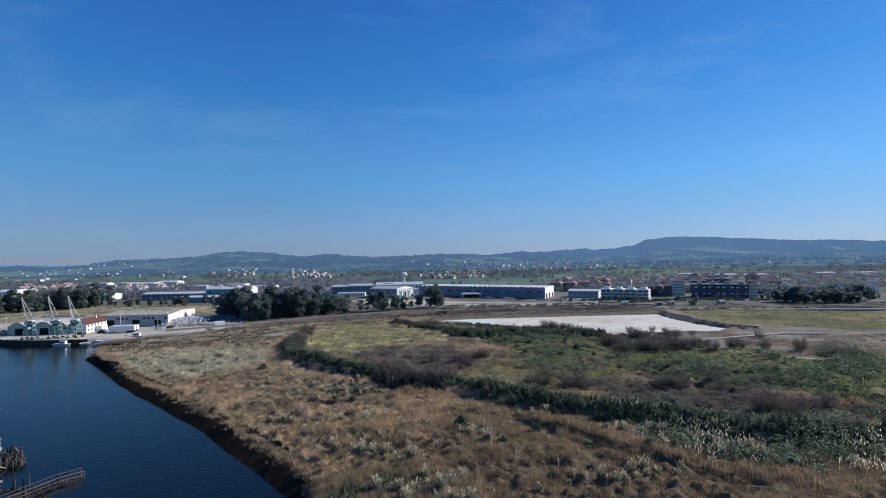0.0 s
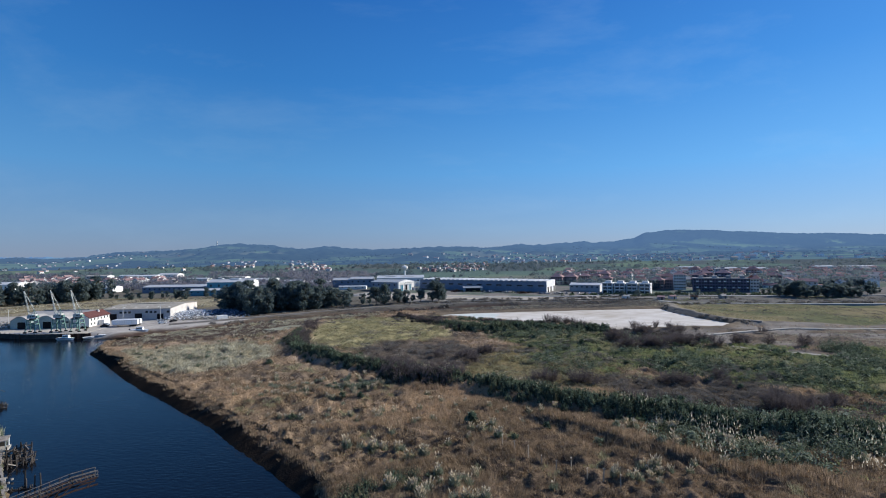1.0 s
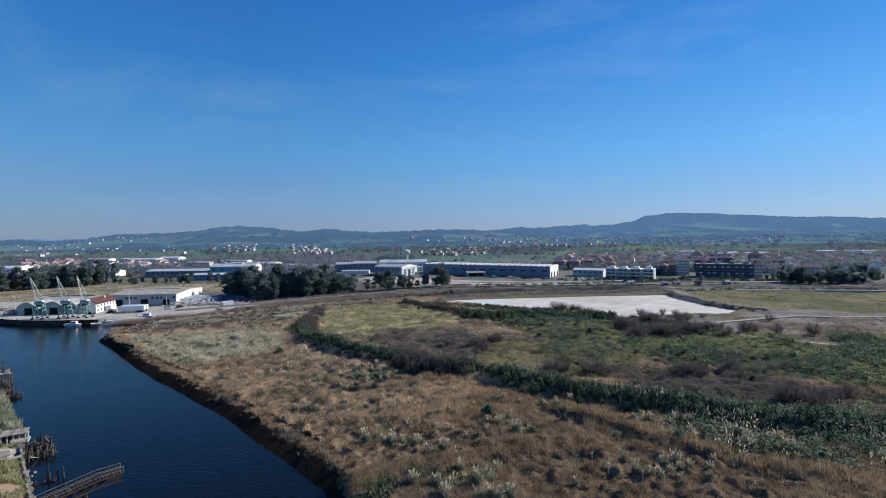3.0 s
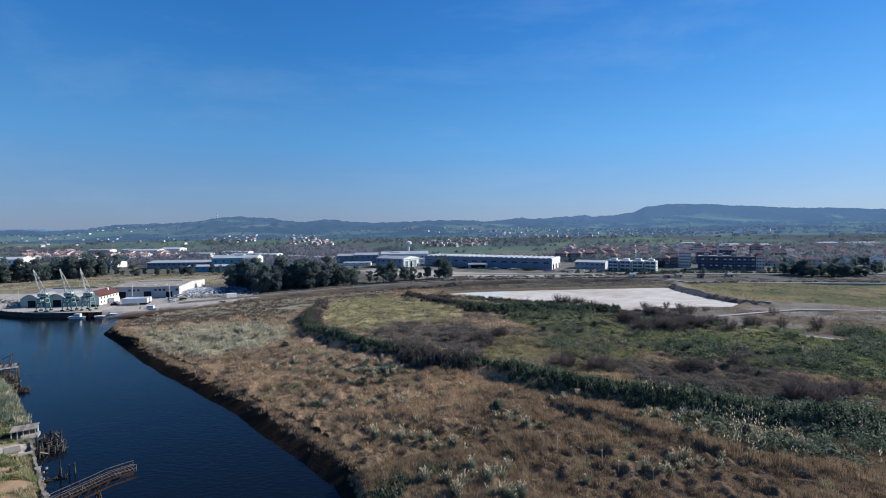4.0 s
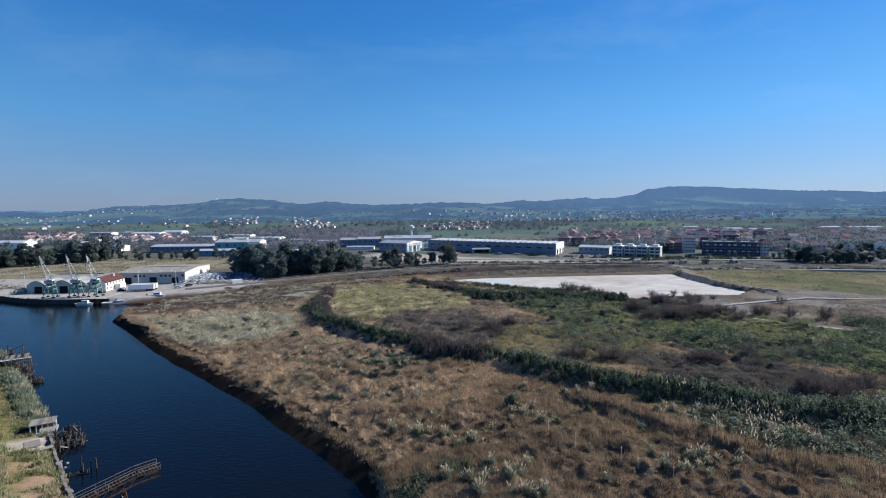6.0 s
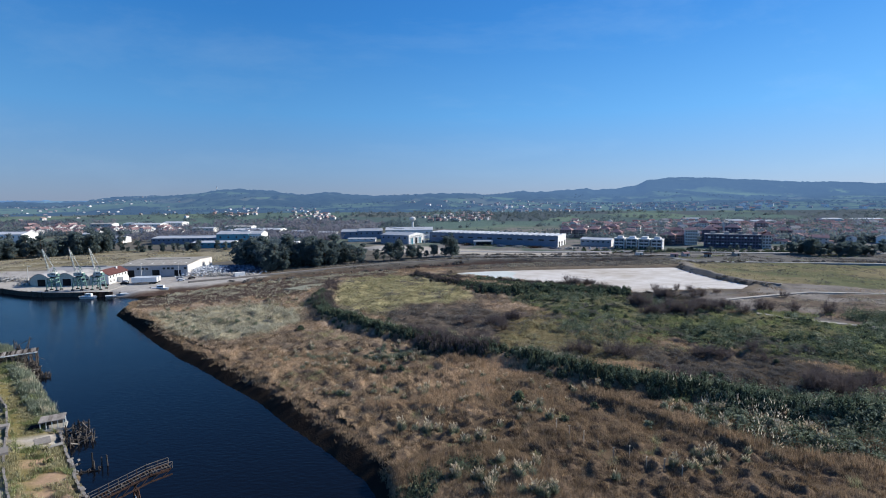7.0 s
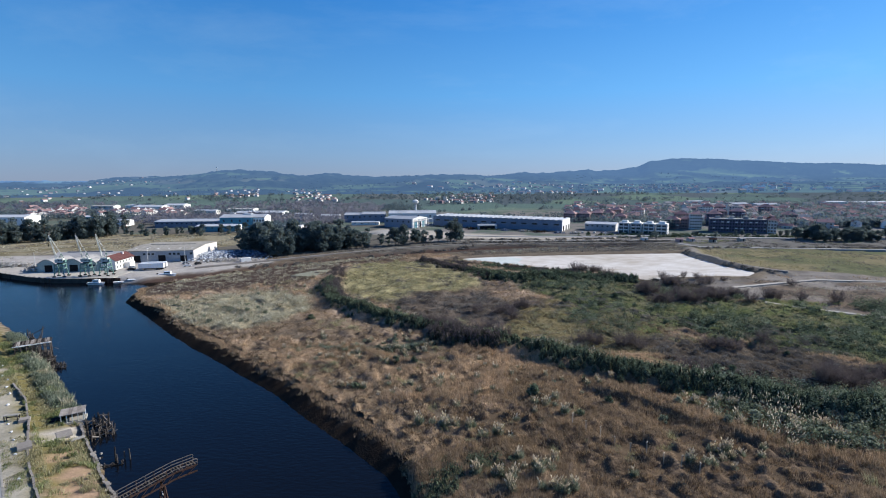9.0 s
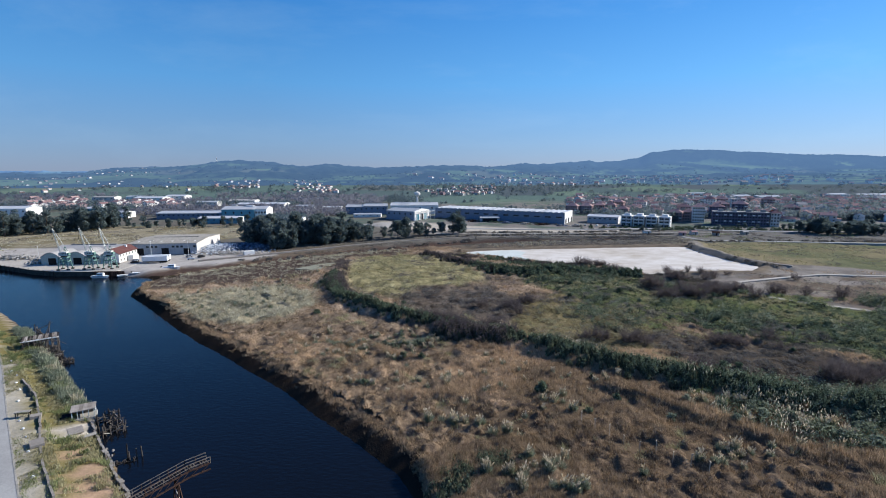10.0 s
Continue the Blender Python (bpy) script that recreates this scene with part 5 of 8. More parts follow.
for x, y in ((-108.0, 103.2), (-127.5, 127.3), (-120.1, 118.7), (-97.0, 91.2), (-90.1, 83.2), (-136.8, 137.2), (-101.5, 96.5), (-124.0, 122.6), (-131, 130), (-115.6, 112.6), (-104.6, 99.8)):
    s = Shape()
    n = 7
    ring = [(math.cos(2 * math.pi * i / n) * rng.uniform(0.18, 0.36), math.sin(2 * math.pi * i / n) * rng.uniform(0.15, 0.32)) for i in range(n)]
    s.prism(ring, 0, 0.2)
    s.prism([(px * 0.55, py * 0.55) for px, py in ring], 0.2, 0.3)
    solid("litter_bag", s, BAG, "crumpled white rubbish bag on the gravel verge", "rubbish bag", pose(x, y, 3.0, 0, 0, rng.uniform(0, 360)), "rubbish on the verge")


def left_growth():
    rng = np.random.default_rng(31)
    # tall reeds on the shore beyond the shelter
    x, y = scatter([(-100.5, 113.5), (-103, 111), (-107.5, 114.5), (-129.5, 137), (-148.5, 156), (-163, 170.5), (-160, 173.5), (-126, 139.5), (-104, 117)], 10.0, 32)
    v, f = blades(x, y, height(x, y), np.full(len(x), 1.15) * (1 + 1.3 * waves(x, y, 2.5, 33) + 0.7 * waves(x, y, 8, 43)).clip(0.25, 1.8), 11, 0.3, 0.045, 0.3, 34)
    tagged(new("shore_reeds", big_mesh("shore_reeds", v, f, CANE_GREY)), "tall grey-green reeds on the shore", "reeds", kind="stuff")
    x, y = scatter([(-102, 114.5), (-104, 113), (-128, 138), (-150, 160), (-147, 161), (-125, 139)], 2.2, 35)
    v, f = blades(x, y, height(x, y), np.full(len(x), 1.5) * (1 + waves(x, y, 3, 46)), 6, 0.25, 0.06, 0.3, 36)
    tagged(new("shore_plumes", big_mesh("shore_plumes", v, f, REED_PALE)), "pale seed heads among the shore reeds", "reeds", kind="stuff")
    # rough yellow-green grass between wall and shore, and on the verge
    x, y = scatter([(-58, 64), (-73, 81.5), (-92, 103), (-100, 112), (-124, 138), (-150, 158), (-168, 170), (-160, 158), (-136, 133), (-112, 105), (-87, 77), (-62, 48)], 9.0, 37)
    lb = signed(LEFT_BANK, x, y)
    u, w = (x + 82.4) * -0.66 + (y - 85.6) * 0.75, (x + 82.4) * 0.75 + (y - 85.6) * 0.66
    sand = (np.hypot(u * 0.26, w * 1.25) - 5 * waves(x, y, 3.5, 11) < 2.9) & (waves(x, y, 2.2, 45) < 0.22)
    slab = np.hypot(x + 96, y - 102) < 4
    keep = (lb > 0.8) & ~sand & ~slab & ((lb < 8.5) | (waves(x, y, 5, 38) > -0.02)) & (waves(x, y, 6, 39) > -0.32)
    x, y = x[keep], y[keep]
    h = np.where(signed(LEFT_BANK, x, y) < 8.5, 0.75, 0.35) * (1 + 0.8 * waves(x, y, 3, 40))
    green = waves(x, y, 3.5, 42) > 0.02
    for pick, material, label, grow in ((green, GRASS_GREEN, "rank green grass clumps on the near bank", 1.25), (~green, GRASS_YELLOW, "rough yellow-green grass on the near bank", 0.9)):
        v, f = blades(x[pick], y[pick], height(x[pick], y[pick]), h[pick] * grow, 6, 0.2, 0.05, 0.4, 41)
        tagged(new("bank_grass", big_mesh("bank_grass", v, f, material)), label, "grass", kind="stuff")


left_growth()
thicket("shore_brambles", "dark green brambles behind the shore reeds", [(-105.5, 113.6), (-119, 127), (-133, 141), (-150, 158)], 1.2, 1.5, 1.4, CANE, 160, 0.26, 1.0)

# ---- the port across the river ----
QUAY = [(-300, 302), (-259, 283.2), (-232, 269.5), (-216, 263.8), (-198, 263.2), (-184, 263.6)]
strip("quay_wall", QUAY, 0.0, 4.0, -2.0, 2.55, CONCRETE_DARK, "dark tide-stained concrete quay wall", "quay")
strip("quay_deck", QUAY, 0.004, 22.0, 1.2, 2.60, YARD, "pale concrete quay apron", "quay")
s = Shape()
for k in range(34):
    s.box(-3 + 0.46 * k, 0.0 + 0.12 * (k % 2), -2, 0.44, 0.3, 4.7)
solid("sheet_pile_wall", s, RUST, "dark rusty sheet piling at the end of the quay", "quay wall", pose(-192, 262.8, 0, 0, 0, 0), kind="structure")
for k in range(12):
    u = k / 11
    p = Vector((-259, 283.2, 0)).lerp(Vector((-216, 263.8, 0)), u)
    solid("fender_post", Shape().tube((0, 0, -2), (0, 0, 2.9), 0.28, 0.26, 8), TIMBER, "dark timber fender post against the quay wall", "post", pose(p.x, p.y - 0.6, 0), "fender posts along the quay")


def crane():
    """A level-luffing portal crane on rails, jib raised."""
    t = thing("portal_crane", "mint-green riveted portal crane with raised jib on the quay", "crane", group="portal cranes on the quay")
    for sx in (-1, 1):
        for sy in (-1, 1):
            part("portal_leg", Shape().beam((sx * 3.2, sy * 3.0, 0.7), (sx * 2.3, sy * 2.1, 8.6), 0.5), MINT, t)
            b = part("bogie", Shape().box(sx * 3.2, sy * 3.0, 0.15, 2.2, 0.7, 0.75), CONCRETE_DARK, t, "dark wheel bogie")
            for w in (-0.6, 0.6):
                part("wheel", Shape().tube((sx * 3.2 + w, sy * 3.0 - 0.2, 0.32), (sx * 3.2 + w, sy * 3.0 + 0.2, 0.32), 0.32, None, 10), BLACK, b)
    for sy in (-1, 1):
        part("portal_beam", Shape().beam((-2.7, sy * 2.4, 6.0), (2.7, sy * 2.4, 6.0), 0.55), MINT, t)
        part("portal_brace", Shape().beam((-3.0, sy * 2.85, 2.2), (2.6, sy * 2.35, 6.2), 0.22).beam((3.0, sy * 2.85, 2.2), (-2.6, sy * 2.35, 6.2), 0.22), MINT, t)
    for sx in (-1, 1):
        part("portal_beam", Shape().beam((sx * 2.7, -2.4, 6.0), (sx * 2.7, 2.4, 6.0), 0.55), MINT, t)
    part("portal_platform", Shape().box(0, 0, 8.4, 5.6, 5.0, 0.6), MINT, t)
    part("slewing_ring", Shape().tube((0, 0, 9.0), (0, 0, 9.9), 1.9, 1.9, 16), CONCRETE_DARK, t)
    house = part("machine_house", Shape().section([(-1.5, 9.9), (1.5, 9.9), (1.5, 12.3), (0.0, 12.8), (-1.5, 12.3)], -0.9, 2.6), CREAM, t, "cream painted machine house")
    for k in range(3):
        part("window", Shape().box(-0.2 + 1.0 * k, -1.52, 10.9, 0.6, 0.08, 0.8), GLASS, house)
    cab = part("driver_cab", Shape().box(-1.8, -0.9, 9.9, 1.6, 1.5, 2.3), CREAM, t)
    part("window", Shape().box(-2.62, -0.9, 11.0, 0.06, 1.4, 1.0), GLASS, cab)
    part("counterweight", Shape().box(3.2, 0, 10.1, 1.1, 2.4, 1.6), MINT, t)
    tip, foot, mast = Vector((-5.6, 0, 29.3)), Vector((-1.6, 0, 11.6)), Vector((1.2, 0, 16.0))
    jib = part("jib", Shape(), CREAM, t, "cream painted lattice jib")
    ends = {}
    for sy in (-1, 1):
        for o, w in ((Vector((0.3, 0, 0.1)), 0.15), (Vector((-0.3, 0, -0.1)), 0.15)):
            a, b = foot + o + Vector((0, sy * 0.6, 0)), tip + o * 0.35 + Vector((0, sy * 0.2, 0))
            ends[sy, o.x > 0] = (a, b)
            part("jib_chord", Shape().beam(a, b, w), CREAM, jib)
    for k in range(12):
        u0, u1 = k / 12, (k + 1) / 12
        for sy in (-1, 1):
            part("lacing", Shape().beam(ends[sy, True][0].lerp(ends[sy, True][1], u0), ends[sy, False][0].lerp(ends[sy, False][1], u1), 0.1), CREAM, jib)
        part("lacing", Shape().beam(ends[-1, k % 2 == 0][0].lerp(ends[-1, k % 2 == 0][1], u0), ends[1, k % 2 == 0][0].lerp(ends[1, k % 2 == 0][1], u1), 0.1), CREAM, jib)
    part("jib_head", Shape().tube(tip + Vector((0, -0.4, 0)), tip + Vector((0, 0.4, 0)), 0.55, None, 10), CONCRETE_DARK, jib)
    for sy in (-1, 1):
        part("mast_leg", Shape().beam((0.0, sy * 1.2, 12.3), mast + Vector((0, sy * 0.4, 0)), 0.22).beam((2.3, sy * 1.2, 12.3), mast + Vector((0, sy * 0.4, 0)), 0.22), MINT, t)
        part("luffing_tie", Shape().beam(mast + Vector((0, sy * 0.4, 0)), tip + Vector((0.2, sy * 0.25, -0.3)), 0.14), CREAM, t)
    part("hoist_rope", Shape().beam(tip + Vector((-0.5, 0, 0)), tip + Vector((-0.5, 0, -7.0)), 0.1), BLACK, t)
    part("hook_block", Shape().box(tip.x - 0.5, 0, tip.z - 8.0, 0.5, 0.5, 1.0), CONCRETE_DARK, t, "dark steel hook block")
    part("ladder", Shape().beam((3.4, -3.0, 0.8), (2.3, -2.1, 8.6), 0.12).beam((3.9, -3.0, 0.8), (2.8, -2.1, 8.6), 0.12), LIGHT_POST, t)
    return t


first = crane()
CRANE_SIZE = Matrix.Diagonal((0.74, 0.74, 0.78, 1))
first.matrix_basis = pose(-213.8, 269.0, 2.6, 0, 0, 8) @ CRANE_SIZE
copy_thing(first, Matrix()).matrix_basis = pose(-201.3, 270.4, 2.6, 0, 0, 2) @ CRANE_SIZE
copy_thing(first, Matrix()).matrix_basis = pose(-191.6, 271.2, 2.6, 0, 0, -4) @ CRANE_SIZE


def hall(name, label, m, wide, deep, eaves, ridge, wall, roof, front=0, doors=(), windows=0, arch=False, category="industrial hall", end_wall=None, along=True):
    """An industrial hall: walls, a roof with eaves, door leaves and a row of windows on the front (-y) side. along: ridge along x."""
    t = thing(name, label, category, m)
    if arch:
        n = 9
        top = [(-wide / 2 + wide * i / n, eaves + (ridge - eaves) * math.sin(math.pi * i / n)) for i in range(n + 1)]
        s = Shape()
        for y in (-deep / 2, deep / 2 - 0.3):
            ring = [(x, y, z) for x, z in top] + [(wide / 2, y, 0), (-wide / 2, y, 0)]
            s.face(*ring)
            s.face(*[(a, b + 0.3, c) for a, b, c in reversed(ring)])
        s.box(-wide / 2 + 0.15, 0, 0, 0.3, deep - 0.6, eaves).box(wide / 2 - 0.15, 0, 0, 0.3, deep - 0.6, eaves)
        part("wall", s, wall, t)
        r = Shape()
        for (ax, az), (bx, bz) in zip(top[:-1], top[1:]):
            r.face((ax, -deep / 2 - 0.3, az + 0.06), (bx, -deep / 2 - 0.3, bz + 0.06), (bx, deep / 2 + 0.3, bz + 0.06), (ax, deep / 2 + 0.3, az + 0.06))
            r.face((ax, -deep / 2 - 0.3, az + 0.28), (bx, -deep / 2 - 0.3, bz + 0.28), (bx, deep / 2 + 0.3, bz + 0.28), (ax, deep / 2 + 0.3, az + 0.28))
            r.face((ax, -deep / 2 - 0.3, az + 0.06), (bx, -deep / 2 - 0.3, bz + 0.06), (bx, -deep / 2 - 0.3, bz + 0.28), (ax, -deep / 2 - 0.3, az + 0.28))
        part("roof", r, roof, t)
    elif along:
        part("wall", Shape().section([(-deep / 2, 0), (deep / 2, 0), (deep / 2, eaves), (0, ridge), (-deep / 2, eaves)], -wide / 2, wide / 2 - 0.02), wall, t)
        # a separate end colour lets the sunlit side be painted paler
        if end_wall:
            part("end_wall", Shape().section([(-deep / 2, 0), (deep / 2, 0), (deep / 2, eaves), (0, ridge), (-deep / 2, eaves)], wide / 2 - 0.016, wide / 2 + 0.15), end_wall, t, "sunlit white end wall")
        rr = part("roof", Shape().section([(-deep / 2 - 0.4, eaves - 0.1), (0, ridge + 0.04), (deep / 2 + 0.4, eaves - 0.1), (deep / 2 + 0.4, eaves + 0.15), (0, ridge + 0.3), (-deep / 2 - 0.4, eaves + 0.15)], -wide / 2 - 0.4, wide / 2 + 0.4), roof, t)
        part("ridge_vent", Shape().box(0, 0, ridge + 0.2, wide * 0.7, 0.9, 0.4), roof, rr)
        slope = (ridge - eaves) / (deep / 2)
        for i in range(min(8, int(wide / 6))):
            x = -wide / 2 + wide * (i + 0.5) / min(8, int(wide / 6))
            y0 = -deep * 0.36
            part("skylight", Shape().section([(y0, eaves + 0.16 + slope * (y0 + deep / 2)), (y0 + deep * 0.2, eaves + 0.16 + slope * (y0 + deep * 0.7)), (y0 + deep * 0.2, eaves + 0.22 + slope * (y0 + deep * 0.7)), (y0, eaves + 0.22 + slope * (y0 + deep / 2))], x - 0.5, x + 0.5), WHITE, rr)
    for x, w, h in doors:
        d = part("door", Shape().box(x, -deep / 2 - 0.03, 0, w, 0.2, h), DARK, t, "dark open loading door")
        part("door_frame", Shape().box(x, -deep / 2 - 0.06, h, w + 0.5, 0.3, 0.25).box(x - w / 2 - 0.12, -deep / 2 - 0.06, 0, 0.24, 0.3, h).box(x + w / 2 + 0.12, -deep / 2 - 0.06, 0, 0.24, 0.3, h), wall, d)
    for i in range(windows):
        x = -wide / 2 + wide * (i + 0.5) / windows
        if all(abs(x - d[0]) > d[1] / 2 + 0.6 for d in doors):
            w = part("window", Shape().box(x, -deep / 2 - 0.02, eaves * 0.62, min(1.6, wide / windows * 0.6), 0.16, eaves * 0.18), GLASS, t)
            part("sill", Shape().box(x, -deep / 2 - 0.06, eaves * 0.62 - 0.1, min(1.8, wide / windows * 0.66), 0.26, 0.1), wall, w)
    return t


hall("boat_shed", "grey arched boat shed with a dark open front", pose(-231.5, 291, 2.5, 0, 0, 0), 10.5, 16, 4.4, 7.0, SHED_CLAD, FIBRE_ROOF, doors=((1.0, 4.4, 4.0),), arch=True, category="shed")
hall("boat_shed", "grey arched boat shed behind the cranes", pose(-218.2, 293, 2.5, 0, 0, 0), 11.5, 18, 4.4, 7.2, SHED_CLAD, FIBRE_ROOF, doors=((0.8, 4.6, 4.0),), arch=True, category="shed")
hall("boat_shed", "pale arched boat shed beside the white house", pose(-208.6, 294, 2.5, 0, 0, 0), 7.0, 20, 5.0, 6.8, SHED_CLAD, FIBRE_ROOF, doors=(), windows=3, arch=True, category="shed")
hall("long_shed", "long low shed with a weathered grey roof", pose(-225, 311, 2.5, 0, 0, 2), 38, 14, 4.5, 7.2, CONCRETE, FIBRE_ROOF, windows=8)
# grey front holds the shade, cream end wall the sun
hall("white_hall", "pale flat industrial hall with two dark loading doors", pose(-187.5, 337, 2.5, 0, 0, 4), 41, 44, 7.0, 8.0, GREY_AND_SHADED_CLAD, CONCRETE, doors=((-13.5, 4.4, 4.2), (1.5, 4.4, 4.2), (14.5, 4.0, 3.8)), windows=16, end_wall=CREAM_WALL)


def port_house():
    t = thing("port_house", "white rendered port house under a maroon tiled roof", "house", pose(-201.2, 297, 2.5, 0, 0, 3))
    part("wall", Shape().box(0, 0, 0, 8.6, 20, 5.2), WHITE, t)
    part("gable", Shape().section([(-10, 5.2), (10, 5.2), (10, 5.21), (-10, 5.21)], -4.3, 4.3), WHITE, t)
    ends = [(-4.9, 5.0), (0, 8.0), (4.9, 5.0)]
    r = Shape()
    for (ax, az), (bx, bz) in zip(ends[:-1], ends[1:]):
        for dz in (0.05, 0.3):
            r.face((ax, -10.5, az + dz), (bx, -10.5, bz + dz), (bx, 10.5, bz + dz), (ax, 10.5, az + dz))
        for y in (-10.5, 10.5):
            r.face((ax, y, az + 0.05), (bx, y, bz + 0.05), (bx, y, bz + 0.3), (ax, y, az + 0.3))
    roof = part("roof", r, MAROON_ROOF, t)
    for y in (-10, 9.7):
        part("gable_wall", Shape().face((-4.3, y, 5.2), (4.3, y, 5.2), (0, y, 7.9)).face((-4.3, y + 0.3, 5.2), (4.3, y + 0.3, 5.2), (0, y + 0.3, 7.9)), WHITE, t)
    part("chimney", Shape().box(1.2, 4, 6.6, 0.9, 0.9, 2.0), WHITE, roof)
    for i in range(6):
        for z in (1.0, 3.4):
            w = part("window", Shape().box(4.31, -8 + 3.2 * i, z, 0.1, 1.0, 1.2), GLASS, t)
            part("sill", Shape().box(4.36, -8 + 3.2 * i, z - 0.12, 0.2, 1.2, 0.1), WHITE, w)
    part("door", Shape().box(4.31, 0.0, 0, 0.1, 1.2, 2.2), DARK, t)
    part("annex", Shape().box(6.0, 1.5, 0, 3.4, 6.0, 3.0), WHITE, t)


port_house()


def trailer(m, label):
    t = thing("box_trailer", label, "trailer", m)
    body = part("body", Shape().box(0, 0, 1.1, 13.4, 2.55, 2.7), BOAT_WHITE, t)
    for k in range(11):
        part("rib", Shape().box(-6.2 + 1.24 * k, -1.3, 1.15, 0.12, 0.06, 2.6), WHITE, body)
    part("chassis", Shape().box(0, 0, 0.8, 13.0, 1.0, 0.3), BLACK, t)
    for x in (3.0, 4.3, 5.6):
        for y in (-1, 1):
            part("wheel", Shape().tube((x, y * 0.9, 0.5), (x, y * 1.25, 0.5), 0.5, None, 12), BLACK, t)
    for y in (-0.7, 0.7):
        part("landing_leg", Shape().box(-3.8, y, 0, 0.2, 0.2, 0.9), RUST, t)


trailer(pose(-176.2, 287.4, 2.55, 0, 0, 8), "long white box trailer parked on the quay")
trailer(pose(-176.8, 291.4, 2.55, 0, 0, 8), "white box trailer parked behind another trailer")


def car(m, paint, label):
    t = thing("car", label, "car", m, "cars in the port")
    body = part("body", Shape().section([(-0.85, 0.3), (0.85, 0.3), (0.88, 0.85), (-0.88, 0.85)], -2.1, 2.1), paint, t)
    part("cabin", Shape().box(-0.2, 0, 0.85, 2.3, 1.5, 0.55), paint, t)
    part("glass", Shape().box(-0.2, 0, 0.95, 2.36, 1.54, 0.36), GLASS, t)
    for x in (-1.3, 1.3):
        for y in (-0.8, 0.8):
            part("wheel", Shape().tube((x, y - 0.1, 0.32), (x, y + 0.1, 0.32), 0.32, None, 10), BLACK, t)
    return t


for x, y, a, paint, label in ((-187, 286, 10, DARK, "dark van parked beside the port house"), (-190, 292, 80, BLUE_AND_SHADED_CLAD, "blue car parked at the port house"), (-160, 296, 20, BOAT_WHITE, "white car on the gravel yard"), (-157, 303, 60, DARK, "dark car on the gravel yard"), (-165, 305, 15, GREY_AND_SHADED_CLAD, "grey car before the hall"), (-195, 281, 5, DARK, "dark car behind the crane rails")):
    car(pose(x, y, 2.6, 0, 0, a), paint, label)


def boat(m, length, label, cabin=True):
    t = thing("motor_boat", label, "boat", m, "boats at the slip")
    w, h = length * 0.16, length * 0.13
    hull = Shape()
    n = 8
    ring = [(length * (i / n - 0.5), w * math.sqrt(max(0.0, 1 - max(0, i / n - 0.25) ** 2 / 0.5625))) for i in range(n + 1)]
    top = [(x, -b) for x, b in ring] + [(x, b) for x, b in reversed(ring)]
    k = len(top)
    hull.v += [(x * 0.86, y * 0.55, -0.2) for x, y in top] + [(x, y, h) for x, y in top]
    hull.f += [tuple(range(k - 1, -1, -1)), tuple(range(k, 2 * k))] + [(i, (i + 1) % k, k + (i + 1) % k, k + i) for i in range(k)]
    part("hull", hull, BOAT_WHITE, t)
    part("rubbing_strake", Shape().box(-0.1 * length, -w - 0.03, h - 0.25, length * 0.7, 0.08, 0.16).box(-0.1 * length, w + 0.03, h - 0.25, length * 0.7, 0.08, 0.16), TARP, t)
    if cabin:
        c = part("cabin", Shape().section([(-w * 0.7, h), (w * 0.7, h), (w * 0.6, h + 1.4), (-w * 0.6, h + 1.4)], -length * 0.15, length * 0.2), BOAT_WHITE, t)
        for y in (-1, 1):
            part("window", Shape().box(length * 0.02, y * w * 0.67, h + 0.6, length * 0.28, 0.08, 0.45), GLASS, c)
    part("outboard_motor", Shape().box(-length * 0.52, 0, 0.2, 0.5, 0.5, h + 0.4), DARK, t)


boat(pose(-189.8, 259.4, 0.1, 0, 0, 4), 8.5, "small white cabin boat moored at the quay")
boat(pose(-172.5, 264.6, 0.6, 3, 0, 6), 8.0, "low white open boat lying on the mud slip", False)
boat(pose(-160.8, 274.0, 1.3, 0, 0, 8), 9.6, "white motor boat laid up beside the creek")
boat(pose(-179.8, 261.5, 0.4, 6, 0, 30), 5.0, "small white dinghy on the mud slip", False)


def heap(name, label, x, y, wide, deep, tall, count, size, material, seed, z=2.45):
    """A heap of loose lumps lying on one another."""
    rng = random.Random(seed)
    s = Shape()
    for _ in range(count):
        u, v = rng.gauss(0, 0.33), rng.gauss(0, 0.33)
        h = tall * max(0.0, 1 - (u * u + v * v)) * rng.uniform(0.1, 0.95)
        r = size * rng.uniform(0.6, 1.4)
        n = len(s.v)
        pts = [(0, 0, 0.75), (0.9, 0.1, 0.1), (0.1, 0.85, 0), (-0.9, -0.1, 0.15), (-0.1, -0.9, 0), (0, 0, -0.7)]
        s.v += [(u * wide + a * r * rng.uniform(0.7, 1.2), v * deep + b * r * rng.uniform(0.7, 1.2), h + c * r + 0.2) for a, b, c in pts]
        s.f += [(n + a, n + b, n + c) for a, b, c in ((0, 1, 2), (0, 2, 3), (0, 3, 4), (0, 4, 1), (5, 2, 1), (5, 3, 2), (5, 4, 3), (5, 1, 4))]
    return solid(name, s, material, label, "heap", pose(x, y, z), kind="stuff")


heap("stone_heap", "pale heap of broken stone on the quay", -240, 290, 10, 8, 3.4, 420, 0.7, STONE, 21)
heap("stone_heap", "low heap of grey rubble on the quay edge", -268, 304, 20, 7, 2.6, 400, 0.7, STONE, 22)
heap("bag_heap", "tumbled heap of white bulk bags beside the hall", -157, 330, 20, 24, 4.2, 800, 0.7, BAG, 23)
heap("bag_heap", "low spill of white and grey bags on the yard", -144, 316, 26, 9, 1.4, 420, 0.6, STONE, 24)
heap("scrap_heap", "dark blue and grey scrap heap under the trees", -142, 336, 26, 22, 3.2, 700, 0.9, TARP, 25)
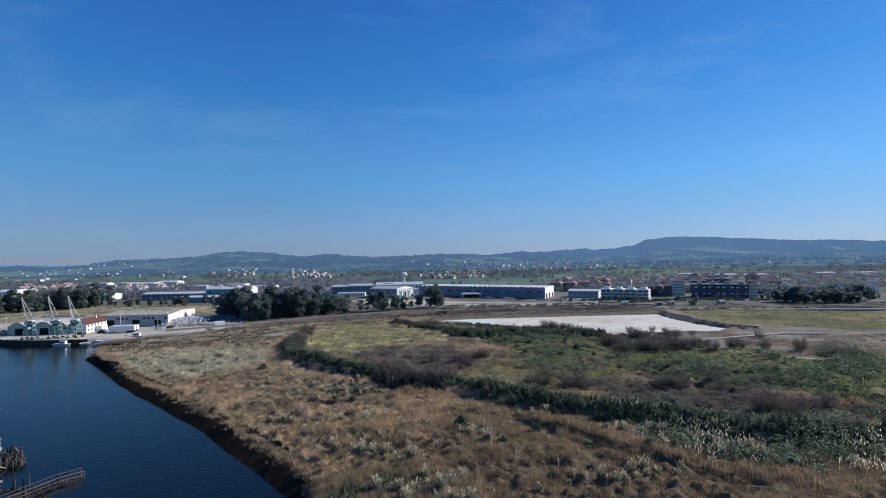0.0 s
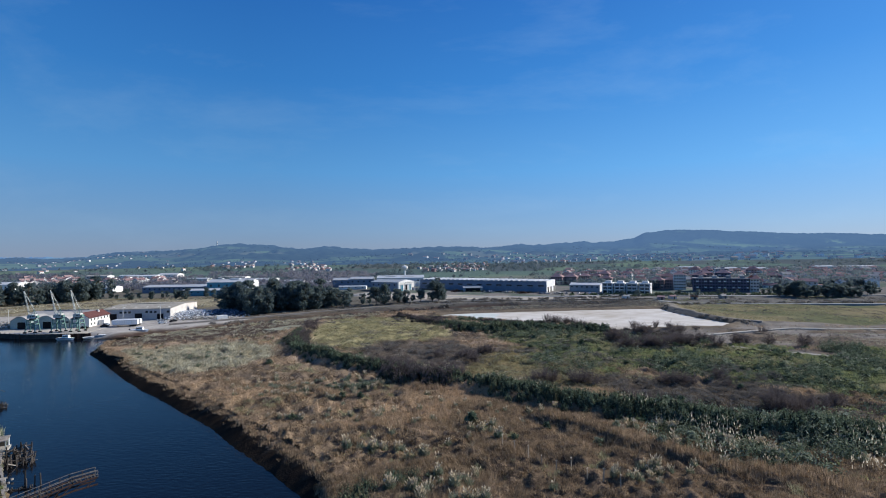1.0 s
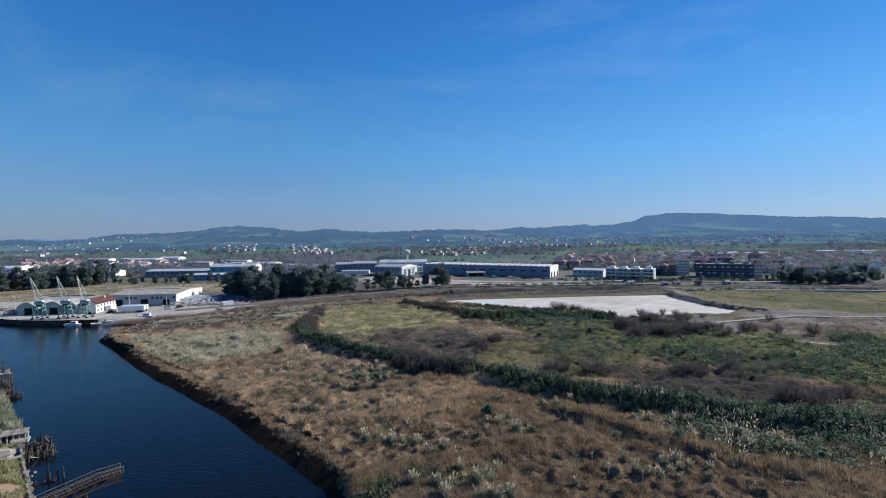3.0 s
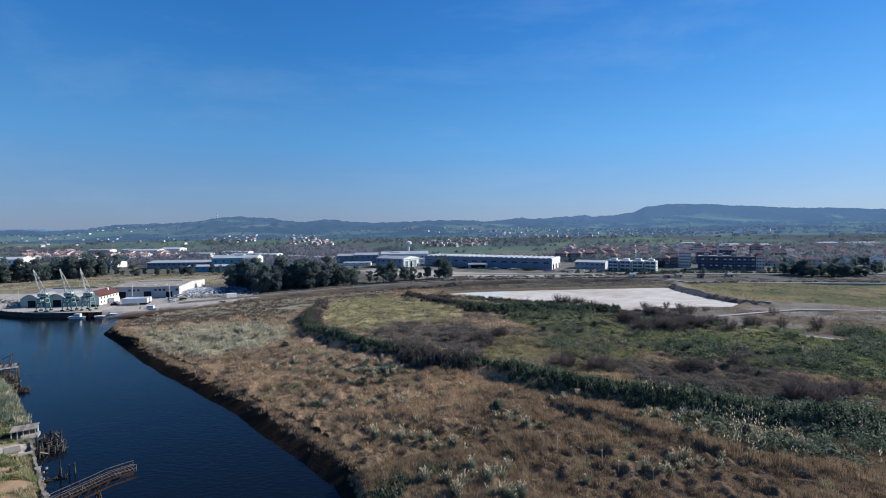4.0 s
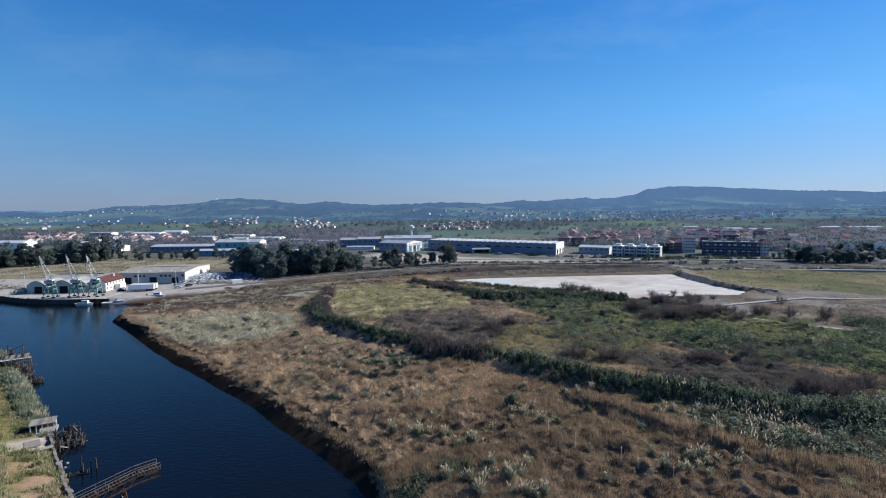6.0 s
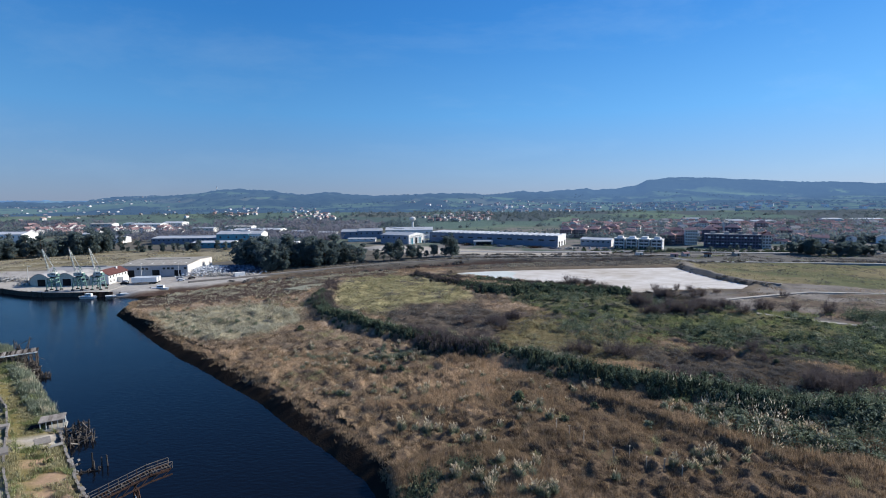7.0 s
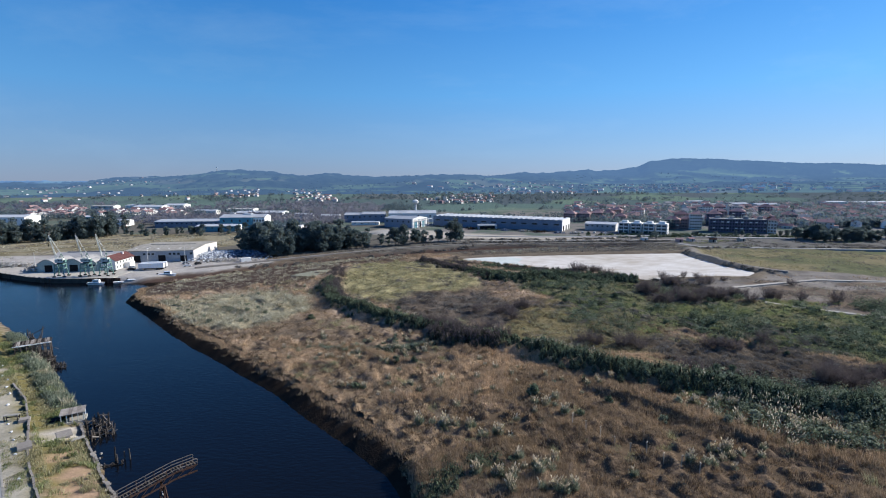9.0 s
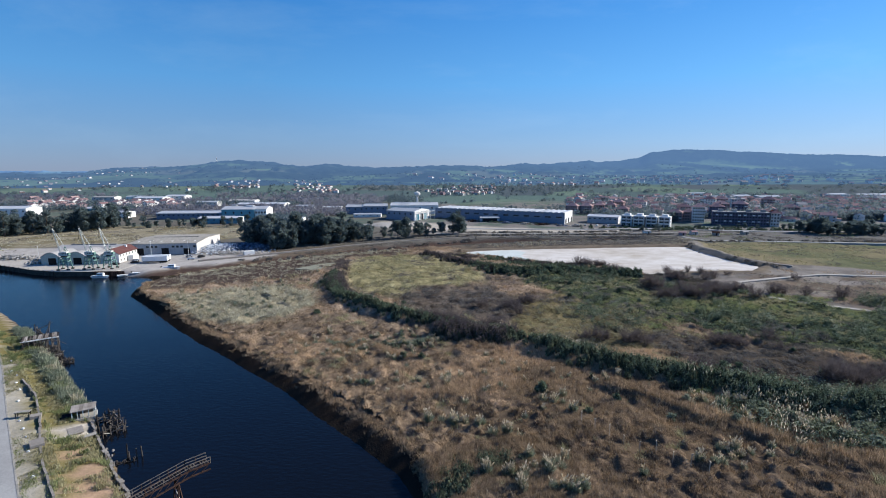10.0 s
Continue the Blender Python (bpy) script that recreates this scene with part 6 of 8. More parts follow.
solid("site_hut", Shape().box(0, 0, 0, 6.0, 2.5, 2.6), WHITE, "white site cabin beside the track", "cabin", pose(-131, 311.5, 2.45, 0, 0, 30))


def lamp_post(m, h=11.0):
    t = thing("lamp_post", "slim pale steel lamp post on the yard", "lamp post", m, "lamp posts of the port")
    part("post", Shape().tube((0, 0, 0), (0, 0, h), 0.16, 0.09, 8), LIGHT_POST, t)
    part("arm", Shape().beam((0, 0, h), (1.4, 0, h + 0.2), 0.1), LIGHT_POST, t)
    part("lamp_head", Shape().box(1.6, 0, h + 0.1, 0.8, 0.3, 0.16), LIGHT_POST, t)


for x, y in ((-163.5, 301), (-185, 300), (-240, 286)):
    lamp_post(pose(x, y, 2.5))

TRACK = [(-153, 290), (-132, 303), (-111, 316.5), (-79, 337.5), (-41, 359.5), (-16, 370), (15, 379), (60, 381), (120, 381), (180, 376)]
strip("track", TRACK, -0.9, 0.9, 1.5, 3.35, GRIT, "worn gravel track on the creek embankment", "track")
strip("dike_track", DIKE[1:], -1.2, 1.2, 2.5, 4.05, GRIT, "grey stony track on top of the pond dike", "track")

# ---- trees, bushes and grass clumps ----
def tree_parts(t, seed, h, spread, crown_from, lobes, leaf, count, material):
    """Tapered trunk with limbs, and a crown of leaf clumps with gaps."""
    rng = random.Random(seed)
    trunk = Shape()
    lean = Vector((rng.gauss(0, 0.4), rng.gauss(0, 0.4), 0))
    trunk.tube((0, 0, -0.4), tuple(lean * 0.5 + Vector((0, 0, h * 0.5))), h * 0.022, h * 0.015, 7)
    trunk.tube(tuple(lean * 0.5 + Vector((0, 0, h * 0.5))), tuple(lean + Vector((0, 0, h * 0.93))), h * 0.015, h * 0.005, 6)
    centres = []
    for k in range(lobes):
        a, u = rng.uniform(0, 2 * math.pi), rng.uniform(crown_from, 0.95)
        wide = spread * (1 - 0.55 * abs(u - 0.62) / 0.4) * rng.uniform(0.35, 1.0)
        c = lean * u + Vector((math.cos(a) * wide, math.sin(a) * wide, h * u))
        centres.append((c, spread * rng.uniform(0.28, 0.5)))
        start = lean * (u * 0.8) + Vector((0, 0, h * u * 0.86))
        trunk.tube(tuple(start), tuple(c), h * 0.006, h * 0.002, 4)
    part("trunk", trunk, BARK, t)
    g = np.random.default_rng(seed)
    pts = []
    for c, r in centres:
        d = g.normal(0, 1, (count, 3))
        d /= np.linalg.norm(d, axis=1, keepdims=True)
        pts.append(np.array(c) + d * r * g.uniform(0.55, 1.1, (count, 1)) * (1, 1, 0.72))
    v, f = leaves(np.concatenate(pts), leaf, seed + 7)
    part("crown", big_mesh("crown", v, f, material), material, t)
    return t


WOOD_LABEL = "tall dark evergreen tree in the wood by the creek"
kinds = []
for seed, h, spread, low in ((1, 19, 4.8, 0.14), (2, 17, 5.4, 0.12), (3, 21, 4.6, 0.16), (4, 15, 5.2, 0.12), (5, 13, 4.6, 0.35)):
    t = thing("evergreen_tree", WOOD_LABEL, "tree", group="trees of the creek wood")
    kinds.append(tree_parts(t, seed, h, spread, low, 26, 1.15, 46, PINE_LEAF))
TREE_USED = [False] * len(kinds)


def plant(kind, m, scale, label="", group=""):
    """Sets a kind of tree at a place: the first use moves the model itself, later ones copy it."""
    m = m @ Matrix.Diagonal((scale, scale, scale, 1))
    if not TREE_USED[kind]:
        TREE_USED[kind] = True
        ob = kinds[kind]
        ob.matrix_basis = m
    else:
        made = copy_thing(kinds[kind], Matrix())
        made.matrix_basis = m
        ob = made
    return tagged(ob, label, "", group)


rng = random.Random(40)
EDGE = [(-143, 340), (-120, 327), (-96, 339), (-67, 358), (-44, 371), (-22, 385)]
n = 0
for k in range(104):
    u = rng.random() * (len(EDGE) - 1.001)
    i = int(u)
    x, y = EDGE[i][0] + (EDGE[i + 1][0] - EDGE[i][0]) * (u - i), EDGE[i][1] + (EDGE[i + 1][1] - EDGE[i][1]) * (u - i)
    if u > 3.5 and k % 5 < 3:
        continue
    back = rng.random() * 26
    x, y = x - 0.45 * back + rng.gauss(0, 1.5), y + 0.9 * back + 3
    plant(rng.choice((0, 1, 2, 3)), pose(x, y, float(height(x, y)), 0, 0, rng.uniform(0, 360)), rng.uniform(0.8, 1.1) * (1.0 if u < 2.8 else 0.8 if u < 3.4 else 0.55))
for x, y, s, k in ((-40, 374, 1.1, 4), (-34, 377, 0.95, 1), (-24, 382, 0.9, 4), (-18, 390, 0.7, 3), (-6, 394, 0.8, 4), (4, 398, 1.0, 1), (9, 400, 1.05, 0), (12, 404, 0.8, 3), (-12, 392, 0.45, 4)):
    plant(k, pose(x, y, float(height(x, y)), 0, 0, rng.uniform(0, 360)), s, "dark evergreen tree standing apart beside the gravel track", "trees along the track")
for k in range(58):
    u = rng.random()
    x, y = -368 + 70 * u + rng.gauss(0, 3), 388 + 62 * u + rng.random() * 34
    plant(rng.choice((0, 1, 2, 3)), pose(x, y, 3.0, 0, 0, rng.uniform(0, 360)), rng.uniform(0.75, 1.1), "tall dark evergreen tree in the belt behind the port", "trees of the port belt")
for k in range(22):
    x, y = -300 + 120 * rng.random(), 455 + 30 * rng.random()
    plant(rng.choice((1, 3, 4)), pose(x, y, 3.0, 0, 0, rng.uniform(0, 360)), rng.uniform(0.35, 0.62), "low dark tree in the hedge behind the dry field", "trees of the field hedge")
for k in range(60):
    x, y = (292 + 54 * rng.random(), 398 - 26 * rng.random()) if k < 42 else (346 + 114 * rng.random(), 398 - 20 * rng.random())
    plant(rng.choice((1, 3, 4)), pose(x, y, 3.0, 0, 0, rng.uniform(0, 360)), rng.uniform(0.5, 0.78), "dark tree in the grove beyond the green field", "trees of the field grove")
for k in range(26):
    x, y = 150 + 330 * rng.random(), 408 + 16 * rng.random()
    plant(rng.choice((3, 4)), pose(x, y, 3.0, 0, 0, rng.uniform(0, 360)), rng.uniform(0.22, 0.42), "small round tree beside the town road", "trees along the town road")


def far_trees():
    """Hedgerows, gardens and copses between the houses and on the meadows."""
    rng = np.random.default_rng(44)
    n = 20000
    y = 480 + (2900 - 480) * rng.random(n) ** 1.7
    x = (rng.random(n) * 2 - 1) * 1.12 * y
    keep = (waves(x, y, 130, 45) + 0.8 * waves(x, y, 420, 46) > 0.16 + 0.16 * (y > 950) + 0.6 * ((x > -20) & (x < 520) & (y > 640) & (y < 1000)) - 0.08 * ((x < -90) & (x > -420) & (y < 900))) & ~((x > -110) & (x < 175) & (y < 620)) & ~((x < -180) & (x > -380) & (y < 560))
    # beyond the town, hedgerows follow the edges of the meadows
    d1, d2 = np.full(len(x), 1e9), np.full(len(x), 1e9)
    for fx, fy in zip(FIELD_X, FIELD_Y):
        d = np.hypot(x - fx, (y - fy) * 0.9)
        d2 = np.where(d < d1, d1, np.minimum(d2, d))
        d1 = np.minimum(d1, d)
    edge = (d2 - d1 < np.where(y > 900, 9, 5)) & (y > 640) & ~((x > -110) & (x < 175) & (y < 700)) & (waves(x, y, 160, 49) > -0.3)
    pick = rng.random(n)
    in_town = inside([(150, 440), (252, 430), (330, 420), (560, 440), (800, 830), (540, 890), (245, 880), (190, 700)], x, y)
    town = inside([(150, 560), (252, 520), (330, 466), (455, 474), (800, 830), (540, 890), (245, 880), (190, 700)], x, y) & (pick < 0.33)
    keep = keep | edge | town
    x, y = x[keep], y[keep]
    n = len(x)
    h = rng.uniform(3.5, 9.0, n) * np.where(in_town[keep], 1.25, 1.0)
    w = h * rng.uniform(0.4, 0.65, n) * np.where(in_town[keep], 1.0, 1.35)
    z = land(x, y)
    per = 42
    d = rng.normal(0, 1, (n * per, 3))
    d /= np.linalg.norm(d, axis=1, keepdims=True)
    d *= rng.uniform(0.5, 1.1, (n * per, 1))
    c = np.stack([np.repeat(x, per) + d[:, 0] * np.repeat(w, per), np.repeat(y, per) + d[:, 1] * np.repeat(w, per), np.repeat(z + h * 0.55, per) + d[:, 2] * np.repeat(h * 0.5, per)], 1)
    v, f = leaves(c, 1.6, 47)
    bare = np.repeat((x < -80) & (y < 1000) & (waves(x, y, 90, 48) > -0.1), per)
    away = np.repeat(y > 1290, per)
    for pick, name, material, label in ((away, "hill_trees", HILL_WOOD, "far hedgerows and copses on the hazy slopes"), (~bare & ~away, "far_trees", FAR_LEAF, "distant hedgerows and copses between houses and meadows"), (bare, "winter_wood", FAR_BARE, "distant leafless woods between the works, blue-grey with painted haze")):
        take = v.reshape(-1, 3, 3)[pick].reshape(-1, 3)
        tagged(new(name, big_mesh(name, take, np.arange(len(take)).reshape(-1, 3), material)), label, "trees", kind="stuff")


# pale blue-grey leaf colours carry the haze over far trees
FAR_LEAF = surface("haze_tinted_leaf", (0.1, 0.138, 0.152), (0.175, 0.215, 0.22), 0.01, 0.8, 9, 0, island=0.15, thin=0.5)
FAR_BARE = surface("haze_tinted_bare_wood", (0.185, 0.19, 0.225), (0.27, 0.27, 0.3), 0.01, 0.9, 9, 0, island=0.04, thin=0.75)
far_trees()


def bare_bush(seed):
    """A leafless grey-purple bush: many forked stems that fan into a wide dome of fine twigs."""
    g = np.random.default_rng(seed)
    t = thing("bare_bush", "leafless grey-purple bush on the marsh", "bush", group="bare bushes on the marsh")
    stems = Shape()
    starts = []
    for k in range(28):
        a, tilt = g.uniform(0, 2 * math.pi), math.acos(g.uniform(0.22, 1.0))
        r = g.uniform(0.6, 1.0)
        ox, oy = g.normal(0, 0.55), g.normal(0, 0.55)
        tip = Vector((ox + math.cos(a) * math.sin(tilt) * 1.9 * r, oy + math.sin(a) * math.sin(tilt) * 1.9 * r, math.cos(tilt) * 2.1 * r + 0.25))
        mid = Vector((ox, oy, 0)).lerp(tip, 0.5) + Vector((g.normal(0, 0.1), g.normal(0, 0.1), 0.12))
        stems.tube((ox * 0.5, oy * 0.5, -0.2), mid, 0.035, 0.025, 4)
        stems.tube(mid, tip, 0.025, 0.008, 4)
        starts += [Vector((ox, oy, 0.1)).lerp(mid, 0.5), mid, mid.lerp(tip, 0.35), mid.lerp(tip, 0.65), mid.lerp(tip, 0.9)]
    part("stem", stems, TWIG, t)
    base = np.repeat(np.array([tuple(s) for s in starts]), 12, 0)
    out = base - (0, 0, 0.2)
    out /= np.linalg.norm(out, axis=1, keepdims=True) + 1e-6
    root = base + g.normal(0, 0.13, base.shape)
    tip = root + (out + g.normal(0, 0.55, base.shape) + (0, 0, 0.2)) * g.uniform(0.3, 0.75, (len(base), 1))
    v, f = spikes(root, tip, 0.024, seed + 3)
    part("crown", big_mesh("crown", v, f, TWIG), TWIG, t)
    return t


def leafy_bush(seed, material, label, group):
    g = np.random.default_rng(seed)
    t = thing("leafy_bush", label, "bush", group=group)
    stems, pts = Shape(), []
    for k in range(11):
        a, r = g.uniform(0, 2 * math.pi), g.uniform(0, 1.2)
        c = np.array((math.cos(a) * r, math.sin(a) * r, g.uniform(0.5, 1.7)))
        stems.tube((0, 0, -0.2), tuple(c), 0.05, 0.02, 4)
        d = g.normal(0, 1, (70, 3))
        d /= np.linalg.norm(d, axis=1, keepdims=True)
        pts.append(c + d * g.uniform(0.35, 0.75) * g.uniform(0.6, 1.1, (70, 1)))
    part("stem", stems, TWIG, t)
    v, f = leaves(np.concatenate(pts), 0.3, seed + 5)
    part("foliage", big_mesh("foliage", v, f, material), material, t)
    return t


def pampas(seed, plumes):
    g = np.random.default_rng(seed)
    t = thing("pampas_grass", "clump of pampas grass with pale feathery plumes", "pampas grass", group="pampas clumps on the marsh")
    n = 420
    a, r, lift = g.uniform(0, 2 * math.pi, n), g.uniform(0, 0.5, n), g.uniform(0.35, 1.0, n)
    root = np.stack([np.cos(a) * r, np.sin(a) * r, np.zeros(n)], 1)
    tip = root + np.stack([np.cos(a) * (1.25 - lift), np.sin(a) * (1.25 - lift), 1.65 * lift], 1) + g.normal(0, 0.14, (n, 3))
    v, f = spikes(root, tip, 0.075, seed + 1)
    part("foliage", big_mesh("foliage", v, f, CANE_GREY), CANE_GREY, t)
    s = Shape()
    for k in range(plumes):
        a, r = g.uniform(0, 2 * math.pi), g.uniform(0.1, 1.15)
        top = Vector((math.cos(a) * r, math.sin(a) * r, g.uniform(1.3, 2.3)))
        droop = Vector((math.cos(a) * 0.32, math.sin(a) * 0.32, 0.55)) * g.uniform(0.75, 1.15)
        s.tube((math.cos(a) * 0.2, math.sin(a) * 0.2, 0.3), top - droop, 0.02, 0.02, 3)
        s.tube(top - droop * 1.1, top - droop * 0.5, 0.03, 0.11, 4)
        s.tube(top - droop * 0.5, top, 0.11, 0.015, 4)
    part("plume", s, PLUME, t)
    return t


def place(models, spots, low, high, seed, label=""):
    """Sets models at spots, with random turn and size; the first uses are the models themselves."""
    rng = random.Random(seed)
    for k, (x, y) in enumerate(spots):
        s = rng.uniform(low, high) * (1.0 if y < 112 else 0.78)
        m = pose(x, y, float(canopy(np.array([x]), np.array([y]))[0]) - 0.3, 0, 0, rng.uniform(0, 360)) @ Matrix.Diagonal((s, s, s * rng.uniform(0.85, 1.1), 1))
        i = k % len(models)
        if k < len(models):
            models[i].matrix_basis = m
        else:
            copy_thing(models[i], Matrix()).matrix_basis = m


rng = random.Random(77)


def group_at(x, y, rx, ry, n):
    return [(x + rng.gauss(0, rx), y + rng.gauss(0, ry)) for _ in range(n)]


spots = [(10.9, 101.4), (5.4, 106.9), (-40.5, 119.7), (4.4, 76.0), (16.9, 80.0)]
spots += group_at(35, 83, 3.2, 2.2, 14) + group_at(-5.5, 80.5, 3.4, 2.0, 15) + group_at(0.5, 82.5, 1.6, 1.0, 6) + group_at(-15, 99.2, 3.6, 0.8, 12) + group_at(-5.5, 93, 1.2, 0.8, 4) + group_at(4, 76, 3, 1, 5)
spots += group_at(7, 106, 3, 1.5, 6) + group_at(-39, 121, 3, 2, 6) + group_at(-30, 140, 8, 4, 14) + group_at(-30, 148, 11, 2.2, 22) + group_at(-20, 155, 8, 3, 12)
spots += group_at(-95, 195, 13, 10, 46) + group_at(-120, 205, 9, 6, 20) + group_at(44, 104, 6, 2, 12) + group_at(58, 94, 8, 3, 16) + group_at(72, 90, 6, 3, 10)
spots += group_at(-90, 240, 12, 8, 16) + group_at(-8, 116, 10, 5, 10) + group_at(16, 118, 8, 4, 10) + group_at(-55, 150, 14, 8, 14) + group_at(-2, 130, 8, 6, 9) + group_at(-46, 141, 7, 4, 14) + group_at(-22, 119, 6, 3, 8)
spots = [(x, y) for x, y in spots if signed(MARSH, np.array([x]), np.array([y]))[0] > 1.0]
place([pampas(s, p) for s, p in ((1, 24), (2, 14), (3, 34), (4, 9), (5, 3))], spots, 0.75, 1.25, 78)
BUSHES = [(-60.9, 222, 11), (-63, 255, 8), (-64, 268, 7), (-61, 240, 7), (-44, 195.6, 7), (-53, 206.6, 7), (-13.4, 165.6, 10), (-6.3, 152, 10), (1.7, 159.7, 11), (11.8, 184.7, 9), (1.3, 185.5, 7), (32.6, 147.9, 9), (43.8, 144, 9)]
BUSHES += [(72, 139.5, 9), (86, 144, 7), (84, 136, 6), (84, 113.6, 12), (91, 115, 9), (99.7, 117.7, 6.5), (66.5, 263, 8), (75.7, 262, 8), (76, 245, 9), (101, 228, 9), (79.6, 196, 9), (92.8, 198, 9), (104.6, 200, 10), (82, 213, 10), (117, 204, 8),
          (131, 200, 8), (160, 227, 5), (163, 184.6, 6), (153, 193.6, 7), (141, 197, 6), (52.6, 123.8, 8), (116, 193, 7), (69, 145, 6)]
BUSHES += [(-62, 232, 8), (-58, 212, 8), (-66, 262, 7), (-49, 199, 7), (-20, 169, 8), (-9, 158, 9), (6, 150, 7), (20, 192, 8), (14, 178, 6)]
BUSHES += [(x, y, rng.uniform(3.5, 6.5)) for x, y in group_at(100, 210, 14, 9, 16) + group_at(60, 257, 14, 3, 8) + group_at(112, 236, 14, 4, 6)]
BUSHES = [(x + wide * dx, y + wide * dy, wide * k) for x, y, wide in BUSHES for dx, dy, k in (((0, 0, 1.0),) if wide < 7.5 else ((-0.24, 0.06, 0.8), (0.24, -0.08, 0.76), (0.05, 0.22, 0.72)))]
bushes = [bare_bush(s) for s in (11, 12, 13, 14)]
for k, (x, y, wide) in enumerate(BUSHES):
    s = wide / 4.6 * (1.3 if y > 190 and x > 40 else 1.1)
    m = pose(x, y, float(height(x, y)) - 0.05, 0, 0, rng.uniform(0, 360)) @ Matrix.Diagonal((s, s, s * rng.uniform(0.95, 1.2), 1))
    ob = bushes[k % 4] if k < 4 else copy_thing(bushes[k % 4], Matrix())
    ob.matrix_basis = m
spots = group_at(100, 172, 26, 22, 26) + group_at(70, 190, 18, 18, 16) + group_at(45, 228, 14, 10, 16) + group_at(60, 120, 18, 8, 18) + group_at(90, 150, 14, 10, 16) + group_at(-40, 186, 8, 6, 10)
spots += [(14, 101), (11, 101.5), (-22.5, 134), (-30.5, 136.5), (-28, 136), (6, 111), (-37, 119)]
place([leafy_bush(s, CANE, "dark green leafy bush on the marsh", "green bushes on the marsh") for s in (21, 22, 23)], [p for p in spots if p[0] < EYE_SIDE * p[1] + 10 and signed(MARSH, np.array([p[0]]), np.array([p[1]]))[0] > 1.0], 0.7, 1.35, 80)
spots = group_at(55, 99, 12, 4, 16) + group_at(70, 96, 8, 4, 10) + group_at(-25, 152, 9, 4, 14) + group_at(-95, 196, 12, 9, 16)
place([leafy_bush(s, CANE_GREY, "grey-green leafy bush among pale grasses", "grey bushes on the marsh") for s in (31, 32)], [p for p in spots if signed(MARSH, np.array([p[0]]), np.array([p[1]]))[0] > 1.5], 0.6, 1.1, 81)

for k in range(9):
    u = k / 8
    x, y = 10.8 + 17.2 * u, 95.9 - 17.0 * u
    t = thing("marker_post", "pale timber marker post standing in the reeds", "post", pose(x, y, float(canopy(np.array([x]), np.array([y]))[0]) - 0.15, rng.uniform(-3, 3), rng.uniform(-3, 3), rng.uniform(0, 90)), "marker posts in a row")
    part("post", Shape().box(0, 0, 0, 0.12, 0.12, 2.4), PALE_POST, t)
    part("crosspiece", Shape().box(0, 0, 2.4, 0.55, 0.12, 0.12), PALE_POST, t)

# ---- the town and works beyond ----
def set_hall(name, label, x, y, wide, deep, tall, wall, roof, end=None, turn=0, windows=0, doors=(), category="industrial hall"):
    hall(name, label, pose(x - deep / 2 * math.sin(radians(turn)), y + deep / 2 * math.cos(radians(turn)), float(height(x, y)) - 0.1, 0, 0, turn), wide, deep, tall * 0.82, tall, wall, roof, doors=doors, windows=windows, end_wall=end, category=category)


set_hall("industrial_hall", "white hall behind the tree belt", -482, 568, 36, 24, 12, WHITE, SHEET_ROOF, WHITE, 0, 6)
set_hall("industrial_hall", "low white hall beyond the dry field", -363, 554, 32, 18, 7, WHITE, SHEET_ROOF, WHITE, 0, 8)
set_hall("industrial_hall", "small turquoise hall among white halls", -421, 612, 15, 12, 8, TEAL_CLAD, SHEET_ROOF, None, 0, 2)
set_hall("industrial_hall", "long blue-grey hall with a pale roof", -269, 536, 72, 30, 8, BLUE_AND_SHADED_CLAD, SHEET_ROOF, WHITE, 0, 14)
set_hall("industrial_hall", "blue and white workshop hall", -222, 489, 38, 18, 6.5, TEAL_CLAD, SHEET_ROOF, WHITE, 0, 6, ((4, 4, 3.5),))
set_hall("industrial_hall", "tall turquoise factory hall", -214, 521, 33, 26, 14, TEAL_CLAD, SHEET_ROOF, TEAL_CLAD, 0, 4)
set_hall("industrial_hall", "pale tower block of the turquoise factory", -191, 523, 12, 22, 14, WHITE, SHEET_ROOF, WHITE, 0, 4)
set_hall("industrial_hall", "wide low hall with a white roof", -242, 680, 64, 34, 7, GREY_AND_SHADED_CLAD, SHEET_ROOF, WHITE, 0, 8)
set_hall("industrial_hall", "white roofed works hall before the meadows", -468, 823, 46, 26, 8.5, WHITE, SHEET_ROOF, WHITE, 0, 6)
set_hall("industrial_hall", "white works hall with a bright roof", -438, 849, 32, 26, 10, WHITE, SHEET_ROOF, WHITE, 0, 4)
set_hall("industrial_hall", "small white hall among the houses", -334, 727, 30, 18, 7, WHITE, SHEET_ROOF, WHITE, 0, 5)
set_hall("industrial_hall", "grey hall with a shallow roof", -552, 843, 36, 20, 9, GREY_AND_SHADED_CLAD, FIBRE_ROOF, WHITE, 0, 4)
set_hall("industrial_hall", "long pale shed at the foot of the meadows", -528, 903, 44, 20, 5, WHITE, SHEET_ROOF, WHITE, 0, 6)
set_hall("industrial_hall", "pale works hall beyond the turquoise factory", -296, 760, 40, 24, 7, WHITE, FIBRE_ROOF, WHITE, 0, 5)
set_hall("industrial_hall", "grey-blue hall with a white roof", -100, 585, 22, 26, 10.5, BLUE_AND_SHADED_CLAD, SHEET_ROOF, BLUE_AND_SHADED_CLAD, 0, 3)
set_hall("industrial_hall", "dark blue hall beside the white works", -77, 584, 27, 26, 11.5, BLUE_AND_SHADED_CLAD, SHEET_ROOF, BLUE_AND_SHADED_CLAD, 0, 4)
set_hall("industrial_hall", "dark blue front hall of the white works", -44.5, 515, 34, 30, 11.5, BLUE_AND_SHADED_CLAD, SHEET_ROOF, CREAM_WALL, -31, 5)
set_hall("industrial_hall", "pale hall with a bright roof behind the works", -30, 580, 56, 30, 13, WHITE, SHEET_ROOF, WHITE, 0, 4)
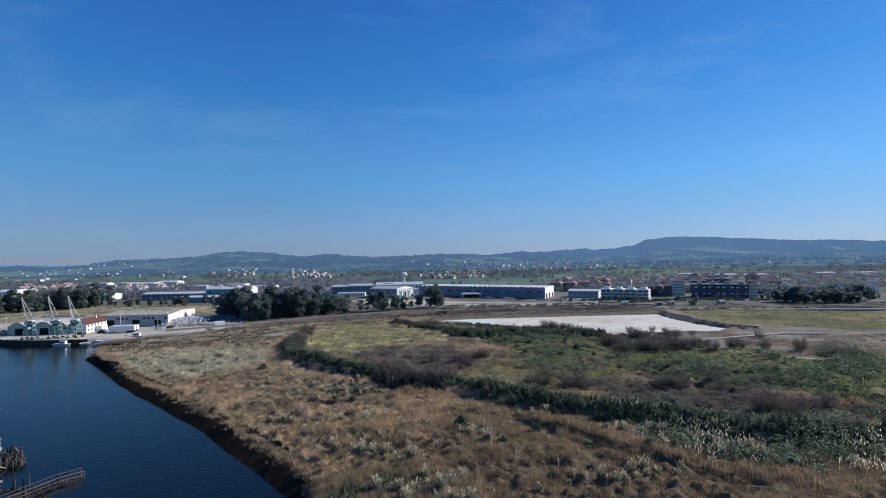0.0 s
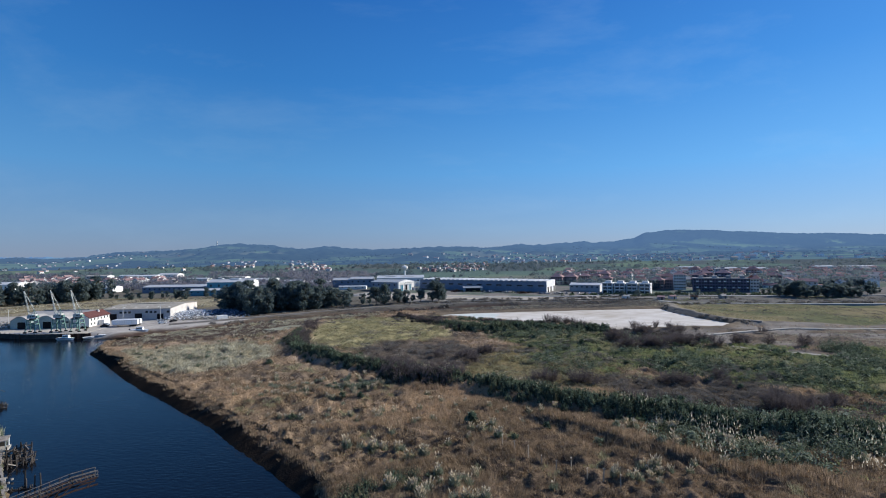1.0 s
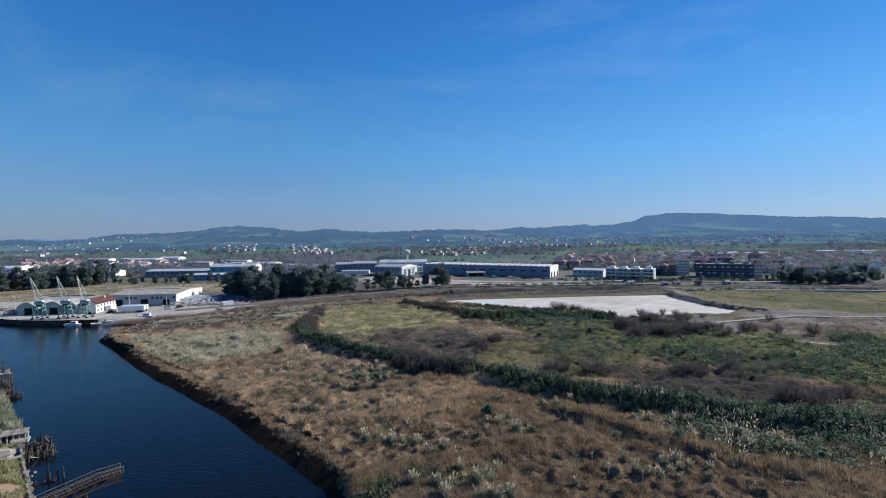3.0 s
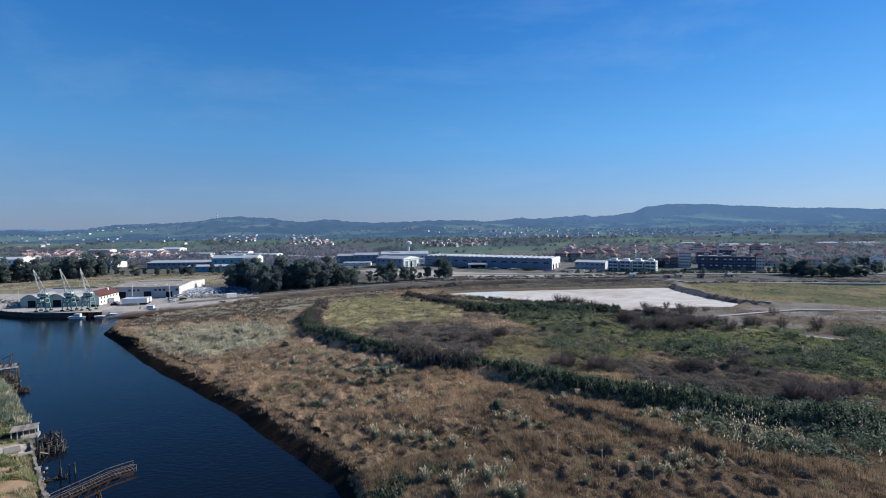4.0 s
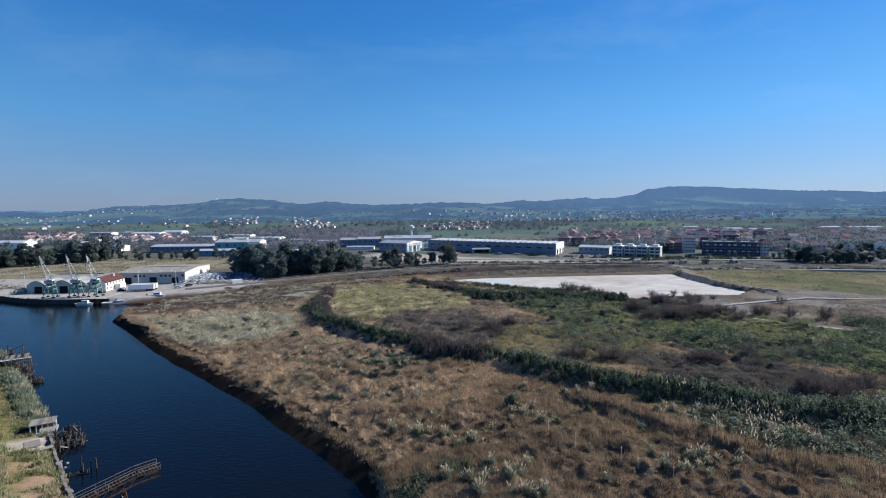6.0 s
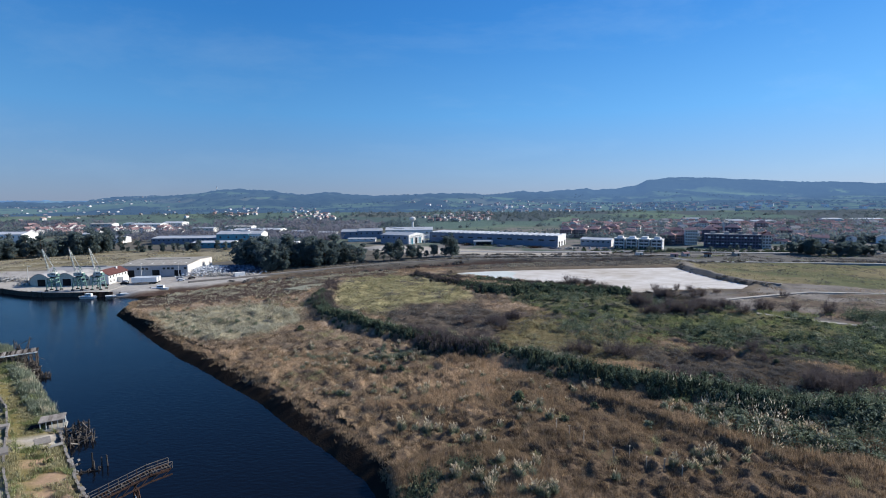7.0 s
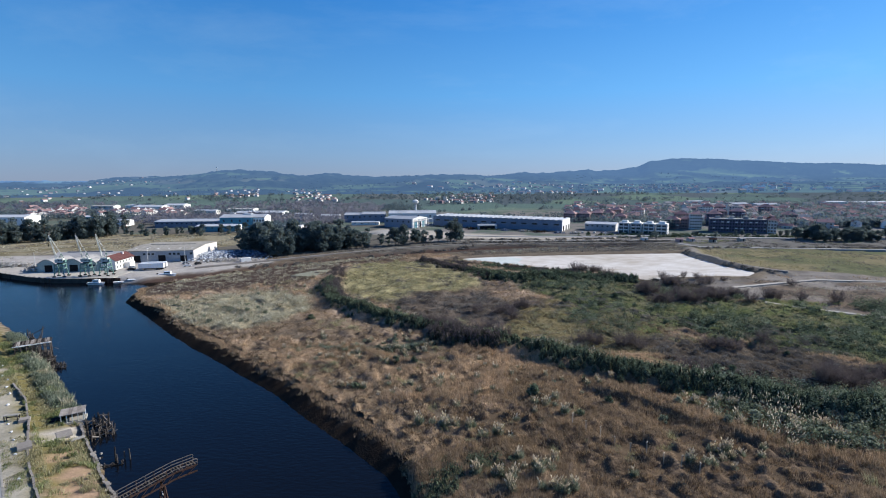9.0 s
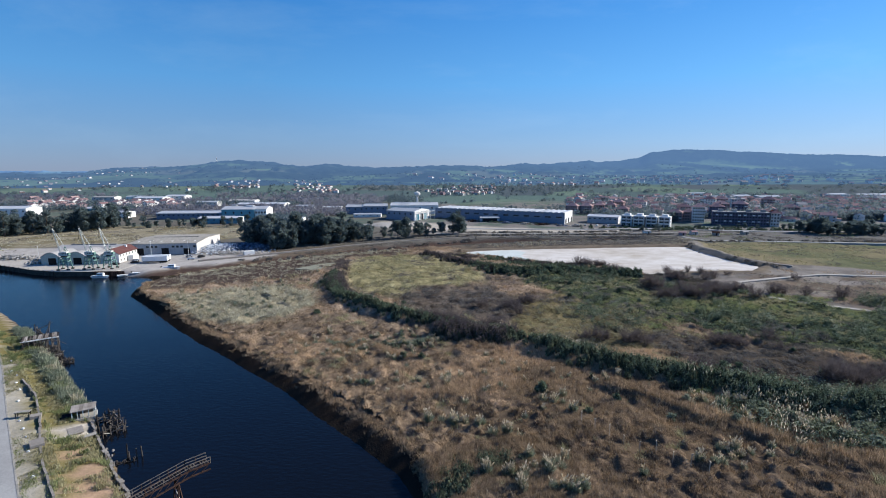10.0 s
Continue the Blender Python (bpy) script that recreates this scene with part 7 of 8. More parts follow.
set_hall("industrial_hall", "low white shed before the works", -82, 545, 30, 10, 4, WHITE, SHEET_ROOF, WHITE, 0, 4)
set_hall("industrial_hall", "small open shed before the long hall", 47, 490, 19, 8, 5, GREY_AND_SHADED_CLAD, SHEET_ROOF, WHITE, 0, 0, ((0, 15, 3.6),))
set_hall("industrial_hall", "low white hall beside the long hall", 155, 470, 29, 18, 8, GREY_AND_SHADED_CLAD, SHEET_ROOF, WHITE, -31, 6)
set_hall("industrial_hall", "small white store at the wood's edge", -152, 501, 20, 12, 4.6, WHITE, SHEET_ROOF, WHITE, 0, 4)
set_hall("industrial_hall", "small white store beside the wood", -129, 505, 17, 12, 3.6, WHITE, SHEET_ROOF, WHITE, 0, 3)
set_hall("industrial_hall", "pale store among garden trees", -139, 645, 24, 14, 4.5, WHITE, SHEET_ROOF, WHITE, 0, 4)
set_hall("industrial_hall", "pale long store among garden trees", -176, 656, 24, 14, 5.5, WHITE, SHEET_ROOF, WHITE, 0, 4)
set_hall("industrial_hall", "white roofed sports hall of the town", 506, 781, 30, 26, 10, WHITE, SHEET_ROOF, WHITE, 0, 4)
set_hall("industrial_hall", "white hall behind the brick blocks", 536, 757, 38, 26, 10, WHITE, SHEET_ROOF, WHITE, 0, 5)
set_hall("industrial_hall", "low pale hall at the town's upper edge", 497, 828, 42, 20, 6, WHITE, SHEET_ROOF, WHITE, 0, 4)
set_hall("industrial_hall", "white hall at the foot of the hill", 739, 860, 36, 22, 7, WHITE, SHEET_ROOF, WHITE, 0, 3)
set_hall("industrial_hall", "long white hall at the foot of the hill", 800, 852, 60, 24, 7, WHITE, SHEET_ROOF, WHITE, 0, 5)
set_hall("industrial_hall", "low white hall above the town", 510, 915, 30, 18, 5.5, WHITE, SHEET_ROOF, WHITE, 0, 3)


def works_gable():
    """The white gable of the works: tall blue and dark doors, and an open steel canopy beside it."""
    turn = radians(-31)
    c, q = math.cos(turn), math.sin(turn)
    t = thing("works_annex", "white works annex with tall blue doors and an open steel canopy", "works annex", pose(-44.5 + 17.2 * c - 15 * q, 515 + 17.2 * q + 15 * c, float(height(-30, 520)) - 0.1, 0, 0, -31))
    part("wall", Shape().section([(-15, 0), (15, 0), (15, 9.6), (0, 11.7), (-15, 9.6)], 0, 1.2), WHITE, t)
    for y, w, h, look_of in ((-9, 5.0, 6.2, TEAL_CLAD), (-1, 5.0, 6.2, DARK), (7, 5.0, 6.2, TEAL_CLAD), (12.2, 1.4, 2.4, DARK)):
        d = part("door", Shape().box(1.24, y, 0, 0.12, w, h), look_of, t)
        part("door_frame", Shape().box(1.3, y, h, 0.2, w + 0.4, 0.25), GREY_AND_SHADED_CLAD, d)
    for x in (3.5, 8.0):
        for y in (-14, -5, 5, 14):
            part("canopy_post", Shape().box(x, y, 0, 0.3, 0.3, 8.4), LIGHT_POST, t)
        part("canopy_beam", Shape().box(x, 0, 8.4, 0.35, 28.6, 0.4), LIGHT_POST, t)
    for y in (-14, -5, 5, 14):
        part("canopy_beam", Shape().box(5.7, y, 8.8, 6.0, 0.3, 0.35), LIGHT_POST, t)


works_gable()


def roof_units():
    """Pale rooflight housings and plant boxes on the works roofs."""
    for x, y, z, w, d, h in ((-42, 588, 12.6, 12, 5, 2.2), (-22, 588, 12.6, 14, 5, 1.8), (-50, 596, 13.0, 8, 6, 3.0), (-8, 592, 12.0, 8, 5, 2.4), (-205, 534, 15.5, 8, 5, 2.0), (-222, 536, 15.5, 5, 4, 2.6)):
        t = thing("roof_unit", "white plant box standing on a factory roof", "roof unit", pose(x, y, z), "plant boxes on the roofs")
        part("housing", Shape().box(0, 0, 0, w, d, h), WHITE, t)
        part("cover", Shape().box(0, 0, h, w + 0.4, d + 0.4, 0.25), SHEET_ROOF, t)


roof_units()


def long_hall():
    """The long hall with a rippled roof of many bays; its front is coloured grey-blue for shade, its end white for the
    sun.
    """
    turn = -31
    t = thing("long_hall", "long grey-blue factory hall with a rippled bay roof", "factory hall", pose(55, 503, 2.9, 0, 0, turn))
    wide, deep, tall = 143, 30, 12.0
    # shaded front and sunlit end are set apart by wall colour
    part("wall", Shape().box(0, deep / 2, 0, wide, deep, tall - 1.4), BLUE_AND_SHADED_CLAD, t)
    part("end_wall", Shape().box(wide / 2 + 0.1, deep / 2, 0, 0.2, deep, tall - 0.6), WHITE, t, "sunlit white end wall")
    bays = 26
    for i in range(bays):
        x0, x1 = -wide / 2 + wide * i / bays, -wide / 2 + wide * (i + 1) / bays
        s = Shape()
        ring = [(x0 + (x1 - x0) * k / 5, tall - 1.4 + 0.9 * math.sin(math.pi * k / 5)) for k in range(6)]
        n = len(s.v)
        for y in (-0.5, deep + 0.5):
            s.v += [(x, y, z) for x, z in ring]
        s.f += [(k, k + 1, k + 7, k + 6) for k in range(5)] + [tuple(range(6)), tuple(range(11, 5, -1))]
        part("roof_bay", s, SHEET_ROOF, t)
    for i in range(13):
        w = part("window", Shape().box(-wide / 2 + wide * (i + 0.5) / 13, -0.02, 5.6, 5.5, 0.12, 1.4), GLASS, t)
        part("sill", Shape().box(-wide / 2 + wide * (i + 0.5) / 13, -0.08, 5.4, 5.8, 0.3, 0.18), GREY_AND_SHADED_CLAD, w)
    for i, y in enumerate((5, 15, 26)):
        part("door", Shape().box(wide / 2 + 0.22, y, 0, 0.12, 4.0, 5.0), DARK if i != 1 else GLASS, t, "dark loading door")


long_hall()


def block(name, label, m, wide, deep, floors, wall, roof, bays, group="", balcony=False, pitched=True):
    """A block of flats: storeys of windows with sills, balconies, and a hipped roof."""
    t = thing(name, label, "apartment block", m, group)
    h = 2.9 * floors + 0.6
    part("wall", Shape().box(0, 0, 0, wide, deep, h), wall, t)
    if pitched:
        s = Shape()
        a, b, r = wide / 2 + 0.6, deep / 2 + 0.6, deep * 0.3
        ring = [(-a, -b, h), (a, -b, h), (a, b, h), (-a, b, h)]
        p, q = (-a + b, 0, h + r), (a - b, 0, h + r)
        s.face(ring[0], ring[1], q, p).face(ring[2], ring[3], p, q).face(ring[1], ring[2], q).face(ring[3], ring[0], p).face(*reversed(ring))
        rf = part("roof", s, roof, t)
        part("chimney", Shape().box(wide * 0.2, 1, h + 0.5, 1.0, 1.0, r + 0.8), wall, rf)
    else:
        part("roof", Shape().box(0, 0, h, wide + 0.5, deep + 0.5, 0.5).box(wide * 0.1, 0, h + 0.5, 4, 3, 2.2), roof, t)
    for fl in range(floors):
        for i in range(bays):
            x, z = -wide / 2 + wide * (i + 0.5) / bays, 0.6 + 2.9 * fl + 0.9
            if balcony and i % 3 == 1:
                part("balcony", Shape().box(x, -deep / 2 - 0.55, z - 1.0, wide / bays * 0.9, 1.1, 0.15).box(x, -deep / 2 - 1.06, z - 0.85, wide / bays * 0.9, 0.08, 0.9), WHITE if fl % 2 else wall, t)
            part("window", Shape().box(x, -deep / 2 - 0.02, z, 1.3, 0.1, 1.35), GLASS, t)
        for k in range(max(1, int(deep / 4))):
            y, z = -deep / 2 + deep * (k + 0.5) / max(1, int(deep / 4)), 0.6 + 2.9 * fl + 0.9
            part("window", Shape().box(wide / 2 + 0.02, y, z, 0.1, 1.2, 1.35), GLASS, t)
    return t


def terrace_house():
    """A narrow three-storey house: white cornice, gable frame and balcony bands before a glazed front coloured dark for
    shade.
    """
    t = thing("terrace_house", "modern terrace house with white frames on a glazed front coloured dark for shade", "terrace house", group="white terrace at the road")
    # blue wall has the front's shade in it, the white end its sunlight
    part("wall", Shape().box(0, 0, 0, 9.2, 9, 9.0), BLUE_AND_SHADED_CLAD, t)
    part("end_wall", Shape().box(4.7, 0, 0, 0.2, 9.4, 9.2), WHITE, t, "sunlit white end wall")
    part("cornice", Shape().box(0, -0.3, 9.0, 9.9, 9.9, 0.7), WHITE, t)
    part("attic", Shape().section([(-2.6, 9.7), (3.4, 9.7), (3.4, 11.4), (-1.4, 11.4)], -2.6, 2.6), WHITE, t)
    for x in (-4.4, 0.0, 4.4):
        part("pilaster", Shape().box(x, -4.75, 0, 0.5, 0.5, 9.0), WHITE, t)
    for z in (3.0, 6.0):
        for x in (-2.2, 2.2):
            part("balcony", Shape().box(x, -5.1, z - 0.2, 3.7, 1.2, 0.2).box(x, -5.66, z, 3.7, 0.08, 0.85), WHITE, t)
    for z in (0.4, 3.3, 6.3):
        for x in (-2.2, 2.2):
            w = part("window", Shape().box(x, -4.53, z, 2.9, 0.1, 1.9), GLASS, t)
            part("window_frame", Shape().box(x, -4.6, z + 1.9, 3.1, 0.14, 0.12).box(x, -4.6, z, 0.1, 0.14, 1.9), WHITE, w)
    for z in (1.2, 4.2, 7.2):
        part("window", Shape().box(4.82, -1.6, z, 0.1, 1.3, 1.3), GLASS, t)
    return t


first = terrace_house()
first.matrix_basis = pose(173, 454, 3, 0, 0, -36)
for k in range(1, 4):
    copy_thing(first, pose(173 + 9.3 * k, 454 - 5.6 * k, 3, 0, 0, -36))
for k in range(4):
    block("apartment_block", "dark brown brick apartment block with pale balconies", pose(263 + 10.6 * k, 456 - 4.6 * k, 3, 0, 0, -26), 11.6, 11, 4, DARK_BRICK, FIBRE_ROOF, 5, "brown brick blocks", True, False)
block("apartment_block", "cream fronted end of the brown brick block", pose(304.5, 438.5, 3, 0, 0, -26), 7, 11, 4, CREAM_WALL, TILE_ROOF, 3, "brown brick blocks", True)
TOWN_BLOCKS = (
        (160, 580, 14, 11, 3, BRICK, TILE_ROOF), (176, 578, 14, 11, 3, BRICK, TILE_ROOF), (196, 590, 13, 11, 3, BRICK, TILE_ROOF), (210, 588, 12, 11, 3, BRICK, TILE_ROOF), (202, 534, 12, 11, 3, BRICK, TILE_ROOF),
        (255, 478, 11, 11, 5, CREAM_WALL, TILE_ROOF), (236, 486, 14, 11, 3, BRICK, TILE_ROOF), (252, 489, 12, 11, 3, BRICK, TILE_ROOF), (376, 600, 15, 12, 5, CREAM_WALL, FIBRE_ROOF), (370, 650, 16, 12, 4, CREAM_WALL, TILE_ROOF),
        (388, 652, 15, 12, 4, BRICK, TILE_ROOF))
TOWN_BLOCKS += ((330, 560, 16, 12, 4, BRICK, TILE_ROOF), (350, 556, 16, 12, 4, DARK_BRICK, TILE_ROOF), (300, 520, 14, 11, 4, DARK_BRICK, TILE_ROOF), (285, 560, 14, 11, 3, BRICK, TILE_ROOF),
        (240, 640, 15, 11, 3, BRICK, TILE_ROOF), (270, 640, 15, 11, 3, CREAM_WALL, TILE_ROOF), (420, 690, 18, 12, 4, CREAM_WALL, FIBRE_ROOF), (445, 640, 16, 12, 4, BRICK, TILE_ROOF), (400, 540, 15, 12, 3, DARK_BRICK, TILE_ROOF))
for k, (x, y, w, d, fl, wall, roof) in enumerate(TOWN_BLOCKS):
    block("apartment_block", f"{'red brick' if wall is BRICK else 'cream rendered' if wall is CREAM_WALL else 'brown brick'} town block with rows of windows", pose(x, y, 3, 0, 0, -36 + 6 * (k % 3)), w, d, fl, wall, roof, 5, "blocks of flats in the town", k % 2 == 0, roof is TILE_ROOF)


def house(label, wall, roof, w, d, floors, annex=False):
    t = thing("house", label, "house", group="houses of the town")
    h = 2.8 * floors + 0.3
    part("wall", Shape().section([(-d / 2, 0), (d / 2, 0), (d / 2, h), (0, h + d * 0.24), (-d / 2, h)], -w / 2, w / 2), wall, t)
    rf = part("roof", Shape().section([(-d / 2 - 0.5, h - 0.12), (0, h + d * 0.24 + 0.05), (d / 2 + 0.5, h - 0.12), (d / 2 + 0.5, h + 0.12), (0, h + d * 0.24 + 0.3), (-d / 2 - 0.5, h + 0.12)], -w / 2 - 0.4, w / 2 + 0.4), roof, t)
    part("chimney", Shape().box(w * 0.22, 0.8, h + 0.3, 0.7, 0.7, d * 0.24 + 0.8), wall, rf)
    for fl in range(floors):
        for i in range(3):
            if fl == 0 and i == 1:
                continue
            part("window", Shape().box(-w / 3 + i * w / 3, -d / 2 - 0.02, 1.0 + 2.8 * fl, 1.2, 0.1, 1.2), GLASS, t)
        part("window", Shape().box(w / 2 + 0.02, 0, 1.0 + 2.8 * fl, 0.1, 1.4, 1.2), GLASS, t)
    part("door", Shape().box(0, -d / 2 - 0.02, 0, 1.1, 0.1, 2.1), DARK, t)
    if annex:
        part("annex", Shape().box(w / 2 + 1.8, 0.5, 0, 3.6, d * 0.7, 2.8), wall, t)
        part("annex_roof", Shape().section([(-d * 0.35 + 0.2, 2.8), (d * 0.35 + 0.8, 2.8), (d * 0.35 + 0.8, 3.2), (-d * 0.35 + 0.2, 3.0)], w / 2, w / 2 + 3.8), roof, t)
    return t


homes = [house("white house with a red tiled roof", WHITE, TILE_ROOF, 10, 9, 2), house("cream house with a clay tiled roof", CREAM_WALL, TILE_ROOF, 12, 9, 2, True), house("red brick house with a tiled roof", BRICK, TILE_ROOF, 10, 9, 2),
         house("low white house with a red roof", WHITE, TILE_ROOF, 13, 9, 1, True), house("white house with a grey roof", WHITE, FIBRE_ROOF, 10, 10, 2)]
HOME_USED = [False] * len(homes)
TAKEN = []


def settle(poly, count, seed, weights, gap=13.0, low=0.85, high=1.15):
    """Scatters houses over a quarter, none on another."""
    rng = random.Random(seed)
    p = np.array(poly, float)
    (x0, y0), (x1, y1) = p.min(0), p.max(0)
    done = tries = 0
    while done < count and tries < 6000:
        tries += 1
        x, y = rng.uniform(x0, x1), rng.uniform(y0, y1)
        if not inside(poly, np.array([x]), np.array([y]))[0] or any((x - a) ** 2 + (y - b) ** 2 < gap * gap for a, b in TAKEN):
            continue
        TAKEN.append((x, y))
        k = rng.choices(range(len(homes)), weights)[0]
        s = rng.uniform(low, high)
        m = pose(x, y, float(height(x, y)) - 0.2, 0, 0, rng.choice((-35, -35, 52, -25, -44, 60, -10))) @ Matrix.Diagonal((s, s, s, 1))
        if not HOME_USED[k]:
            HOME_USED[k] = True
            homes[k].matrix_basis = m
        else:
            copy_thing(homes[k], Matrix()).matrix_basis = m
        done += 1


for ob in list(bpy.data.objects):
    if ob.parent is None and ob.get("category") in ("industrial hall", "apartment block", "factory hall", "terrace house"):
        TAKEN.append((ob.location.x, ob.location.y))
settle([(150, 570), (252, 520), (270, 478), (330, 470), (455, 480), (640, 640), (800, 830), (540, 890), (245, 880), (190, 700)], 138, 61, (5, 3, 2, 3, 3), 14)
settle([(440, 470), (560, 470), (840, 800), (640, 640)], 20, 62, (3, 3, 2, 2, 2), 18)
settle([(-544, 674), (-468, 670), (-594, 861), (-682, 867)], 38, 63, (3, 2, 4, 3, 0), 14)
settle([(-459, 690), (-347, 701), (-402, 790), (-514, 778)], 26, 64, (5, 1, 0, 4, 0), 14)
def far_houses(quarters):
    """Houses on the far slopes, too small to tell apart: walls, roofs and windows joined into one mesh."""
    rng = random.Random(90)
    s, slots = Shape(), []
    looks = [WHITE, CREAM_WALL, BRICK, TILE_ROOF, FIBRE_ROOF, GLASS, HILL_WALL, HILL_ROOF]
    for poly, count, gap, low, high in quarters:
        p = np.array(poly, float)
        (x0, y0), (x1, y1) = p.min(0), p.max(0)
        done = tries = 0
        while done < count and tries < 4000:
            tries += 1
            x, y = rng.uniform(x0, x1), rng.uniform(y0, y1)
            if not inside(poly, np.array([x]), np.array([y]))[0] or any((x - a) ** 2 + (y - b) ** 2 < gap * gap for a, b in TAKEN):
                continue
            TAKEN.append((x, y))
            done += 1
            k = rng.uniform(low, high)
            w, d, h = rng.uniform(8, 14) * k, rng.uniform(7, 10) * k, rng.choice((3.2, 5.8, 5.8)) * k
            z, a = float(land(x, y)) - 0.3, radians(rng.choice((-35, -30, 55, -45, -15, 75)))
            one = Shape()
            one.section([(-d / 2, 0), (d / 2, 0), (d / 2, h), (0, h + d * 0.22), (-d / 2, h)], -w / 2, w / 2)
            nw = len(one.f)
            one.section([(-d / 2 - 0.5, h - 0.1), (0, h + d * 0.22 + 0.05), (d / 2 + 0.5, h - 0.1), (d / 2 + 0.5, h + 0.15), (0, h + d * 0.22 + 0.3), (-d / 2 - 0.5, h + 0.15)], -w / 2 - 0.4, w / 2 + 0.4)
            nr = len(one.f)
            for wx in (-w / 3, 0, w / 3):
                one.box(wx, -d / 2 - 0.03, 1.0, 1.2, 0.12, 1.2)
            base = len(s.v)
            c, q = math.cos(a), math.sin(a)
            s.v += [(x + c * px - q * py, y + q * px + c * py, z + pz) for px, py, pz in one.v]
            s.f += [tuple(base + i for i in face) for face in one.f]
            wall, roof = rng.choice((0, 0, 1, 1, 2)), rng.choice((3, 3, 3, 4))
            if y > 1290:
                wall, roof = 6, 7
            slots += [wall] * nw + [roof] * (nr - nw) + [5] * (len(one.f) - nr)
    ob = solid("far_houses", s, looks[0], "scattered white and cream houses on the far slopes", "houses", kind="stuff")
    for m in looks[1:]:
        ob.data.materials.append(m)
    ob.data.polygons.foreach_set("material_index", np.array(slots, np.int32))


QUARTERS = []


def far_quarter(poly, count, gap, low=0.85, high=1.15):
    QUARTERS.append((poly, count, gap, low, high))


far_quarter([(-17, 933), (129, 966), (168, 1215), (103, 1272), (-16, 1058)], 52, 14, 0.65, 0.95)
far_quarter([(-319, 1115), (-230, 988), (-181, 1034), (-325, 1447), (-435, 1556)], 40, 15, 0.6, 0.9)
far_quarter([(306, 1314), (728, 1287), (1116, 1955), (477, 2001)], 70, 20, 0.75, 1.05)
far_quarter([(775, 1182), (929, 1223), (1387, 1815), (1136, 1721)], 26, 22, 1.1, 1.6)
far_quarter([(-46, 1426), (313, 1407), (525, 2203), (-54, 1910)], 40, 22, 1.0, 1.3)
far_quarter([(-865, 1023), (-752, 1102), (-517, 1086), (-1259, 2632), (-1852, 2624), (-1547, 2138), (-1581, 1900)], 84, 30, 0.55, 0.85)
far_quarter([(-484, 1123), (-403, 1182), (-524, 1564), (-622, 1464)], 26, 15, 0.65, 0.9)
far_quarter([(560, 1340), (900, 1320), (1150, 1360), (1200, 1480), (560, 1480)], 46, 16, 0.8, 1.1)
far_quarter([(180, 1300), (420, 1230), (470, 1330), (200, 1420)], 24, 16, 0.8, 1.1)
far_quarter([(870, 960), (1150, 980), (1500, 1500), (1250, 1500)], 20, 26, 1.0, 1.4)
far_quarter([(150, 580), (260, 530), (330, 500), (455, 500), (640, 640), (790, 820), (540, 890), (245, 880), (190, 700)], 190, 10.5, 0.8, 1.1)
far_houses(QUARTERS)


def stockpile():
    """A long low mound of pale gravel."""
    s = Shape()
    n, rings = 22, 5
    for k in range(rings + 1):
        r = 1 - k / rings
        for i in range(n):
            a = 2 * math.pi * i / n
            wob = 1 + 0.12 * math.sin(3 * a + k) + 0.08 * math.sin(7 * a)
            s.v.append((26 * r * wob * math.cos(a), 8 * r * wob * math.sin(a), 4.4 * (1 - r ** 1.4) + (0.3 * math.sin(5 * a) if 0 < k < rings else 0)))
    for k in range(rings):
        s.f += [(k * n + i, k * n + (i + 1) % n, (k + 1) * n + (i + 1) % n, (k + 1) * n + i) for i in range(n)]
    solid("gravel_stockpile", s, YARD, "long pale gravel stockpile behind the creek trees", "stockpile", pose(-50, 464, 2.8, 0, 0, -8) @ Matrix.Diagonal((1.35, 1.5, 0.7, 1)))


stockpile()


def water_tower():
    t = thing("water_tower", "white mushroom water tower behind the works", "water tower", pose(-27, 655, 3))
    part("shaft", Shape().tube((0, 0, 0), (0, 0, 17), 1.5, 1.2, 12), WHITE, t)
    part("tank", Shape().tube((0, 0, 16.5), (0, 0, 19.5), 1.6, 4.2, 16).tube((0, 0, 19.5), (0, 0, 22.0), 4.2, 4.0, 16).tube((0, 0, 22.0), (0, 0, 23.6), 4.0, 0.6, 16), WHITE, t)


water_tower()


def mast():
    t = thing("radio_mast", "pale lattice radio mast on the hill ridge", "mast", pose(-0.412 * 2560, 2560, float(land(-0.412 * 2560, 2560)) + 2) @ Matrix.Diagonal((0.5, 0.5, 0.5, 1)))
    for sx, sy in ((-1, -1), (1, -1), (1, 1), (-1, 1)):
        part("mast_leg", Shape().beam((sx * 5, sy * 5, 0), (sx * 1.5, sy * 1.5, 46), 1.6), LIGHT_POST, t)
    for k in range(5):
        part("mast_platform", Shape().box(0, 0, 8 + 9 * k, 9 - 1.2 * k, 9 - 1.2 * k, 1.0), LIGHT_POST, t)


mast()

strip("town_road", [(16, 436), (60, 428), (104, 423), (182, 424), (268, 401), (364, 388), (520, 370)], -3.0, 3.0, 1.5, 3.30, ASPHALT, "grey town road behind the pond", "road")
strip("service_road", [(-20, 400), (30, 399), (100, 396), (180, 395), (240, 388)], -1.1, 1.1, 1.5, 3.32, YARD, "pale gravel service road behind the pond", "road")
strip("dike_road", [(182, 372), (188, 352), (240, 342), (304, 330), (420, 312)], -2.0, 2.0, 1.5, 3.25, ASPHALT, "narrow dark road along the green field", "road")
strip("field_path", FIELD_PATH, -1.1, 1.1, 1.0, 2.8, YARD, "pale sandy path across the marsh field", "path")


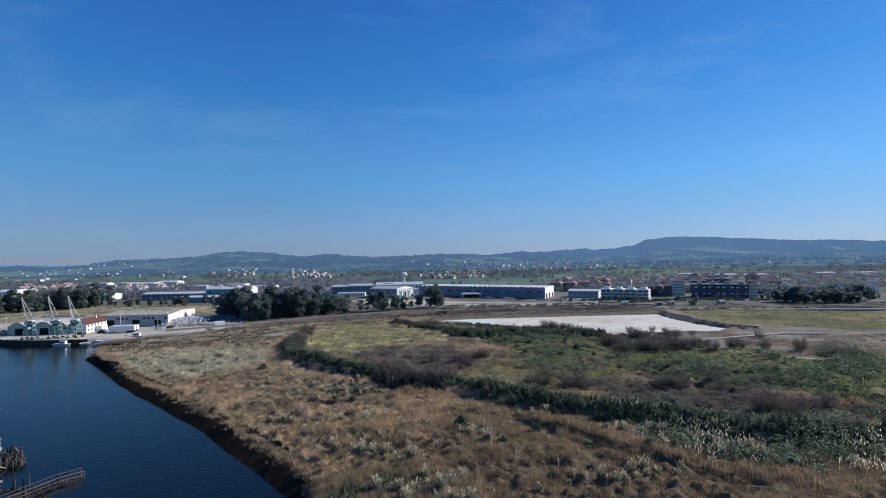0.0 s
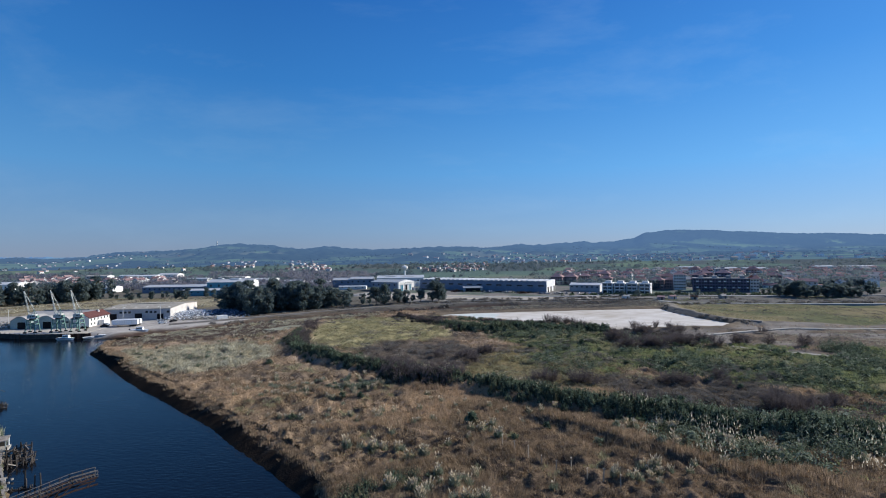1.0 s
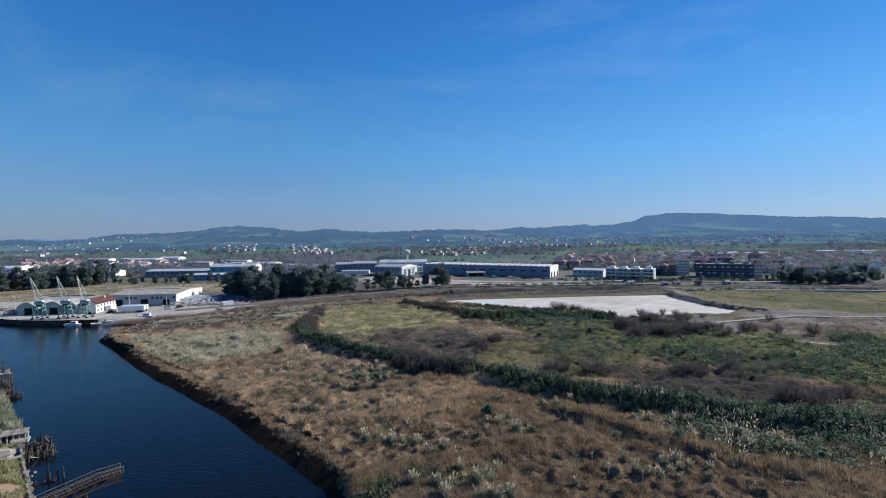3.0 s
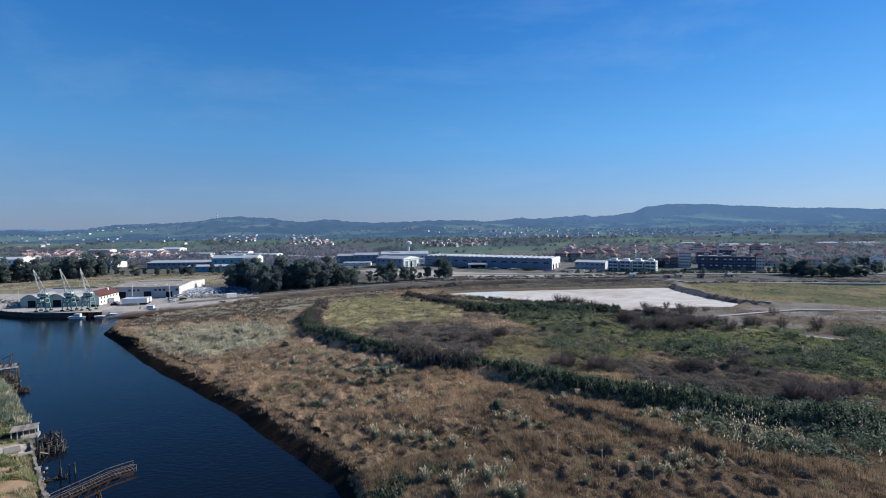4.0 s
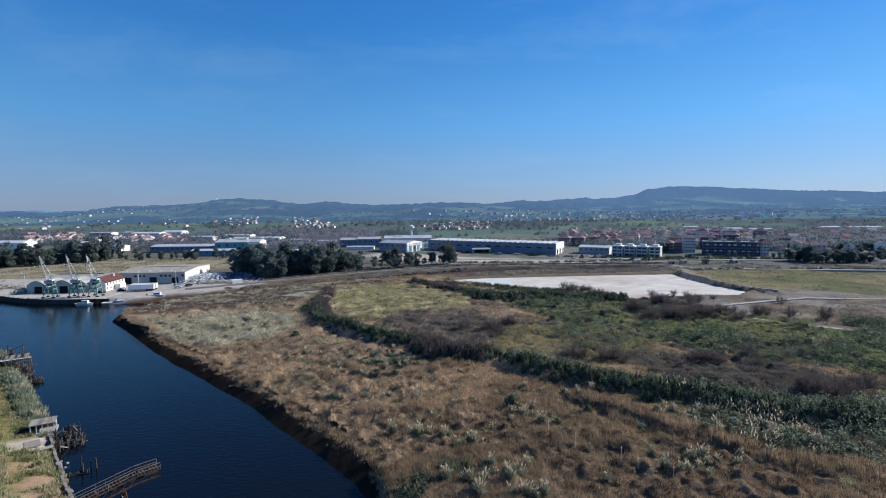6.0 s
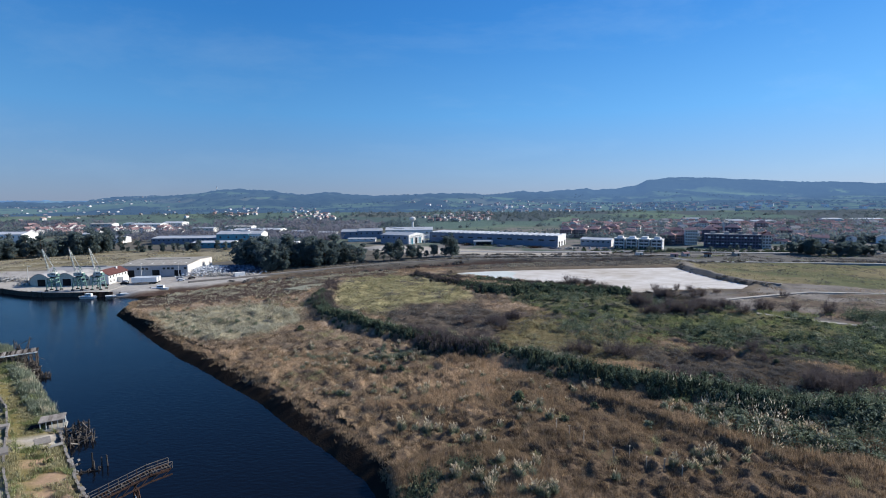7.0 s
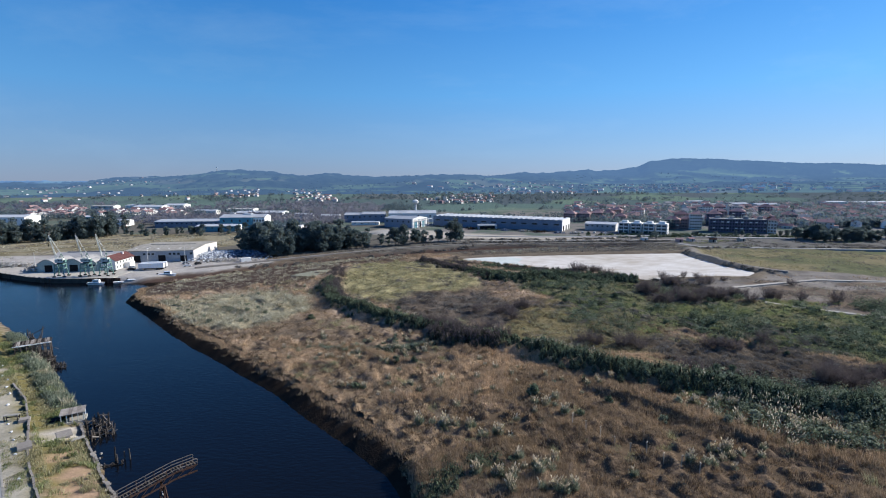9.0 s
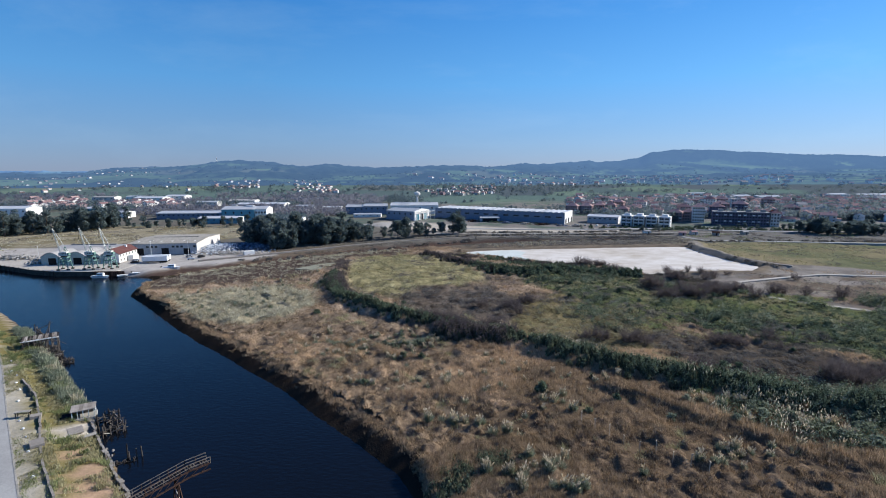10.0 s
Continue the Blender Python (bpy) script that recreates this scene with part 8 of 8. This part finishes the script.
def garden_hut(m, label, wall, roof):
    t = thing("garden_hut", label, "hut", m, "huts on the plots")
    part("wall", Shape().section([(-1.8, 0), (1.8, 0), (1.8, 2.3), (0, 3.1), (-1.8, 2.3)], -2.6, 2.6), wall, t)
    part("roof", Shape().section([(-2.1, 2.2), (0, 3.14), (2.1, 2.2), (2.1, 2.36), (0, 3.3), (-2.1, 2.36)], -2.9, 2.9), roof, t)
    part("door", Shape().box(0.6, -1.82, 0, 1.0, 0.08, 2.0), DARK, t)


for x, y, a, wall, roof, label in ((188, 383, -20, BRICK, TILE_ROOF, "small brick hut with a tiled roof on the plots"), (199, 386, 10, CREAM_WALL, TILE_ROOF, "small cream hut with a tiled roof on the plots"), (214, 380, -35, CONCRETE, RUST, "grey hut with a rusty roof on the plots"),
                                 (240, 384, 15, CONCRETE, FIBRE_ROOF, "grey hut with a pale roof on the plots"), (163, 392, 5, WHITE, FIBRE_ROOF, "white hut with a pale roof beside the road")):
    garden_hut(pose(x, y, float(height(x, y)) - 0.05, 0, 0, a), label, wall, roof)

thicket("road_hedge", "dark low hedge along the town road", [(118, 428), (150, 430), (185, 431), (225, 421), (268, 408), (330, 400)], 1.4, 2.0, 3.0, CANE, 210, 0.8, 0.6)
thicket("garden_hedge", "garden hedges before the white terrace", [(120, 446), (150, 441), (180, 437), (215, 432), (250, 428), (300, 420)], 1.6, 2.2, 5.0, CANE, 211, 0.8, 0.6)
thicket("scrub_strip", "strip of low dead scrub behind the pond", [(10, 392), (70, 391), (140, 389), (182, 388)], 2.0, 1.4, 3.5, HEATH, 212, 0.7, 0.6)
thicket("yard_scrub", "dead scrub and weeds before the long hall", [(-8, 528), (30, 506), (70, 480), (112, 456)], 2.4, 1.8, 3.0, HEATH, 214, 0.8, 0.6)
thicket("yard_scrub", "green weeds before the long hall", [(14, 506), (52, 484), (96, 458)], 1.6, 1.8, 5.0, CANE, 215, 0.8, 0.6)
for k, (x, y, w) in enumerate(((62, 476, 8), (78, 467, 10), (92, 458, 9), (108, 450, 7), (122, 446, 8), (30, 492, 7))):
    heap("scrap_heap", "low heap of grey scrap before the long hall", x, y, w, 4, 2.0, 60, 0.7, (TARP, STONE, RUST)[k % 3], 230 + k, 2.9)
thicket("dike_scrub", "low dead scrub along the dike slopes", [(x - 4.5, y) for x, y in DIKE[1:]], 1.4, 0.9, 3.0, HEATH, 213, 0.6, 0.6)
rng = random.Random(66)
for k in range(9):
    x, y = 126 + 5.4 * k + rng.uniform(-1, 1), 452 - 1.0 * k + rng.uniform(-1.5, 1.5)
    paint, word = ((BOAT_WHITE, "white"), (GREY_AND_SHADED_CLAD, "grey"), (DARK, "black"), (BOAT_WHITE, "white"), (TARP, "blue"))[k % 5]
    tagged(car(pose(x, y, float(height(x, y)) + 0.05, 0, 0, rng.uniform(55, 75)), paint, f"{word} car parked on the works car park"), group="cars before the terrace")
